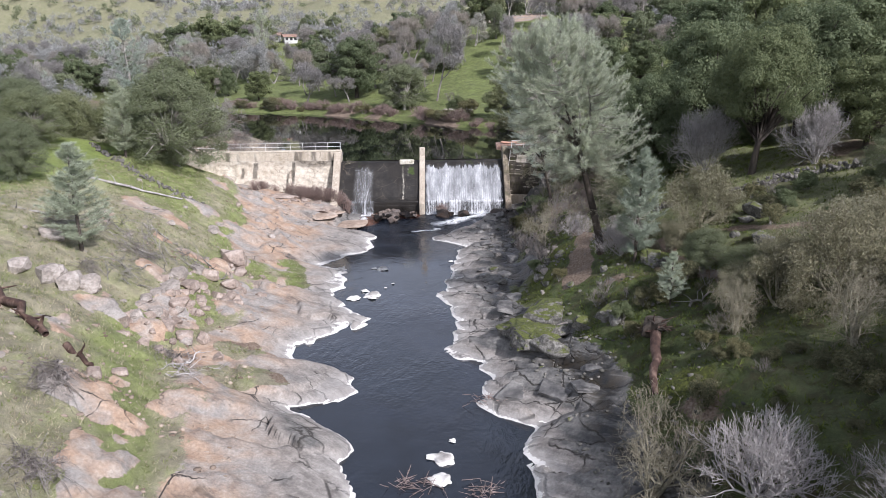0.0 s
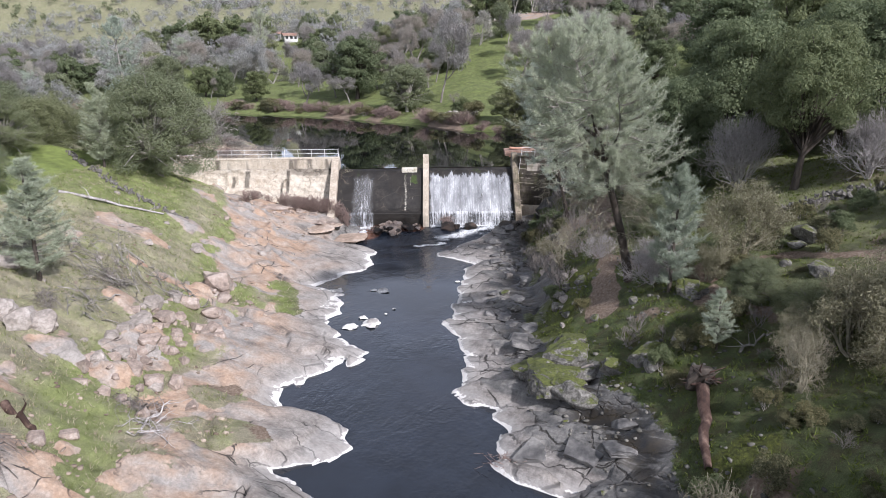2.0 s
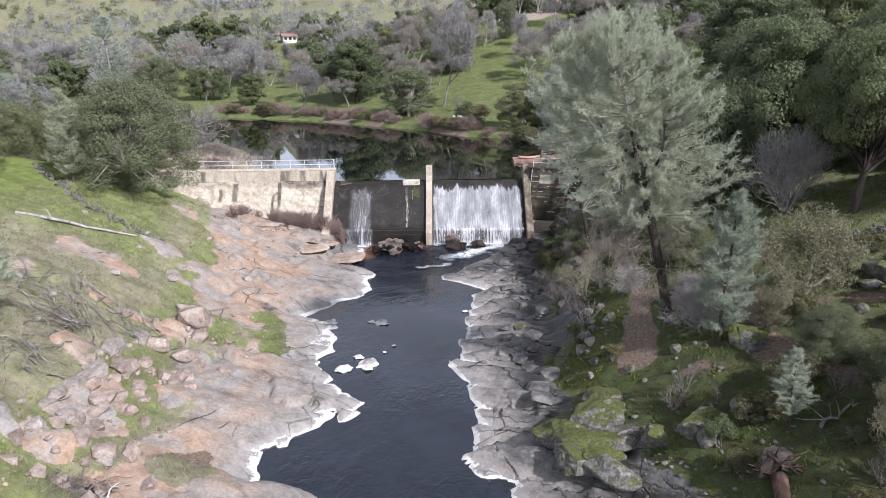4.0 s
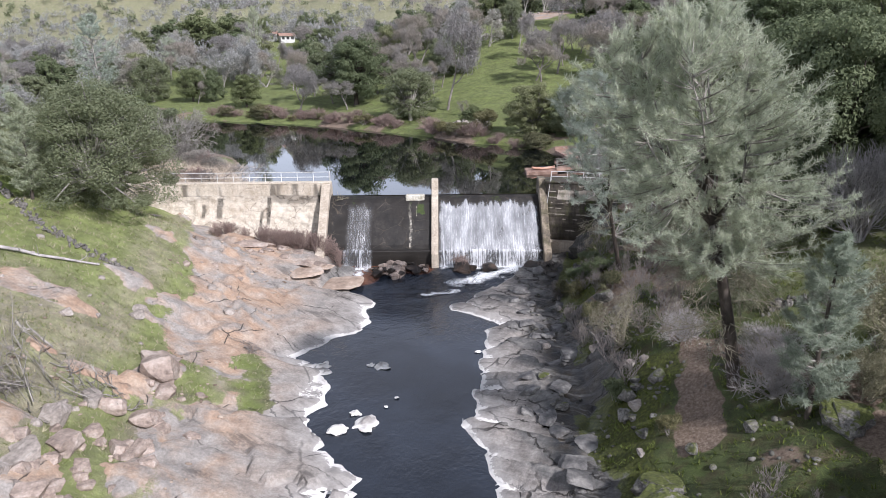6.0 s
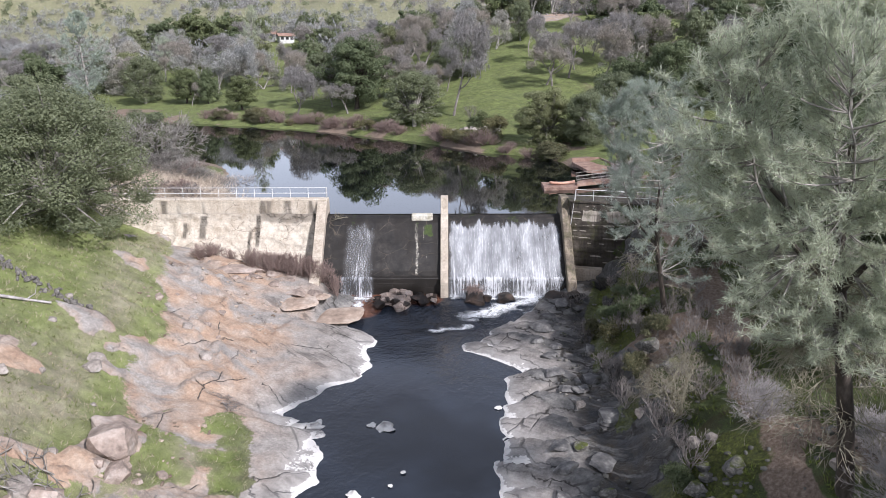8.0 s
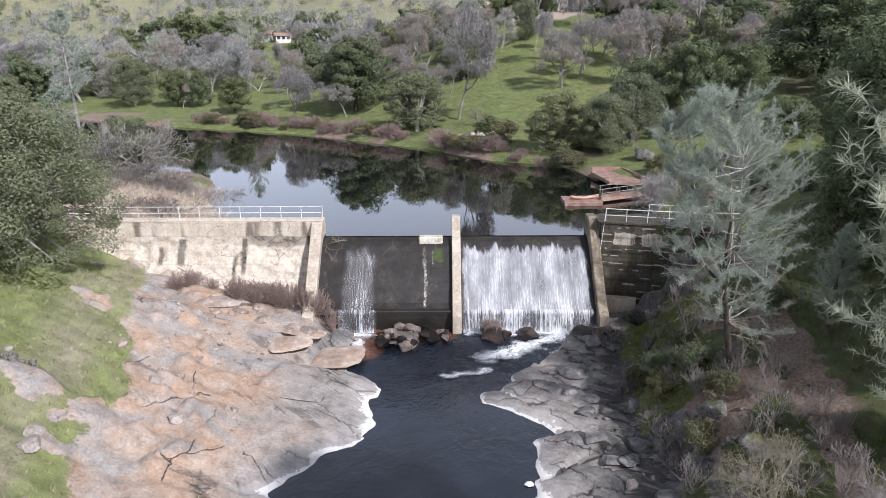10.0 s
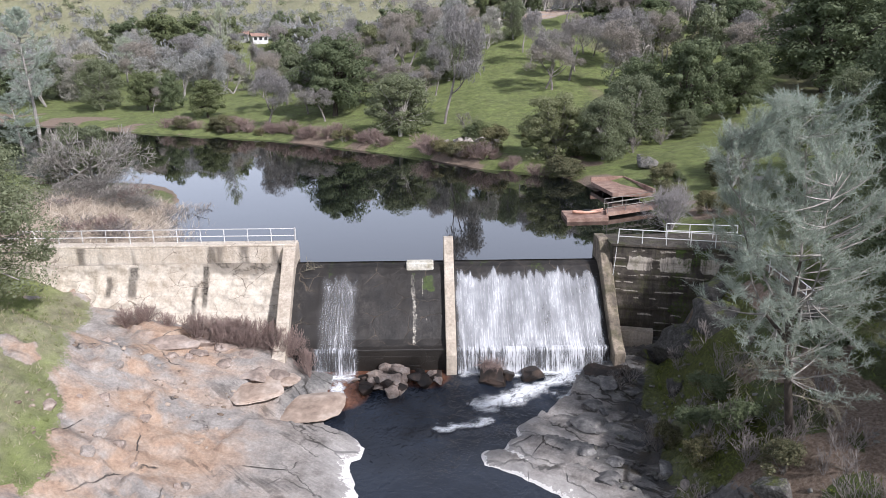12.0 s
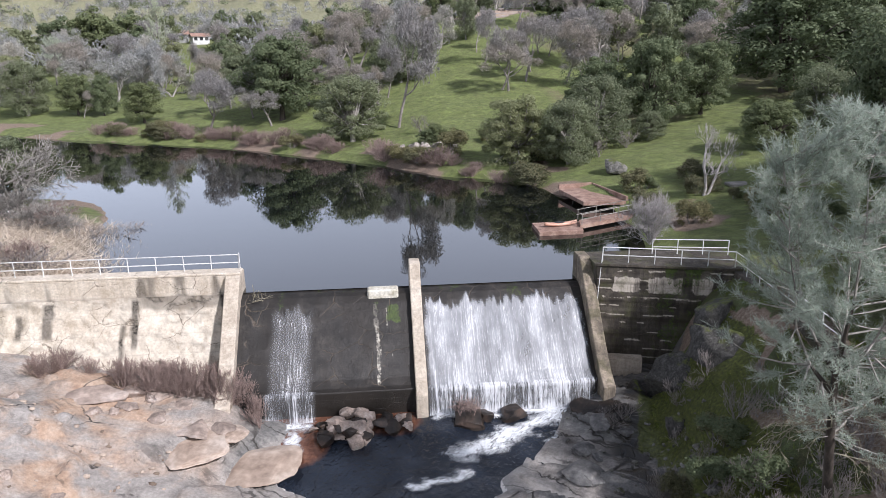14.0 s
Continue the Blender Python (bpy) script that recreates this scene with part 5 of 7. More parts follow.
def shrub_parts(seed, mat, leaf, count, stems=9):
    """A leafy shrub, 2 m high and 2 m wide, many stems from the ground."""
    rng = np.random.default_rng(seed)
    o = dict(pieces=3, wiggle=0.2, lift=(0.2, 0.3, 0.3), taper=0.6, first=1, side=1, fork=2, angle=42, ratio=0.65, thin=0.6)
    segs, tips = [], []
    for _ in range(stems):
        lean = rng.normal(0, 0.7, 2)
        grow(rng, np.array([*rng.normal(0, 0.15, 2), -0.1]), unit(np.array([lean[0], lean[1], 1.0])), 1.0, 0.03, 2, o, segs, tips)
    segs, tips = fitted(segs, tips, 1.9, 1.8)
    wv, wf = tubes([(a, b, max(r, 0.009), max(q, 0.007)) for a, b, r, q in segs], 3)
    pts = clump_points(rng, tips, 0.3, count)
    lv, lf = leaf_cards(rng, pts, leaf, face=(pts - np.repeat(np.array([t[0] for t in tips]), count, 0)) / 0.3)
    return [("stem_clump", mesh_of("stem_clump", wv, wf), M_BARK_GREY), ("foliage", mesh_of("foliage", lv, lf), mat)]


MADE = {}
KINDS = {
    # kind: (maker, variants, nominal height, nominal width)
    "oak": (lambda s: oak_parts(100 + s, M_OAK, 0.115, 105, 620, M_BARK), 2, 10, 10),
    "tall_oak": (lambda s: oak_parts(120 + s, M_OAK, 0.082, 110, 900, M_BARK, 0.48), 1, 10, 10),
    "olive_oak": (lambda s: oak_parts(140 + s, M_OAK_OLIVE, 0.085, 150, 520, M_BARK_GREY, 0.05, 1.0, 0.86), 2, 10, 10),
    "far_oak": (lambda s: oak_parts(150 + s, M_OAK, 0.15, 90, 330, M_BARK), 4, 10, 10),
    "far_olive": (lambda s: oak_parts(155 + s, M_OAK_OLIVE, 0.15, 86, 280, M_BARK_GREY, 0.1, 1.0, 0.72), 3, 10, 10),
    "lite_oak": (lambda s: oak_parts(165 + s, M_OAK, 0.31, 64, 100, M_BARK), 3, 10, 10),
    "lite_olive": (lambda s: oak_parts(170 + s, M_OAK_OLIVE, 0.30, 64, 100, M_BARK_GREY, 0.1), 3, 10, 10),
    "bare_tree": (lambda s: bare_parts(160 + s, M_BARK_PURPLE, 1, 4, 42, first=1, twig=0.022), 2, 10, 10),
    "pale_bare_tree": (lambda s: bare_parts(180 + s, M_BARK_WHITE, 2, 4, 44, first=1, twig=0.022), 2, 10, 10),
    "buckeye": (lambda s: bare_parts(200 + s, M_BARK_WHITE, 15, 3, 44, (0.3, 0.3, 0.3, 0.3), 0, 0.14, 3.4, 3, 1, twig=0.02), 2, 10, 10),
    "lichen_oak": (lambda s: bare_parts(220 + s, M_TWIG_GOLD, 4, 4, 54, (-0.15, 0.0, 0.2), 0, 0.2, 3.0, twig=0.014), 2, 10, 10),
    "misty_tree": (lambda s: bare_parts(240 + s, M_BARK_GREY, 2, 3, 46, twig=0.03, stem=4.0, first=1, leaves=(M_FAR_GREY, 26, 0.085, 8.0)), 3, 10, 10),
    "willow": (lambda s: bare_parts(255 + s, M_TWIG_GOLD, 5, 3, 42, twig=0.03, stem=4.0, first=0, leaves=(M_WILLOW, 24, 0.075, 4.0)), 2, 10, 10),
    "far_bare": (lambda s: bare_parts(250 + s, M_BARK_PURPLE, 1, 3, 44, twig=0.035, stem=4.0, first=1, leaves=(M_HAZE, 62, 0.07, 9.0)), 3, 10, 10),
    "young_pine": (lambda s: pine_parts(260 + s, M_PINE_YOUNG, M_BARK, 9, 4.2, 0.14, (0.2, 0.1), 24, 5, 6, 12, 0.34, 0.015, 0.2, up=0.7, thick=0.12), 2, 9, 4.2),
    "grey_pine": (lambda s: pine_parts(280 + s, M_PINE, M_BARK_GREY, 18, 10, 0.3, (0.8, 0.3), 20, 4, 6, 8, 0.55, 0.032, 0.4), 2, 18, 10),
    "brush": (lambda s: shrub_parts(300 + s, M_BRUSH, 0.06, 60, 7), 3, 2, 2),
    "dark_brush": (lambda s: shrub_parts(320 + s, M_OAK, 0.06, 75, 7), 2, 2, 2),
    "dead_crown": (lambda s: bare_parts(375 + s, M_BARK_GREY, 9, 3, 48, (0.1, 0.0, -0.2, -0.2), 0, 0.13, 3.2, 3, 1, twig=0.03), 2, 10, 10),
    "low_brush": (lambda s: bare_parts(360 + s, M_TWIG_RED, 16, 2, 36, (0.5, 0.4, 0.2), 0, 0.16, 4.0, 2, 1, twig=0.06), 3, 10, 10),
    "twig_bush": (lambda s: bare_parts(340 + s, M_BARK_PURPLE, 6, 2, 34, (0.5, 0.4, 0.3), 0, 0.12, 4.0, 2, 1, twig=0.06), 2, 10, 10),
}


def plant(kind, x, y, high, wide, name, label, category, group="", variant=None, turn=None, sink=0.1, z=None):
    maker, variants, h0, w0 = KINDS[kind]
    v = random.randrange(variants) if variant is None else variant
    if (kind, v) not in MADE:
        MADE[kind, v] = maker(v)
    z = ground_z(x, y) - sink if z is None else z
    ob = thing(name, (x, y, z), label, category, group)
    ob.matrix_basis = pose(x, y, z, 0, 0, random.uniform(0, 360) if turn is None else turn) @ Matrix.Diagonal((wide / w0, wide / w0, high / h0, 1))
    for pname, me, mat in MADE[kind, v]:
        tagged(part(pname, me, mat, ob), kind="" if pname == "trunk" else "stuff")
    return ob


def plant_unique(parts, x, y, name, label, category, turn=0.0, sink=0.1):
    ob = thing(name, (x, y, ground_z(x, y) - sink), label, category, turn=turn)
    for pname, me, mat in parts:
        tagged(part(pname, me, mat, ob), kind="" if pname == "trunk" else "stuff")
    return ob


random.seed(5)
# the tall leaning pine on the right bank, and the pine beside the abutment
plant_unique(domed_pine_parts(1, M_PINE, M_BARK, 18.0, 10.8, (-5.0, -3.4), 0.40, 7, 560, 6, 16, 0.32, 0.012, 36, 0.36), 13.6, 56.6, "pine_tree",
             "tall grey-green pine with a leaning dark trunk beside the trail", "tree")
plant_unique(domed_pine_parts(2, M_PINE, M_BARK, 15.4, 8.8, (-3.4, -3.2), 0.22, 5, 270, 6, 15, 0.30, 0.0095, 5, 0.22, 0.6), 12.6, 76.8, "pine_tree",
             "grey-green pine with long needles growing beside the abutment", "tree")
YOUNG = ((15.4, 52.6, 9.2, 4.6), (-28.2, 52.6, 8.6, 5.6), (-37.7, 82.8, 9.3, 4.8), (15.6, 44.5, 3.6, 2.4), (18.6, 78.0, 6.5, 3.6))
for x, y, h, w in YOUNG:
    plant("young_pine", x, y, h, w, "young_pine", "young grey-green pine with a straight thin trunk on the grass", "tree", "young pines")
# dark evergreen oaks: right-hand slope, then the far shore
# those with y under 35 are unseen, added to cast shade on the slope
OAKS_R = ((29.3, 64.5, 13.2, 10.5), (22.8, 74, 11.0, 9.0), (30, 80, 14, 12), (38, 74, 13, 12), (45, 80, 13, 13), (36, 90, 14, 12), (44, 96, 15, 13), (53, 88, 14, 13),
          (34, 101, 8, 8), (41, 112, 14, 13), (52, 106, 15, 13), (62, 100, 15, 14), (38, 62, 8, 8), (46, 66, 10, 10), (24, 86, 9, 8), (60, 118, 14, 13),
          (70, 112, 14, 14), (56, 74, 12, 12), (46, 33, 13, 14), (38, 25, 9, 11), (46, 22, 13, 14), (35, 14, 12, 13), (27, 17, 12, 12), (33, 21, 10, 11), (22, 8, 11, 11))
for x, y, h, w in OAKS_R:
    plant("tall_oak" if (x, y) == (29.3, 64.5) else "oak" if y < 82 and x < 40 else "far_oak", x, y, h, w, "oak_tree", "dark green evergreen oak with a dense crown on the slope", "tree", "oaks on the right-hand slope")
OAKS_F = ((-23.8, 197, 17, 18), (-54.1, 207.5, 8.6, 10), (-74.5, 225, 10, 9), (-67.5, 222, 9, 7), (-119.7, 328, 14, 18), (-101.9, 313, 17, 18), (-89.7, 311, 14, 16), (-18, 330, 17, 17),
          (45, 252, 14, 17), (31, 164, 10.5, 12), (36.3, 155, 13, 12), (45.5, 158, 11, 11), (40.5, 130.8, 6, 8), (63.5, 166, 17.5, 24), (78, 175, 15, 16), (70, 215, 12, 14),
          (-8, 178, 6, 6), (95, 190, 14, 16))
for x, y, h, w in OAKS_F:
    plant("lite_oak" if y > 240 else "far_oak", x, y, h, w, "oak_tree", "rounded dark green oak on the grass beyond the lake", "tree", "oaks round the lake")
OLIVE = ((-33.0, 86.0, 11.6, 13.6), (-41, 93, 10, 11), (-47.6, 81, 6.5, 8), (-49, 91, 8, 10), (-55, 84, 8, 10), (-40.5, 66, 5.5, 5.5), (-8.9, 170.6, 11, 14), (13.5, 144.5, 9.0, 11), (19.5, 140.1, 8.5, 9), (25, 147, 10, 11),
         (59.9, 146, 7, 13), (19.2, 48.4, 3.2, 3.6), (21.2, 44.4, 2.6, 4.8), (34.6, 51.4, 5, 5.5), (29, 36, 5, 5), (25, 29, 4.5, 5),
         (-88, 229.6, 13, 14), (-60, 100, 10, 11), (17.5, 66, 4.0, 4.6), (50, 135, 8, 9), (-70, 95, 11, 13))
for x, y, h, w in OLIVE:
    plant("far_olive" if y > 130 else "olive_oak", x, y, h, w, "oak_tree", "olive-green oak with a low spreading crown", "tree", "olive oaks")
BARE = ((-48, 243, 10, 9), (-56, 262, 10, 9), (-63, 283, 10, 9), (-73, 305, 9, 8), (-83.7, 306.8, 13, 11), (-45.8, 226.7, 10.5, 8.5), (-1.1, 175, 20, 13), (-8.6, 224.7, 10, 13), (25.7, 195, 12, 12), (33, 191.5, 12, 13), (40, 200, 11, 12), (57.3, 230, 12, 11), (57.8, 190.7, 12, 13),
        (68, 182.5, 9, 9), (-66, 271, 6, 9), (5, 232, 10, 10), (-25, 240, 11, 10), (-35, 262, 12, 12), (-15, 280, 13, 12), (-71.4, 220, 6, 5.5), (86, 215, 12, 13), (70, 250, 12, 13))
for x, y, h, w in BARE:
    plant("far_bare", x, y, h, w, "bare_tree", "leafless grey-brown winter tree with fine twigs", "tree", "bare trees")
PALE = ((27, 118, 7.4, 7.6),)
for x, y, h, w in PALE:
    plant("pale_bare_tree", x, y, h, w, "bare_tree", "pale grey leafless tree with a tangle of twigs", "tree", "pale bare trees")
for x, y, h, w in ((26.5, 68.6, 8.2, 7.4), (33.6, 61.6, 6.6, 5.6), (14.9, 55.0, 3.2, 4.4), (15.8, 57.6, 2.8, 4.2), (12.9, 62.6, 2.6, 3.2)):
    plant("buckeye", x, y, h, w, "bare_tree", "pale grey leafless tree with a dome of twigs", "tree", "pale bare trees", 1)
plant("buckeye", 13.6, 26.4, 4.4, 5.6, "bare_tree", "silvery leafless tree with a broad low dome of twigs", "tree", "pale bare trees", 0, 20)
plant("buckeye", 17.2, 22.4, 3.0, 4.0, "bare_tree", "silvery leafless tree with a broad low dome of twigs", "tree", "pale bare trees", 1)
plant("buckeye", 17.2, 106.6, 5.0, 4.8, "bare_tree", "round grey leafless bush at the lake's edge", "bush", "pale bare trees", 1)
plant("lichen_oak", 9.9, 29.2, 6.8, 6.4, "bare_tree", "yellowish lichen-covered leafless tree", "tree", "lichen trees", 0)
plant("lichen_oak", 17.6, 38.8, 4.2, 3.6, "bare_tree", "yellowish lichen-covered leafless tree", "tree", "lichen trees", 1)
plant("lichen_oak", 21.8, 34.0, 5.0, 5.0, "bare_tree", "yellowish lichen-covered leafless tree", "tree", "lichen trees", 1)
plant("lichen_oak", 10.3, 66.0, 4.2, 5.0, "bare_tree", "yellowish lichen-covered leafless tree", "tree", "lichen trees", 0)
for x, y, h, w in ((21.2, 55.0, 5.6, 6.6), (18.0, 52.8, 3.0, 3.0), (21.0, 40.6, 4.8, 5.4), (23.4, 38.6, 6.4, 6.4), (26.3, 42.4, 4.6, 6.2), (18.4, 41.0, 3.2, 3.2)):
    plant("willow", x, y, h, w, "willow_bush", "pale grey-olive leafless willow bush beside the trail", "bush", "willow bushes")
for x, y, h, w in ((10.4, 81.4, 1.5, 2.4), (11.4, 79.2, 1.7, 2.8), (11.8, 83.4, 1.4, 2.6), (16.8, 81.0, 1.8, 2.6)):
    plant("dark_brush", x, y, h, w, "bush", "low dark green bush below the pine on the bank", "bush", "bushes below the pine")
# the tall pines and grey trees of the far left woods
for x, y, h, w in ((-85.5, 194.5, 27, 13), (-99.4, 274, 15, 10), (-67, 268, 24, 7), (-110, 190, 15, 10), (-75, 170, 13, 9), (-92, 160, 14, 10)):
    plant("grey_pine", x, y, h, w, "pine_tree", "tall thin grey pine standing above the woods", "tree", "pines of the far woods")
rng_w = np.random.default_rng(11)
for _ in range(290):
    x, y = rng_w.uniform(-200, -50), rng_w.uniform(96, 310)
    if (y > 200 and abs(x + 70 * y / 334) < 13) or (y > 262 and 0.205 < -(x + 3.9) / (y - 45) < 0.272) or x > -52 - 0.50 * (y - 100) or land(np.array([x]), np.array([y]))[0][0] < LAKE_Z + 0.4:
        continue
    k = rng_w.uniform(0, 1)
    near = y < 150
    kind = "misty_tree" if k < 0.45 else ("far_olive" if near else "lite_olive") if k < 0.70 else "far_bare" if k < 0.88 else ("far_oak" if near else "lite_oak")
    plant(kind, x, y, rng_w.uniform(8, 14), rng_w.uniform(9, 14), "woodland_tree", "grey-green tree of the dense winter woods", "tree", "trees of the far woods")
for _ in range(110):
    x, y = rng_w.uniform(-215, -42), rng_w.uniform(238, 335)
    if 0.205 < -(x + 3.9) / (y - 45) < 0.272 or abs(x + 0.405 * (y - 20)) < 5:
        continue
    k = rng_w.uniform(0, 1)
    plant("misty_tree" if k < 0.5 else "lite_olive" if k < 0.7 else "far_bare" if k < 0.88 else "lite_oak", x, y, rng_w.uniform(9, 15), rng_w.uniform(11, 16), "woodland_tree", "grey-green tree of the dense winter woods", "tree", "trees of the far woods")
for _ in range(70):
    x, y = rng_w.uniform(50, 190), rng_w.uniform(95, 330)
    if x < 62 + 0.12 * (y - 95) or (x < 110 and 205 < y < 260 and rng_w.uniform(0, 1) < 0.6):
        continue
    kind = ("far_oak" if y < 160 else "lite_oak") if rng_w.uniform(0, 1) < 0.6 else ("far_olive" if y < 160 else "lite_olive") if rng_w.uniform(0, 1) < 0.5 else "far_bare"
    plant(kind, x, y, rng_w.uniform(10, 15), rng_w.uniform(11, 16), "woodland_tree", "dark oak of the wooded slope", "tree", "trees of the wooded slope")

for _ in range(300):
    x, y = rng_w.uniform(-80, 150), rng_w.uniform(186, 360)
    if (math.hypot((x - 10) / 20, (y - 215) / 42) < 1 and rng_w.uniform(0, 1) < 0.92) or (0.205 < -(x + 3.9) / (y - 45) < 0.272 and 235 < y < 345) or y < 214 - 0.5 * x or math.hypot((x - 17) / 14, (y - 247) / 9) < 1:
        continue
    k = rng_w.uniform(0, 1)
    kind = "far_bare" if k < 0.58 else "misty_tree" if k < 0.76 else "lite_oak" if k < 0.88 else "lite_olive"
    plant(kind, x, y, rng_w.uniform(8, 13), rng_w.uniform(9, 14), "hill_tree", "winter tree on the grassy hill behind the lake", "tree", "trees on the hill")


for _ in range(44):
    x, y = rng_w.uniform(-42, 52), rng_w.uniform(184, 240)
    if 2 < x < 17 or land(np.array([x]), np.array([y]))[0][0] < LAKE_Z + 0.8:
        continue
    plant("far_bare" if rng_w.uniform(0, 1) < 0.8 else "far_olive", x, y, rng_w.uniform(6, 12), rng_w.uniform(7, 12), "hill_tree", "leafless purplish-grey tree on the green hill", "tree", "trees on the hill")


def far_woods(name, seed, count, mat, label, x_span, y_span, gap, spray=1.0, long=1.6, upright=0.0):
    """Woods too far off to count, crowns of leaf sprays on short trunks."""
    rng = np.random.default_rng(seed)
    x, y = rng.uniform(*x_span, count), y_span[0] + (y_span[1] - y_span[0]) * rng.uniform(0, 1, count) ** 1.6
    keep = (fbm(x / 90, y / 90, seed, 3) > gap) & ((y > 348) | (np.abs(x + 5 + 0.23 * (y - 55)) > 11)) & (np.abs(x) < 60 + y * 0.85)
    x, y = x[keep], y[keep]
    z = land(x, y)[0]
    n = 70
    r = rng.uniform(3.5, 7.0, len(x))
    d = rng.normal(0, 1, (len(x), n, 3))
    d /= np.linalg.norm(d, axis=2, keepdims=True)
    d[:, :, 2] = np.abs(d[:, :, 2]) * 1.3 + rng.uniform(-0.1, 0.25, (len(x), n))
    lump = 0.75 + 0.35 * np.sin(d[:, :, 0] * 5 + x[:, None]) * np.cos(d[:, :, 1] * 5 + y[:, None])
    pts = np.stack([x, y, z + r * 0.45], 1)[:, None] + d * (r[:, None] * lump * rng.uniform(0.6, 1.0, (len(x), n)))[:, :, None]
    lv, lf = leaf_cards(rng, pts.reshape(-1, 3), spray, long, upright)
    return tagged(part(name, mesh_of(name, lv, lf), mat), label, "woods", kind="stuff")


far_woods("far_grey_woods", 21, 3400, M_FAR_GREY, "grey leafless woods covering the valley behind", (-700, 600), (290, 800), 0.30, 0.42, 6.0, 1.0)
far_woods("far_twig_woods", 24, 2000, M_HAZE, "brown leafless woods covering the valley behind", (-700, 600), (290, 850), 0.34, 0.42, 6.0, 1.0)
far_woods("far_oak_woods", 22, 1500, M_OAK_OLIVE, "dark oak woods covering the valley behind", (-700, 600), (300, 1000), 0.40)
# crowded grey sprays that imitate haze over the far hills
far_woods("far_hill_woods", 23, 4200, M_FAR_GREY, "pale grey trees packed on the distant hills in place of haze", (-1700, 1600), (800, 2600), 0.48, 3.0)


# ---- boulders, stones and slabs ----
def rock_mesh(seed, flat=1.0, cuts=14, sub=2):
    """A boulder about 1 m across with broken faces and worn edges."""
    rng = np.random.default_rng(seed)
    bm = bmesh.new()
    bmesh.ops.create_icosphere(bm, subdivisions=sub, radius=0.5)
    planes = [(unit(rng.normal(0, 1, 3)), rng.uniform(0.22, 0.38)) for _ in range(cuts)]
    stretch = np.array([rng.uniform(0.9, 1.35), rng.uniform(0.8, 1.1), rng.uniform(0.65, 0.95) * flat])
    for v in bm.verts:
        p = np.array(v.co)
        for n, d in planes:
            over = p @ n - d
            if over > 0:
                p = p - n * over * 0.92
        p = p * (1 + (0.10 if flat > 0.6 else 0.34) * (noise.noise(Vector(p * (3.1 if flat > 0.6 else 4.2) + seed)))) * stretch
        if sub > 3:
            q = Vector(p * 3.2 + seed)
            p = p * (1 + 0.20 * noise.fractal(q, 1.15, 2.1, 4))
        v.co = p
    return bm_mesh("rock", bm, sub > 3)


def block_mesh(seed, flat=0.7, cuts=11, grain=0.02):
    """A broken block with flat worn faces, about 1 m across."""
    rng = np.random.default_rng(seed)
    bm = bmesh.new()
    bmesh.ops.create_icosphere(bm, subdivisions=4, radius=0.62)
    turn = Matrix.Rotation(rng.uniform(0, 6.28), 3, 'Z')
    sides = [np.array(turn @ Vector(v)) for v in ((1, 0, 0.1), (-1, 0, 0), (0, 1, 0.15), (0, -1, 0.1), (0, 0.1, 1))]
    planes = [(unit(v + rng.normal(0, 0.2, 3)), rng.uniform(0.34, 0.44)) for v in sides] + [(unit(rng.normal(0, 1, 3)), rng.uniform(0.36, 0.5)) for _ in range(cuts)]
    for v in bm.verts:
        p = np.array(v.co)
        for n, d in planes:
            p = p - n * max(0.0, p @ n - d) * 0.97
        p = p * (1 + grain * noise.fractal(Vector(p * 4.5 + seed), 1.0, 2.0, 4)) * np.array([1.1, 0.95, flat])
        v.co = p
    return bm_mesh("rock", bm, False)


BLOCKS = [block_mesh(480 + i, 0.75, 9, 0.07) for i in range(4)]
SLABS = [block_mesh(490 + i, 0.36, 8, 0.05) for i in range(4)]
ROCKS = [rock_mesh(400 + i) for i in range(7)]
ROUND_ROCKS = [rock_mesh(460 + i, 0.72, 14, 4) for i in range(4)]
CRAGS = [rock_mesh(470 + i, 1.0, 12, 4) for i in range(3)]
FLAT_ROCKS = [rock_mesh(420 + i, 0.4, 12, 4) for i in range(5)]
SMALL_ROCKS = [rock_mesh(440 + i, 0.8, 6, 1) for i in range(6)]


def with_material(meshes, mat):
    out = []
    for me in meshes:
        me = me.copy()
        me.materials.append(mat)
        out.append(me)
    return out


def crusted_stone():
    """Grey rock, white with crust round its waterline, a little lichen."""
    k = Nodes("crusted_stone")
    pos, xyz = k.place()
    n2, n9 = k.noise(pos, 1.4, 5, 0.65), k.noise(pos, 7.0, 4, 0.65)
    col = k.ramp(n2, (0.3, (0.20, 0.19, 0.18)), (0.5, (0.32, 0.30, 0.285)), (0.7, (0.44, 0.42, 0.39)))
    col = k.mix(0.6, col, k.ramp(n9, (0.3, 0.6), (0.7, 1.25)), "MULTIPLY")
    z = k.math('ADD', xyz[2], k.math('MULTIPLY', k.math('SUBTRACT', n2, 0.5), 0.25))
    return k.done(k.mix(k.ramp(z, (0.15, 1.0), (0.28, 0.0)), col, (0.8, 0.78, 0.74)), 0.85, k.bump(n9, 0.5, 0.04))


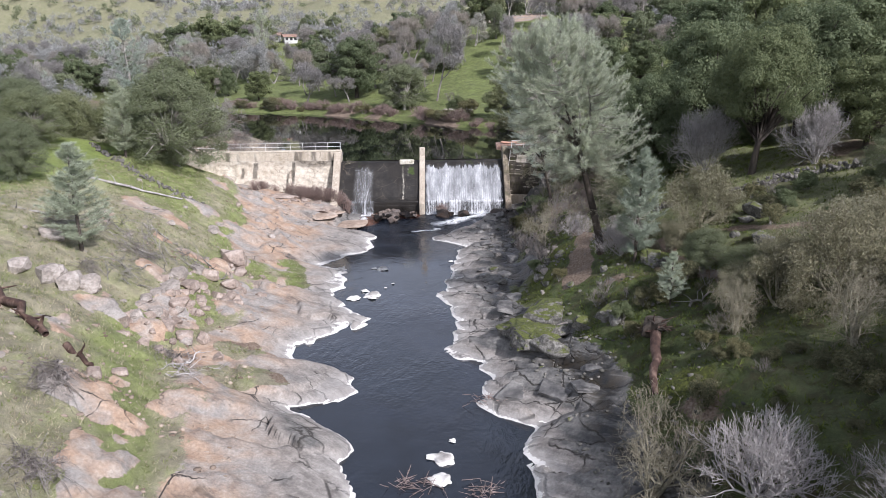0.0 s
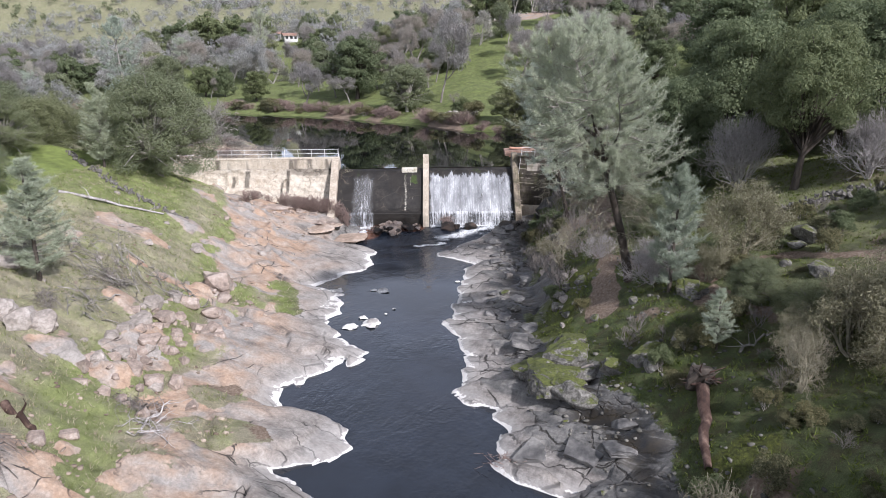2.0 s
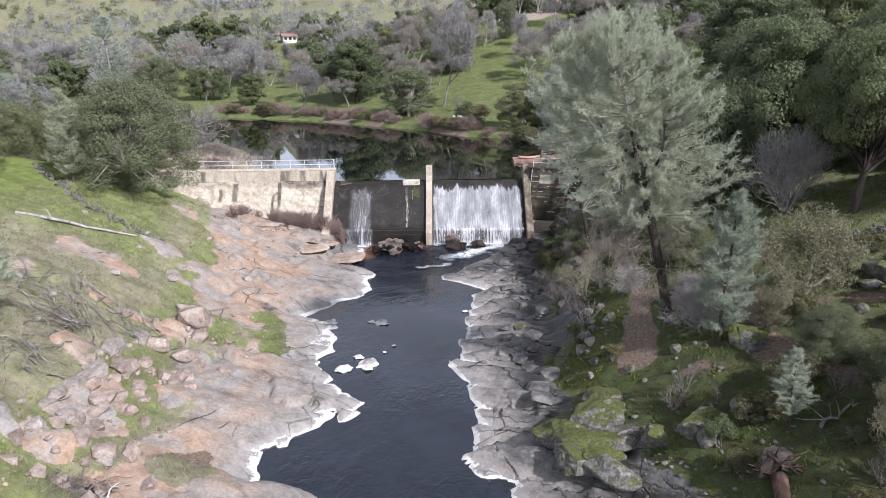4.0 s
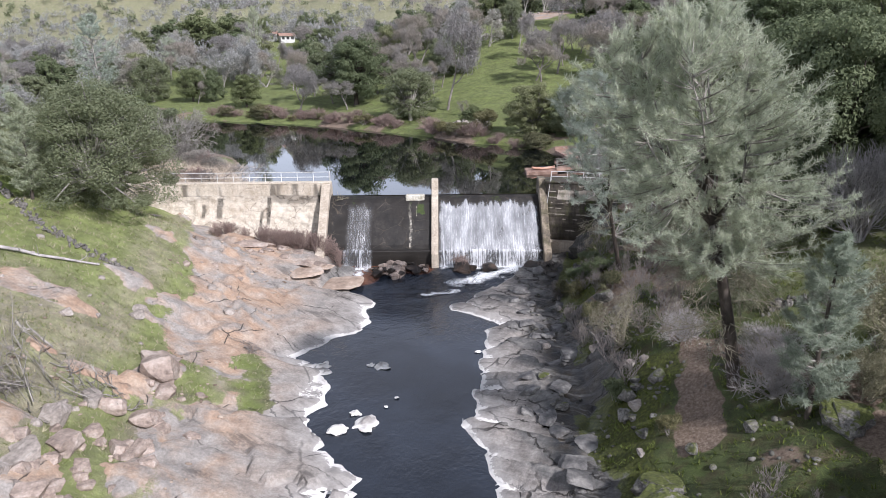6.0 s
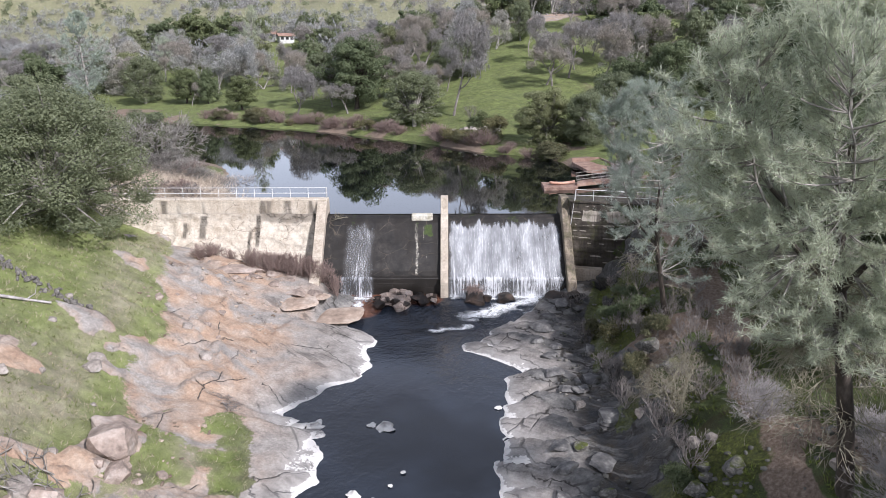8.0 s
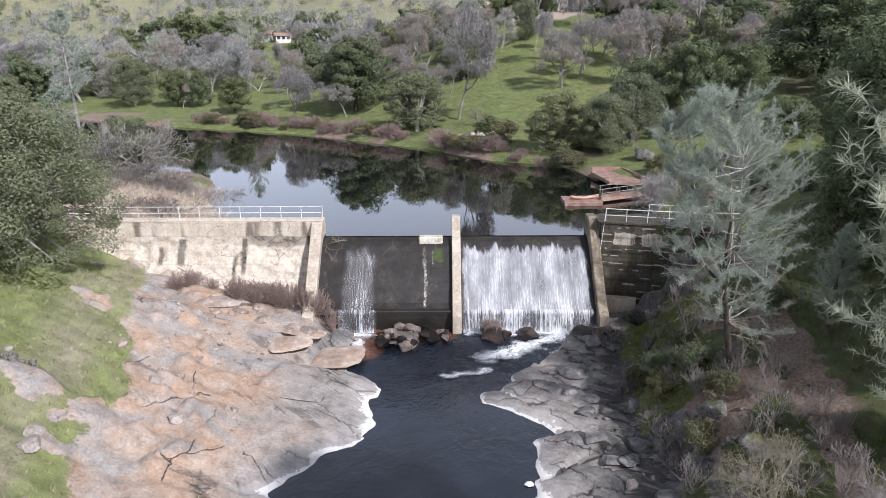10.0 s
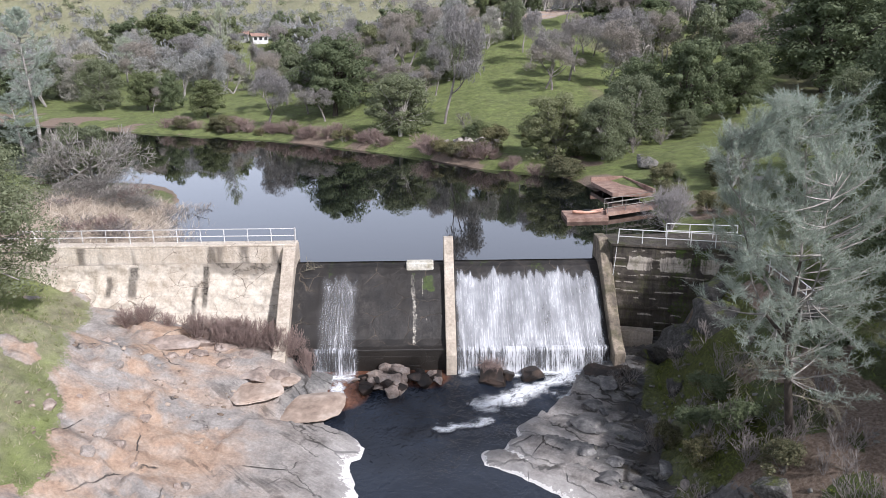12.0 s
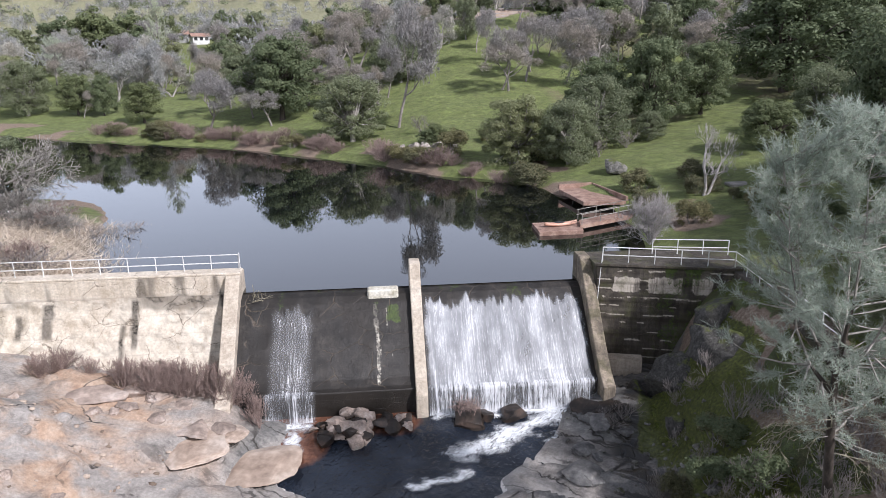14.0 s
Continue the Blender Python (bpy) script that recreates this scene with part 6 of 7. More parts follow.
def mossy_stone(name, tone, grown=0.0):
    """Dark lichened rock with moss on its upper side."""
    k = Nodes(name)
    pos, xyz = k.place()
    n2, n9 = k.noise(pos, 1.2, 5, 0.65), k.noise(pos, 8.0, 4, 0.65)
    both_n = k.math('ADD', k.math('MULTIPLY', n9, 0.45), k.math('MULTIPLY', k.noise(pos, 2.6, 6, 0.7, 0.5), 0.55))
    col = k.ramp(both_n, (0.36, (0.045, 0.043, 0.038)), (0.5, (0.15, 0.143, 0.128)), (0.64, (0.33, 0.32, 0.295)))
    col = k.mix(1.0, col, (tone, tone, tone), "MULTIPLY")
    up = k.n.new("ShaderNodeSeparateXYZ")
    k.l.new(k.n.new("ShaderNodeNewGeometry").outputs["Normal"], up.inputs[0])
    m = k.math('ADD', k.math('MULTIPLY', up.outputs[2], 0.5), k.math('MULTIPLY', n2, 0.9))
    moss = k.ramp(n9, (0.3, (0.032, 0.042, 0.008)), (0.7, (0.13, 0.15, 0.027)))
    return k.done(k.mix(k.ramp(m, (0.84 - grown, 0.0), (0.95 - grown, 0.92)), col, moss), 0.9, k.bump(n9, 0.7, 0.05))


M_CRUSTED, M_MOSSROCK = crusted_stone(), mossy_stone("mossy_stone", 1.0)
M_CRAG = mossy_stone("dark_mossy_stone", 0.36)
R_TAN, R_GREY, R_DARK = with_material(BLOCKS, M_STONE_TAN), with_material(BLOCKS, M_STONE_PALE), with_material(ROCKS, M_STONE_DARK)
R_MOSS, R_FLAT_TAN, R_FLAT_CRUST = with_material(ROCKS, M_MOSSROCK), with_material(FLAT_ROCKS, M_STONE_TAN), with_material(FLAT_ROCKS, M_CRUSTED)
R_ROUND, R_CRAG, R_WET = with_material(ROUND_ROCKS, M_STONE_TAN), with_material(CRAGS, M_CRAG), with_material(BLOCKS, M_STONE_DARK)


def rock(meshes, x, y, size, name, label, category, group="", sink=0.3, z=None, tilt=18, squash=1.0):
    z = (ground_field(np.array([x]), np.array([y]))[0][0] if z is None else z) + size * (0.5 * 0.7 - sink)
    ob = new(name, random.choice(meshes))
    ob.matrix_basis = pose(x, y, z, random.uniform(-tilt, tilt), random.uniform(-tilt, tilt), random.uniform(0, 360)) @ Matrix.Diagonal((size, size * random.uniform(0.8, 1.1), size * squash * random.uniform(0.75, 1.05), 1))
    return tagged(ob, label, category, group)


random.seed(21)
# boulders on the left-hand slope
for x, y, s in ((-27.4, 46.6, 1.7), (-26.2, 46.8, 1.3), (-25.2, 47.4, 1.5), (-29.2, 46.2, 1.6), (-22.0, 53.2, 1.3), (-21.9, 46.7, 0.9), (-24.1, 70.7, 1.1), (-18.5, 46.9, 1.0), (-20.1, 50.2, 1.0), (-26.5, 66, 0.9)):
    rock(R_GREY, x, y, s, "boulder", "pale weathered boulder half sunk in the grass", "boulder", "boulders on the grassy slope", 0.2)
rock(R_FLAT_TAN, -20.4, 65.6, 3.0, "boulder", "large flat reddish boulder beside the green grass", "boulder", "", 0.2)
for _ in range(64):
    x, y = random.gauss(-20.0, 1.6), random.uniform(43, 64)
    rock(R_TAN, x, y, random.uniform(0.45, 1.25), "boulder", "broken reddish-tan boulder among others on the bank", "boulder", "reddish boulders on the bank", 0.4)
for _ in range(18):
    x, y = random.uniform(-25, -16.5), random.uniform(76, 96)
    rock(R_TAN if random.random() < 0.6 else R_GREY, x - 1.5 * (y > 88), y, random.uniform(0.35, 0.9), "boulder", "tan boulder below the retaining wall", "boulder", "boulders below the wall")
for x, y, s in ((-22.6, 93.2, 3.2), (-20.4, 94.0, 2.3), (-18.9, 93.8, 2.2), (-17.4, 92.9, 2.0), (-16.1, 91.2, 2.5), (-14.7, 91.6, 2.2), (-18.2, 91.6, 1.6), (-20.0, 92.2, 1.5), (-21.6, 91.8, 1.3)):
    rock(R_ROUND, x, y, s, "boulder", "rounded tan boulder at the foot of the retaining wall", "boulder", "boulders below the wall", 0.42)
for _ in range(40):
    x, y = random.uniform(-34, -21), random.uniform(28, 78)
    rock(R_GREY, x, y, random.uniform(0.25, 0.7), "boulder", "small grey stone in the grass", "stone", "stones in the grass", 0.3)
# flat pale tan slabs where the trickle lands
R_PALE_SLAB = with_material(SLABS, mottled("pale_tan_stone", (0.34, 0.25, 0.19), (0.47, 0.37, 0.295), (0.58, 0.50, 0.43), 0.9, 7.0))
for x, y, s in ((-12.6, 89.5, 4.4), (-15.6, 90.0, 3.4), (-14.2, 91.2, 2.4)):
    rock(R_PALE_SLAB, x, y, s, "flat_rock", "flat pale tan rock slab at the foot of the trickle", "rock", "slabs by the trickle", 0.30, tilt=7, squash=0.5)
# heap of broken stones under the left bay
for _ in range(44):
    x, y = random.gauss(-6.9, 1.3), random.gauss(92.2, 0.65)
    rock(R_FLAT_TAN if random.random() < 0.35 else R_TAN if random.random() < 0.4 else R_DARK, x, y, random.uniform(0.45, 1.35), "stone", "broken tan stone in the heap under the spillway", "stone", "stones under the spillway", z=float(stream_z(y)) + 0.1 + random.uniform(0, 0.45), tilt=25)
for x, y, s in ((0.2, 92.6, 2.3), (1.2, 92.8, 1.3), (3.1, 92.9, 1.9), (7.7, 92.9, 2.0), (-3.9, 92.9, 1.2), (-8.9, 92.8, 1.0), (8.9, 92.6, 2.4), (10.0, 91.4, 2.2), (10.9, 92.6, 2.4), (9.4, 94.4, 1.8), (8.7, 90.6, 1.3)):
    rock(R_WET, x, y, s, "rock", "dark wet rock under the waterfall", "rock", "wet rocks under the falls", z=float(stream_z(y)) + 0.1, squash=0.85)
# pale islands in the stream
for x, y, s in ((0.0, 33.4, 1.5), (0.1, 35.8, 1.7), (0.7, 37.5, 0.5), (-6.5, 71.7, 1.3), (-7.4, 72.0, 0.6), (-6.9, 63.4, 2.2), (-8.3, 62.6, 1.5), (-7.6, 64.8, 0.9), (-5.0, 66.8, 0.4), (-5.6, 65.6, 0.35), (-12.2, 71.6, 2.2), (-10.9, 71.9, 1.4),
                (1.1, 74.2, 0.6)):
    rock(R_FLAT_CRUST, x, y, s, "islet", "low rock islet with a white mineral crust in the stream", "rock", "islets in the stream", z=-0.16 * s + 0.08, sink=0.22, tilt=3)
# mossy and lichened rocks of the right bank
R_OUT = with_material([block_mesh(500 + i, 0.72, 12, 0.14) for i in range(4)], mossy_stone("moss_capped_stone", 0.95, 0.1))
for x, y, s in ((5.9, 50.2, 3.2), (8.0, 50.4, 3.4), (6.6, 47.4, 2.8), (8.6, 52.4, 2.4), (7.6, 47.0, 2.4), (12.4, 46.6, 2.2), (16.5, 51.8, 2.2), (10.6, 47.2, 1.8)):
    rock(R_OUT, x, y, s, "outcrop", "mossy lichen-grey crag at the water's edge", "rock", "outcrops of the right bank", 0.26)
rock(R_OUT, 7.0, 48.9, 4.4, "outcrop", "large mossy lichen-grey outcrop at the water's edge", "rock", "", 0.26, squash=0.95)
R_BLOCK = with_material(SLABS, M_STONE_SLATE) + with_material(CRAGS[:2], M_MOSSROCK)
for x, y, s in ((8.2, 45.9, 3.0), (9.4, 48.6, 2.4), (5.6, 42.6, 3.2), (7.6, 41.4, 2.8), (9.2, 40.4, 2.0), (8.8, 38.6, 2.4), (10.4, 42.8, 1.8)):
    rock(R_BLOCK, x, y, s, "outcrop", "cracked lichen-grey rock with patches of moss by the stream", "rock", "outcrops of the right bank", 0.46, squash=0.75, tilt=12)
for x, y, s in ((-26.1, 46.8, 1.9), (-25.3, 47.5, 1.9), (-27.2, 46.9, 1.6), (-21.7, 52.5, 1.8), (-22.0, 51.0, 1.2), (-21.1, 48.4, 1.1), (-20.2, 50.4, 1.5), (-20.9, 54.7, 1.6), (-24.4, 71.7, 1.2), (-30.5, 52.9, 1.8), (-22.5, 56.8, 1.6), (-21.8, 46.7, 1.0), (-22.4, 49.8, 1.0), (-19.4, 38.7, 0.9), (-20.3, 37.4, 1.0), (-20.0, 64.1, 2.6),
                (-20.9, 59.5, 1.7), (-19.3, 59.8, 1.8), (-21.8, 59.3, 1.3), (-19.2, 62.6, 1.5), (-19.3, 56.6, 1.4), (-17.7, 47.8, 1.2), (-18.8, 47.2, 1.3), (-18.3, 56.6, 1.2)):
    rock(R_TAN if x > -21 else R_GREY, x, y, s, "boulder", "weathered pinkish boulder half sunk in the grass", "boulder", "boulders on the grassy slope", 0.2)
for x, y, s in ((25.4, 53.9, 2.6), (26.6, 53.2, 1.6), (24.3, 53.6, 1.5), (23.6, 48.9, 2.3), (22.5, 51.2, 1.2), (16.6, 51.8, 2.2), (12.3, 45.4, 1.8), (9.3, 60.4, 1.5), (9.9, 61.4, 1.2), (10.8, 60.2, 1.4), (8.7, 58.9, 1.2),
                (14.4, 46.8, 1.6), (13.1, 53.2, 1.2), (10.9, 74.5, 2.2), (11.4, 70.2, 2.0)):
    rock(R_MOSS, x, y, s, "boulder", "grey lichened boulder with moss on top", "boulder", "mossy boulders", 0.25)
R_SLAB = with_material(SLABS, M_STONE_SLATE)
for _ in range(46):
    y = random.uniform(54, 91)
    x = float(np.interp(y, *np.array(BANK_R).T)) + random.uniform(3.2, 7.0)
    rock(R_SLAB, x, y, random.uniform(0.7, 1.9), "flat_rock", "tilted flat grey rock with dark cracks on the bank", "rock", "slabs of the right bank", 0.36, tilt=13)
for _ in range(70):
    x, y = random.gauss(9.3, 1.5), random.uniform(36, 92)
    rock(R_MOSS if random.random() < 0.7 else R_GREY, x, y, random.uniform(0.3, 1.1), "boulder", "grey stone with moss and lichen on the bank", "boulder", "stones of the right bank")
for x, y, s in ((13.0, 92.0, 4.6), (14.6, 89.6, 4.4), (11.6, 93.6, 2.8), (15.8, 92.6, 4.0), (11.6, 88.0, 2.4)):
    rock(R_CRAG, x, y, s, "outcrop", "large dark lichened outcrop with moss at the abutment's foot", "rock", "outcrops by the abutment", 0.42)
for _ in range(10):
    rock(R_GREY, random.gauss(29, 4.5), random.gauss(256, 1.5), random.uniform(1.0, 2.6), "boulder", "pale boulder above the bare earth on the hill", "boulder", "boulders on the hill")
rock(R_MOSS, 22.8, 131.8, 3.4, "boulder", "large grey boulder on the green lake shore", "boulder", "", 0.2)
for _ in range(18):
    x, y = random.gauss(2.5, 3.2), random.gauss(158, 2.4)
    rock(R_GREY, x, y, random.uniform(0.6, 2.0), "boulder", "pale boulder on the far lake shore", "boulder", "boulders on the far shore")


def stone_wall(name, pts, high, wide, label, count, meshes):
    """A tumbled dry-stone wall along pts; each stone a part."""
    ob = thing(name, (*pts[0], ground_z(*pts[0])), label, "wall", kind="structure")
    lens = [math.dist(a, b) for a, b in zip(pts, pts[1:])]
    for _ in range(count):
        t = random.uniform(0, sum(lens))
        for (a, b), ln in zip(zip(pts, pts[1:]), lens):
            if t <= ln:
                break
            t -= ln
        t = min(t / ln, 1)
        x, y = a[0] + (b[0] - a[0]) * t + random.gauss(0, wide / 3), a[1] + (b[1] - a[1]) * t + random.gauss(0, wide / 3)
        s = random.uniform(0.22, 0.55)
        z = ground_field(np.array([x]), np.array([y]))[0][0] + random.uniform(0.0, high)
        st = part("stone", random.choice(meshes), None, ob)
        st.matrix_basis = ob.matrix_basis.inverted() @ pose(x, y, z, random.uniform(0, 90), random.uniform(0, 90), random.uniform(0, 360)) @ Matrix.Diagonal((s * 1.2, s, s * 0.8, 1))
    return ob


S_DARK = with_material(SMALL_ROCKS, mottled("lichened_wall_stone", (0.07, 0.066, 0.06), (0.16, 0.15, 0.135), (0.30, 0.285, 0.26), 2.0, 12.0))
stone_wall("stone_wall_left", ((-43.2, 86.1), (-35.7, 78.9), (-33.9, 77.6), (-30.9, 76.8), (-26.8, 75.6)), 0.25, 0.7, "low tumbled line of dark stones across the grass", 190, S_DARK)
stone_wall("stone_wall_right", ((24.8, 59.4), (27.1, 59.2), (29.3, 58.9), (31.5, 58.5), (33.2, 57.5), (37.5, 56.2)), 0.7, 0.6, "grey dry-stone wall across the green slope", 230, S_DARK)
stone_wall("stone_wall_trail", ((18.2, 63.4), (19.5, 63.2), (21.4, 62.8)), 0.5, 0.6, "short grey dry-stone wall by the trail", 60, S_DARK)


# ---- fallen wood ----
def log_parts(seed, a, b, r, mat, name, label, stubs=4, name_part="trunk", crook=0.12):
    """A fallen trunk from a to b with broken branch stubs."""
    rng = np.random.default_rng(seed)
    ob = thing(name, a, label, "log")
    a, b = np.array(a), np.array(b)
    n = 7
    line = [(b - a) * t + rng.normal(0, crook, 3) * (0 < t < 1) for t in np.linspace(0, 1, n + 1)]
    segs = [(p, q, r * (1 - 0.5 * i / n), r * (1 - 0.5 * (i + 1) / n)) for i, (p, q) in enumerate(zip(line, line[1:]))]
    v, f = tubes(segs, 7)
    part(name_part, mesh_of("trunk", v, f, True), mat, ob)
    for _ in range(stubs):
        k = rng.integers(1, n)
        d = unit(rng.normal(0, 1, 3) + np.array([0, 0, 0.6]))
        mid = line[k] + d * rng.uniform(0.4, 0.9)
        v, f = tubes([(line[k], mid, r * 0.35, r * 0.2), (mid, mid + unit(d + rng.normal(0, 0.5, 3)) * rng.uniform(0.3, 0.9), r * 0.2, r * 0.08)], 5)
        part("branch", mesh_of("branch", v, f), mat, ob)
    return ob


def on_ground(x, y, up=0.12):
    return (x, y, float(ground_field(np.array([x]), np.array([y]))[0][0]) + up)


log_parts(1, on_ground(-36.1, 70.3), on_ground(-28.4, 74.6, 0.2), 0.16, M_BARK_WHITE, "fallen_log", "long bleached fallen log on the grassy slope", 6)
log_parts(2, on_ground(-38.5, 56.6), on_ground(-33.2, 57.4), 0.2, M_BARK_GREY, "fallen_log", "grey fallen log on the grassy slope", 5)
log_parts(3, on_ground(-28.6, 42.2, 0.25), on_ground(-23.4, 38.6, 0.2), 0.42, M_ROT, "rotten_log", "rotten reddish log falling apart in the grass", 7, crook=0.16)
log_parts(4, on_ground(-22.3, 38.6), on_ground(-20.2, 37.8), 0.22, M_ROT, "rotten_log", "rotten reddish log falling apart in the grass", 4)
log_parts(5, on_ground(13.7, 41.2, 0.5), on_ground(12.3, 36.2, 0.1), 0.36, M_ROT, "rotten_log", "fallen dark red rotten trunk lying in the grass", 0, crook=0.07)
log_parts(6, on_ground(16.6, 43.6), on_ground(18.6, 44.2, 0.4), 0.09, M_BARK_GREY, "dead_branch", "pale dead branch on the grass", 5)
log_parts(7, on_ground(-27.5, 62.5, 0.2), on_ground(-24.2, 61.5, 0.3), 0.1, M_BARK_GREY, "dead_branch", "grey dead branch on the slope", 6)


def root_plate(x, y, label):
    rng = np.random.default_rng(77)
    ob = thing("root_plate", on_ground(x, y, 0.55), label, "stump")
    soil = part("soil", BLOCKS[0].copy(), None, ob, "dark clod of earth held by the roots")
    soil.data.materials.append(M_BARK)
    soil.matrix_basis = pose(0, 0.25, 0.1, 8, 0, 20) @ Matrix.Diagonal((2.0, 0.9, 1.9, 1))
    for _ in range(44):
        d = unit(rng.normal(0, 1, 3) * np.array([1.2, 0.3, 0.8]) + np.array([0, -0.25, 0.1]))
        p = d * np.array([1.0, 0.6, 0.85]) * rng.uniform(0.75, 1.25)
        bend = p * 0.6 + rng.normal(0, 0.12, 3)
        v, f = tubes([(d * 0.2, bend, 0.085, 0.055), (bend, p + rng.normal(0, 0.18, 3), 0.055, 0.016)], 5)
        part("root", mesh_of("root", v, f), M_ROT if rng.uniform() < 0.45 else M_BARK, ob)


root_plate(13.8, 41.6, "torn dark root plate of the fallen trunk")


def brush_pile(x, y, size, high, count, mat, label, seed, name="brush_pile", nest=False):
    """A loose heap of dead boughs, or a nest of thin arching twigs, each a part."""
    rng = np.random.default_rng(seed)
    ob = thing(name, on_ground(x, y, 0), label, "brush pile", "piles of dead branches")
    for _ in range(count):
        segs = []
        if nest:
            a, b = rng.uniform(0, 2 * math.pi), rng.normal(0, 0.5)
            out = np.array([math.cos(a), math.sin(a), 0])
            p0 = np.array([*rng.normal(0, size * 0.13, 2), rng.uniform(0.0, high * 0.5)])
            far = p0 + (out * math.cos(b) + np.array([-out[1], out[0], 0]) * math.sin(b)) * size * rng.uniform(0.22, 0.5)
            top = (p0 + far) / 2 + np.array([*rng.normal(0, 0.15, 2), high * rng.uniform(0.5, 1.5)])
            far[2] = rng.uniform(0.02, high * 0.3)
            pts = [p0 * (1 - u) ** 2 + top * 2 * u * (1 - u) + far * u * u + rng.normal(0, 0.03, 3) for u in np.linspace(0, 1, 6)]
            r = rng.uniform(0.012, 0.024)
            segs = [(q, w, r * (1 - 0.1 * i), r * (1 - 0.1 * (i + 1))) for i, (q, w) in enumerate(zip(pts, pts[1:]))]
            for q in pts[2:5]:
                segs.append((q + 0.0, q + rng.normal(0, 0.28, 3) * np.array([1, 1, 0.6]), 0.011, 0.007))
        else:
            p = np.array([*rng.normal(0, size * 0.3, 2), rng.uniform(0.02, high)])
            d = unit(np.array([*rng.normal(0, 1, 2), rng.normal(0.05, 0.3)]))
            ln, r = size * rng.uniform(0.3, 0.75), rng.uniform(0.018, 0.055)
            o = dict(pieces=4, wiggle=0.3, lift=(0, 0), taper=0.6, first=0, side=1, fork=2, angle=42, ratio=0.45, thin=0.6)
            grow(rng, p - d * ln / 2, d, ln, r, 1, o, segs, [])
            segs = [(a, b, max(q, 0.012), max(w, 0.009)) for a, b, q, w in segs]
        v, f = tubes(segs, 3)
        v[:, 2] += ground_field(x + v[:, 0], y + v[:, 1])[0] - ob.matrix_basis.translation.z
        part("branch", mesh_of("branch", v, f), mat, ob)
    return ob


for n, (x, y, s, h, c, nest) in enumerate(((-29.3, 59.9, 5.0, 0.7, 22, False), (-25.2, 58.2, 4.8, 0.8, 32, False), (-20.9, 34.5, 3.6, 0.8, 95, True), (-18.1, 27.8, 3.2, 0.6, 80, True), (-24.7, 51.7, 2.6, 0.5, 26, False),
                                           (-18.6, 44.6, 3.4, 0.45, 60, True), (-22.8, 60.0, 3.0, 0.4, 18, False), (-25.6, 57.0, 3.2, 0.6, 50, True), (-31.5, 56.0, 3.2, 0.5, 50, True), (-16.6, 72.6, 2.6, 0.3, 30, True), (-26.5, 50.0, 2.4, 0.4, 40, True))):
    brush_pile(x, y, s, h, c, M_BARK_PURPLE if nest else M_BARK_GREY, "mounded nest of fine grey-brown twigs on the slope" if nest else "heap of bare grey dead branches on the slope", 500 + n, nest=nest)
log_parts(8, on_ground(-17.4, 42.0, 0.2), on_ground(-16.6, 44.4, 1.2), 0.07, M_BARK_WHITE, "dead_branch", "bleached dead branch leaning on the rocks", 9)
brush_pile(-17.0, 42.3, 1.8, 0.5, 14, M_BARK_WHITE, "bleached dead twigs on the rock slab", 530)
# twigs caught on the crest, and a washed-up bush under the fall
for cx, cy, cz, seed, label in ((-13.2, 98.9, 7.5, 541, "drift twigs caught on the crest of the weir"), (0.0, 92.3, 2.3, 542, "brown drift twigs caught below the waterfall"), (-1.4, 33.2, 0.15, 543, "reddish drift branches in the stream"), (2.2, 32.6, 0.15, 544, "reddish drift branches in the stream"), (-0.4, 30.4, 0.15, 545, "reddish drift branches in the stream"), (3.2, 42.2, 0.25, 546, "reddish drift twigs at the stream's edge")):
    rng = np.random.default_rng(seed)
    ob = thing("drift_twigs", (cx, cy, cz), label, "driftwood")
    for _ in range(70 if seed == 542 else 26):
        d = unit(rng.normal(0, 1, 3) * np.array([1, 0.6, 0.6]))
        p = rng.normal(0, 0.25, 3) * np.array([1.4, 0.6, 0.5] if seed < 543 else [2.4, 1.6, 0.25])
        d = d if seed < 543 else unit(d * np.array([1, 1, 0.35]))
        v, f = tubes([(p - d * 0.5, p + rng.normal(0, 0.08, 3), 0.016, 0.02), (p, p + d * 0.6, 0.02, 0.012)], 3)
        part("twig", mesh_of("twig", v, f), M_TWIG_RED if seed >= 542 else M_TWIG_GOLD, ob)

# ---- brush of the banks ----
random.seed(33)
for _ in range(62):
    y = random.uniform(38, 95)
    x = random.gauss(11.0 if y < 84 else 12.5, 1.9)
    if (50 < y < 62 and x > 10.2) or y > 86 or (y < 52 and x < 11.5) or (y < 43 and x > 10.5):
        continue
    k = random.random()
    kind = ("brush" if k < 0.5 else "dark_brush" if k < 0.78 else "twig_bush") if y < 64 else "twig_bush" if k < 0.75 else "brush"
    s = random.uniform(1.0, 2.4)
    plant(kind, x, y, s * random.uniform(0.8, 1.2), s * 1.2, "shrub", "tangled olive and grey shrub on the steep bank", "shrub", "shrubs of the right bank")
for _ in range(120):
    x, y = random.uniform(10.5, 34), random.uniform(24, 60)
    s = random.uniform(0.5, 1.8)
    if (x < 19 and y > 49) or (x < 15.5 and 35 < y < 43):
        continue
    plant(random.choice(("brush", "dark_brush", "brush", "twig_bush")), x, y, s, s * 1.2, "shrub", "low olive shrub on the shaded grass", "shrub", "shrubs on the right-hand slope")
for _ in range(34):
    plant("twig_bush", random.uniform(8.5, 15), random.uniform(68, 92), random.uniform(0.9, 1.8), random.uniform(1.2, 2.4), "shrub", "grey leafless twigs on the mossy bank", "shrub", "shrubs of the right bank")
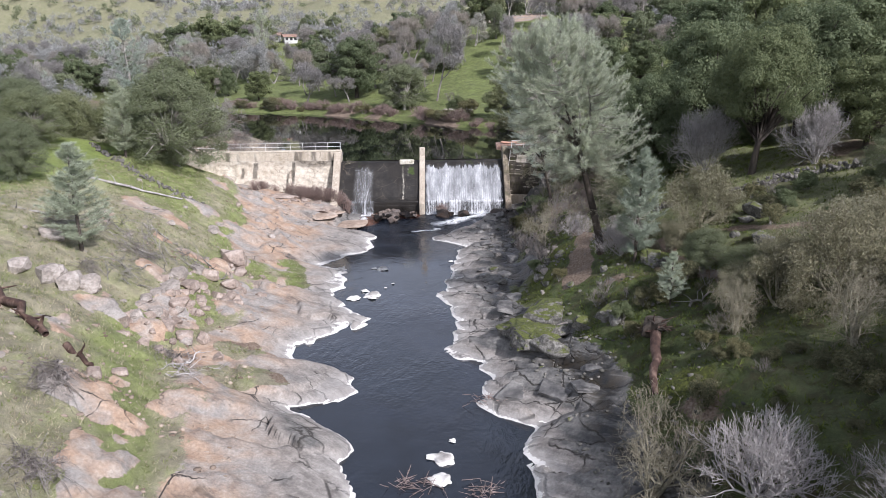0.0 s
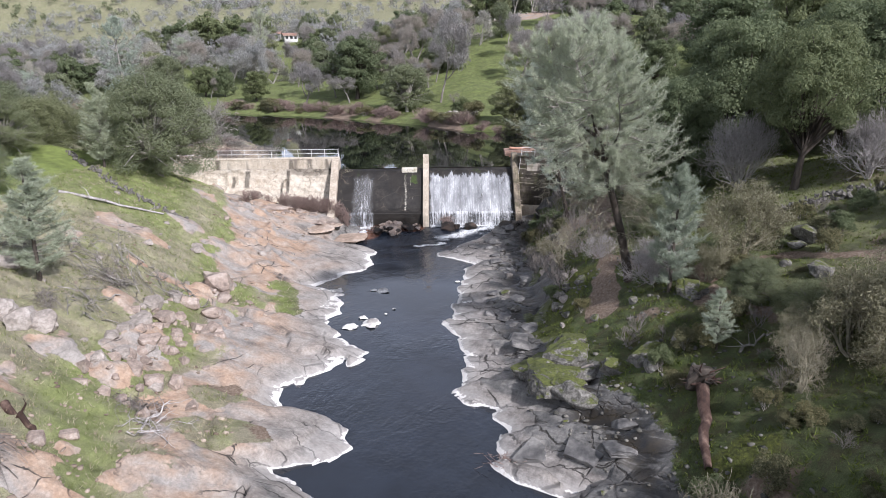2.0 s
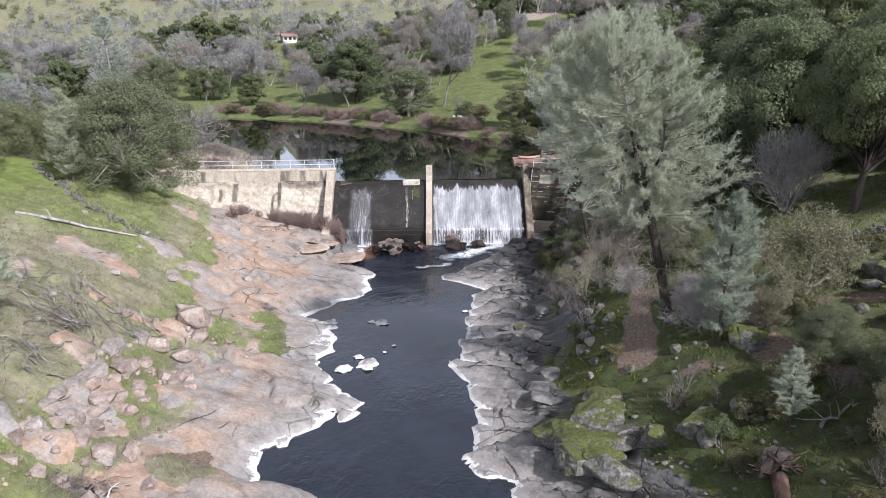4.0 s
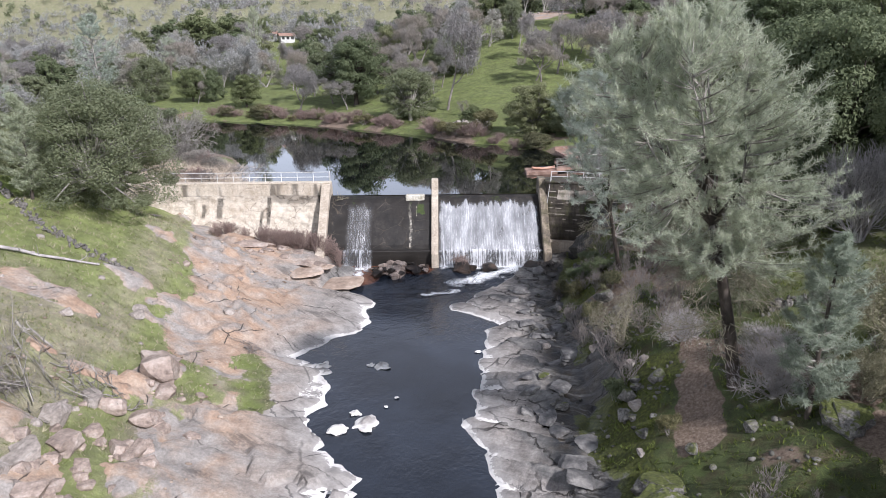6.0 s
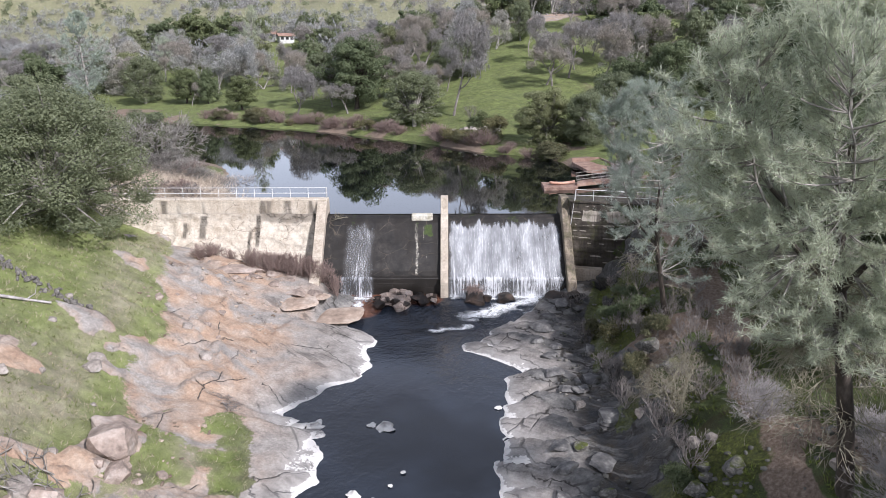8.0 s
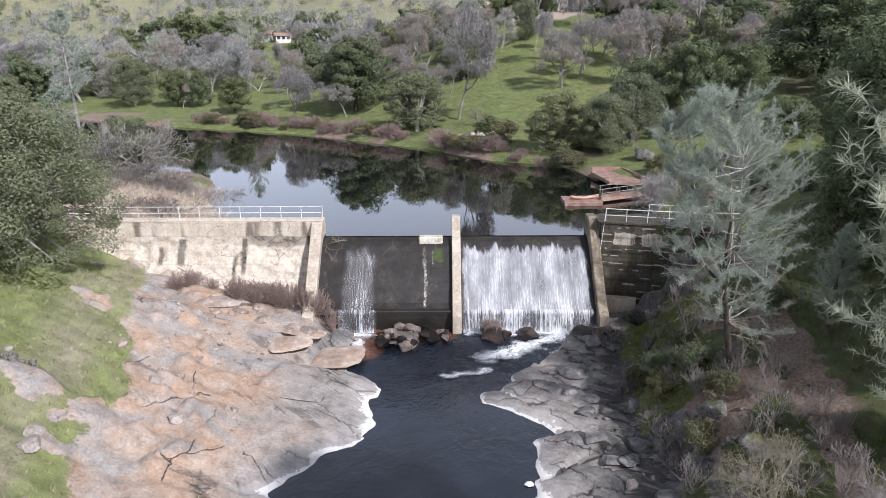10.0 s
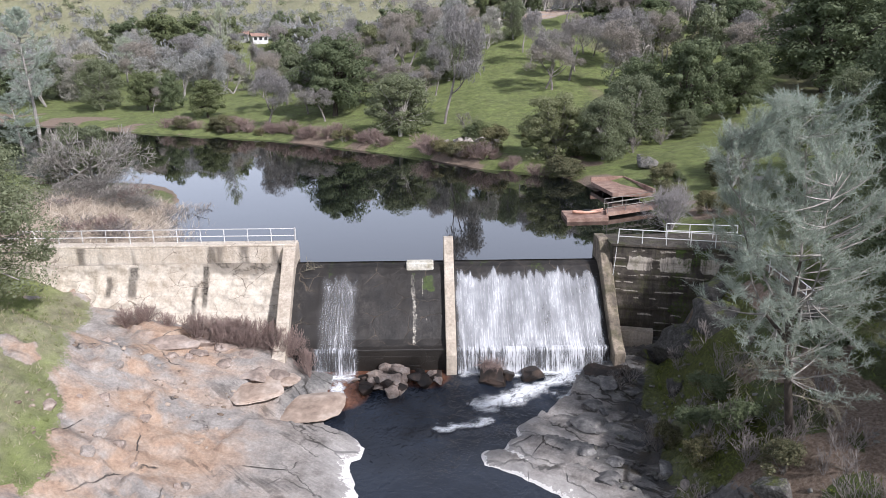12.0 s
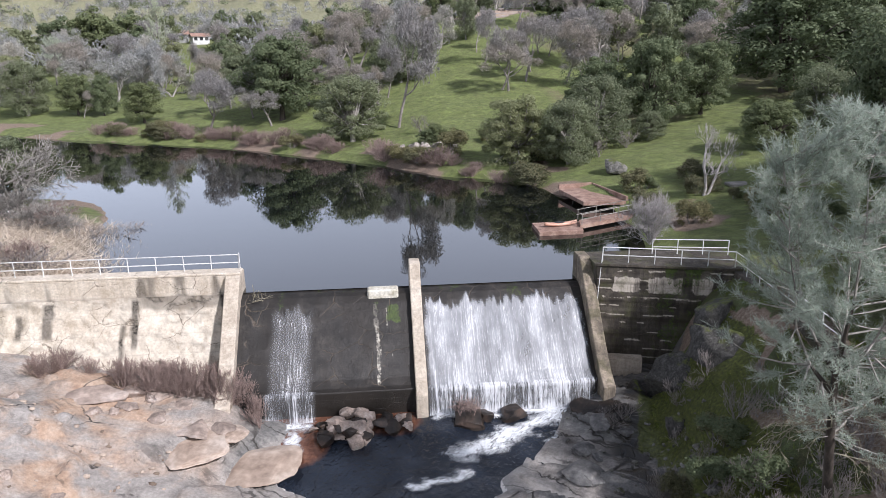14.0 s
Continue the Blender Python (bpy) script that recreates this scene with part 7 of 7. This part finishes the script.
for _ in range(30):
    x = random.uniform(-27.0, -12.6) if random.random() < 0.5 else random.uniform(-19.5, -12.6)
    plant("low_brush", x, float(np.interp(x, (-27, -21.5, -15, -12.6), (96.4, 96.0, 95.2, 93.6))) + random.uniform(-1.6, 0.2), random.uniform(1.2, 2.4), random.uniform(1.6, 2.8), "shrub", "reddish-brown leafless brush at the wall's foot", "shrub", "brush below the wall")
for _ in range(64):
    x = random.uniform(-60, 14)
    y = float(np.interp(x, (-60, -31, -11, -2, 5, 14), (196, 179.5, 162, 152, 143, 133))) + random.uniform(0, 4)
    s = random.uniform(1.2, 3.0)
    plant(random.choice(("low_brush", "low_brush", "brush")), x, y, s, s * 1.9, "shrub", "brown brush along the lake shore", "shrub", "brush along the lake shore")
for _ in range(14):
    x, y = random.uniform(19, 30), random.uniform(100, 128)
    s = random.uniform(1.2, 2.6)
    plant(random.choice(("dark_brush", "brush")), x, y, s, s * 1.3, "shrub", "dark green shrub on the mossy bank", "shrub", "shrubs by the dock")
for _ in range(26):
    x = random.uniform(2, 34)
    y = float(np.interp(x, (2, 11, 20, 34), (146, 139, 138, 136))) + random.uniform(1, 24)
    s = random.uniform(1.6, 4.2)
    plant(random.choice(("far_olive", "brush", "twig_bush", "far_oak")), x, y, s, s * 1.35, "shrub", "olive shrub on the lake's far shore", "shrub", "shrubs of the far shore")
for _ in range(16):
    plant(random.choice(("twig_bush", "low_brush")), random.uniform(-44, -28), random.uniform(102, 122), random.uniform(0.9, 2.0), random.uniform(3, 6), "shrub", "grey-brown leafless brush among the reeds", "shrub", "brush along the lake shore")
# the leaning dead tree and the brush on the left-hand shore
plant("dead_crown", -42.0, 127.5, 7.6, 15, "dead_tree", "half-dead grey tree sprawling over the lake shore", "tree", "", 0, 40)
plant("far_olive", -46, 131, 7.0, 10, "oak_tree", "olive-green shrubby tree on the lake shore", "tree")
for x, y, h, w in ((-35.5, 119.5, 2.6, 7), (-38.5, 122.5, 3.2, 8), (-41.5, 120.5, 2.4, 7), (-33.6, 117.0, 1.8, 5)):
    plant("dead_crown", x, y, h, w, "shrub", "grey leafless brush mounded at the lake's edge", "shrub", "brush along the lake shore", 1)
log_parts(9, (-47, 126.5, 9.0), (-37.4, 125.5, 13.0), 0.17, M_BARK_GREY, "dead_tree", "pale dead trunk leaning over the lake", 12)


# ---- reeds, grass, pebbles ----
def blades(name, seed, xs, ys, length, width, mat, label, lie=0.5, keep=None, count=1):
    """Thin blades standing or lying on the ground."""
    rng = np.random.default_rng(seed)
    x, y = np.repeat(xs, count), np.repeat(ys, count)
    x, y = x + rng.normal(0, 0.09, len(x)), y + rng.normal(0, 0.09, len(x))
    z = np.maximum(ground_field(x, y)[0], -1)
    if keep is not None:
        ok = keep(x, y, z)
        x, y, z = x[ok], y[ok], z[ok]
    n = len(x)
    d = np.stack([rng.normal(0, lie, n), rng.normal(0, lie, n), rng.uniform(0.3, 1.0, n)], 1)
    d /= np.linalg.norm(d, axis=1, keepdims=True)
    s = np.cross(d, rng.normal(0, 1, (n, 3)))
    s /= np.linalg.norm(s, axis=1, keepdims=True)
    p = np.stack([x, y, z - 0.03], 1)
    ln = length * rng.uniform(0.5, 1.3, (n, 1))
    v = np.stack([p - s * width, p + s * width, p + d * ln], 1).reshape(-1, 3)
    return tagged(part(name, mesh_of(name, v, np.arange(3 * n).reshape(-1, 3)), mat), label, "grass" if "reed" not in name else "reeds", kind="stuff")


M_GRASS = leafy("grass_blades", (0.07, 0.10, 0.02), (0.19, 0.235, 0.06), 0.3)
M_GRASS_L = leafy("fresh_grass_blades", (0.16, 0.19, 0.065), (0.34, 0.37, 0.16), 0.3)
M_STRAW = leafy("straw_blades", (0.30, 0.26, 0.17), (0.58, 0.53, 0.38), 0.3)
rng_g = np.random.default_rng(91)
blades("reed_bed", 92, rng_g.uniform(-44, -24.5, 2600), rng_g.uniform(100.6, 121, 2600), 1.4, 0.04, M_DRY, "dry trampled reeds behind the wall", 1.5, lambda x, y, z: z < LAKE_Z + 1.2, 6)


def on_turf(x, y, z):
    _, (rk, gr, dr_), _ = ground_field(x, y)
    return (rk < 0.4) & (gr > 0.45) & (z > 0.3)


blades("grass_left", 93, rng_g.uniform(-40, -13, 6000), rng_g.uniform(26, 97, 6000), 0.26, 0.03, M_GRASS_L, "short green grass on the left-hand slope", 0.5, on_turf, 5)
blades("straw_left", 94, rng_g.uniform(-40, -13, 9000), rng_g.uniform(26, 97, 9000), 0.32, 0.025, M_STRAW, "dry straw-coloured grass on the left-hand slope", 0.6, on_turf, 4)
blades("grass_right", 95, rng_g.uniform(7, 36, 9000), rng_g.uniform(24, 97, 9000), 0.30, 0.035, M_GRASS, "lush green grass on the right-hand slope", 0.5, on_turf, 5)


def pebbles(name, seed, xs, ys, lo, hi, mat, label, keep):
    rng = np.random.default_rng(seed)
    ico = bmesh.new()
    bmesh.ops.create_icosphere(ico, subdivisions=1, radius=0.5)
    base = np.array([v.co for v in ico.verts])
    tri = np.array([[v.index for v in f.verts] for f in ico.faces])
    ico.free()
    z = ground_field(xs, ys)[0]
    ok = keep(xs, ys, z)
    p = np.stack([xs, ys, z], 1)[ok]
    n = len(p)
    size = rng.uniform(lo, hi, (n, 1, 3)) * rng.uniform(0.5, 1.0, (n, 1, 1)) * np.array([1.2, 1, 0.7])
    v = p[:, None] + base[None] * size * (1 + rng.normal(0, 0.12, (n, len(base), 1)))
    f = tri[None] + (np.arange(n) * len(base))[:, None, None]
    return tagged(part(name, mesh_of(name, v.reshape(-1, 3), f.reshape(-1, 3)), mat), label, "stones", kind="stuff")


def isle_stone(name, a, b):
    k = Nodes(name)
    isl = k.n.new("ShaderNodeNewGeometry").outputs["Random Per Island"]
    pos, _ = k.place()
    return k.done(k.mix(0.5, k.ramp(isl, (0, a), (1, b)), k.ramp(k.noise(pos, 9, 4), (0.3, 0.6), (0.7, 1.3)), "MULTIPLY"), 0.9)


M_PEBBLE = isle_stone("loose_stones", (0.16, 0.12, 0.09), (0.46, 0.38, 0.31))
pebbles("loose_stones_left", 97, rng_g.uniform(-27, -11, 1500), rng_g.uniform(27, 97, 1500), 0.12, 0.5, M_PEBBLE, "loose tan and grey stones on the bank", lambda x, y, z: (z > 1.5) & (fbm(x / 4, y / 4, 3, 3) > 0.5) & ((ground_field(x, y)[1][0] < 0.5) | (fbm(x / 3, y / 3, 8, 3) > 0.6)))
pebbles("loose_stones_right", 98, rng_g.uniform(5, 16, 1300), rng_g.uniform(30, 95, 1300), 0.15, 0.5, isle_stone("lichened_stones", (0.06, 0.06, 0.05), (0.22, 0.21, 0.185)), "loose grey stones on the right bank", lambda x, y, z: (z > 0.9) & (fbm(x / 4, y / 4, 4, 3) > 0.48))


# ---- the dock, with a kayak on it ----
def dock():
    ob = thing("dock", (11.2, 113.4, 8.0), "weathered brown wooden dock with a float and a gangway", "dock")
    o = Vector((11.2, 113.4, 8.0))

    def deck(name, corners, z, planks, thick=0.14):
        a, b, c, d = (Vector((*p, z)) - o for p in corners)
        sub = part(name, loft([[q + Vector((0, 0, h)) for q in (a, b, c, d)] for h in (-thick - 0.25, -0.05)]), M_DECK, ob)
        for i in range(planks):
            s, t = (i + 0.04) / planks, (i + 0.96) / planks
            quad = (a.lerp(b, s), a.lerp(b, t), d.lerp(c, t), d.lerp(c, s))
            part("plank", loft([[q + Vector((0, 0, h)) for q in quad] for h in (-0.05, 0.0)]), M_DECK, sub)
        return sub

    deck("float_deck", ((9.1, 114.9), (9.0, 111.4), (13.0, 111.6), (13.6, 115.0)), 8.1, 22)
    deck("upper_deck", ((15.2, 128.2), (15.9, 121.2), (20.3, 121.0), (19.2, 129.0)), 8.55, 30)
    deck("gangway", ((13.0, 112.6), (13.4, 114.4), (19.6, 117.6), (19.2, 115.8)), 8.35, 14)
    kerb = loft([[Vector(p) - o + Vector((0, 0, h)) for p in ((15.2, 128.2, 8.56), (19.2, 129.0, 8.56), (19.15, 129.2, 8.56), (15.15, 128.4, 8.56))] for h in (0, 0.5)])
    part("end_board", kerb, M_DECK, ob, "upright end board")
    part("side_board", loft([[Vector(p) - o + Vector((0, 0, h)) for p in ((19.2, 129.0, 8.56), (20.3, 121.0, 8.56), (20.5, 121.0, 8.56), (19.4, 129.0, 8.56))] for h in (0, 0.45)]), M_DECK, ob)
    for p, q in (((13.2, 114.5), (19.5, 117.8)), ((13.0, 112.5), (19.2, 115.7))):
        for h in (0.55, 1.0):
            part("handrail", rod(bmesh.new(), Vector((*p, 8.3 + h)) - o, Vector((*q, 8.4 + h)) - o, 0.035), M_BARK_GREY, ob)
        for t in (0.02, 0.35, 0.68, 0.98):
            b = Vector((*p, 8.3)).lerp(Vector((*q, 8.4)), t) - o
            part("post", rod(bmesh.new(), b, b + Vector((0, 0, 1.02)), 0.035), M_BARK_GREY, ob)
    for x, y in ((9.3, 111.7), (9.3, 114.6), (12.8, 111.8), (15.6, 124), (16, 121.5), (18.5, 122)):
        part("pile", rod(bmesh.new(), Vector((x, y, 6.3)) - o, Vector((x, y, 8.0)) - o, 0.09, 8), M_BARK, ob)
    return ob


dock()


def kayak():
    rings = []
    for i in range(13):
        t = i / 12
        w = 0.36 * math.sin(math.pi * min(max(t, 0.02), 0.98)) ** 0.6
        rise = 0.12 * abs(2 * t - 1) ** 2.5
        rings.append([(-1.6 + 3.2 * t, w * c, rise + 0.17 + 0.17 * s) for c, s in ((0, -1), (0.7, -0.8), (1, 0.0), (0.8, 0.75), (0, 1.0), (-0.8, 0.75), (-1, 0.0), (-0.7, -0.8))])
    ob = thing("kayak", (11.4, 113.4, 8.11), "pale salmon plastic kayak lying on the float", "boat", turn=12)
    bm = loft(rings)
    part("hull", bm_mesh("hull", bm, True), M_KAYAK, ob)
    seat = bmesh.new()
    bmesh.ops.create_cone(seat, cap_ends=True, segments=16, radius1=0.26, radius2=0.3, depth=0.05, matrix=Matrix.Translation((-0.1, 0, 0.34)) @ Matrix.Diagonal((1.8, 0.8, 1, 1)))
    part("cockpit", seat, M_DARK, ob, "dark cockpit opening")


kayak()
tagged(part("stone_step", box(bmesh.new(), (30.2, 118.4, ground_z(31.3, 119.2) - 0.2), (32.4, 120.2, ground_z(31.3, 119.2) + 0.12), 0.06), M_STONE_GREY), "flat pale stone step on the grass", "step")


# ---- far houses ----
def house(x, y, wide, deep, high, turn, label, roof_mat, wall_mat=None):
    z = ground_z(x, y)
    ob = thing("house", (x, y, z), label, "house", "far houses", turn=turn)
    part("wall", box(bmesh.new(), (-wide / 2, -deep / 2, -1), (wide / 2, deep / 2, high)), wall_mat or M_WHITE, ob)
    e = 0.6
    roof = loft([[(sx * (wide / 2 + e), -deep / 2 - e, high), (sx * (wide / 2 + e), 0, high + deep * 0.26), (sx * (wide / 2 + e), deep / 2 + e, high), (sx * (wide / 2 + e), 0, high + deep * 0.26 - 0.25)] for sx in (-1, 1)])
    part("roof", roof, roof_mat, ob)
    part("gable", loft([[(s * wide / 2, -deep / 2, high), (s * wide / 2, 0, high + deep * 0.25), (s * wide / 2, deep / 2, high)] for s in (-0.99, 0.99)]), wall_mat or M_WHITE, ob)
    for k in (-0.32, 0.02, 0.34):
        w = part("window", box(bmesh.new(), (k * wide - 0.6, -deep / 2 - 0.06, 1.0), (k * wide + 0.6, -deep / 2 + 0.02, 2.2)), M_DARK, ob)
        part("frame", box(bmesh.new(), (k * wide - 0.7, -deep / 2 - 0.04, 0.85), (k * wide + 0.7, -deep / 2 + 0.01, 0.98)), M_WHITE, w)
    return ob


house(-79, 334, 8, 6, 2.6, 8, "white far house with a brown roof among the trees", M_ROOF)
house(-61, 338, 7, 5, 2.6, -16, "small pale far house with a reddish roof", M_ROOF)
house(-127, 303, 14, 8, 3.4, 20, "long white far house behind the trees", M_STONE_GREY)
house(-70, 331, 6, 5, 2.4, 25, "small white far shed with a reddish roof", M_ROOF)
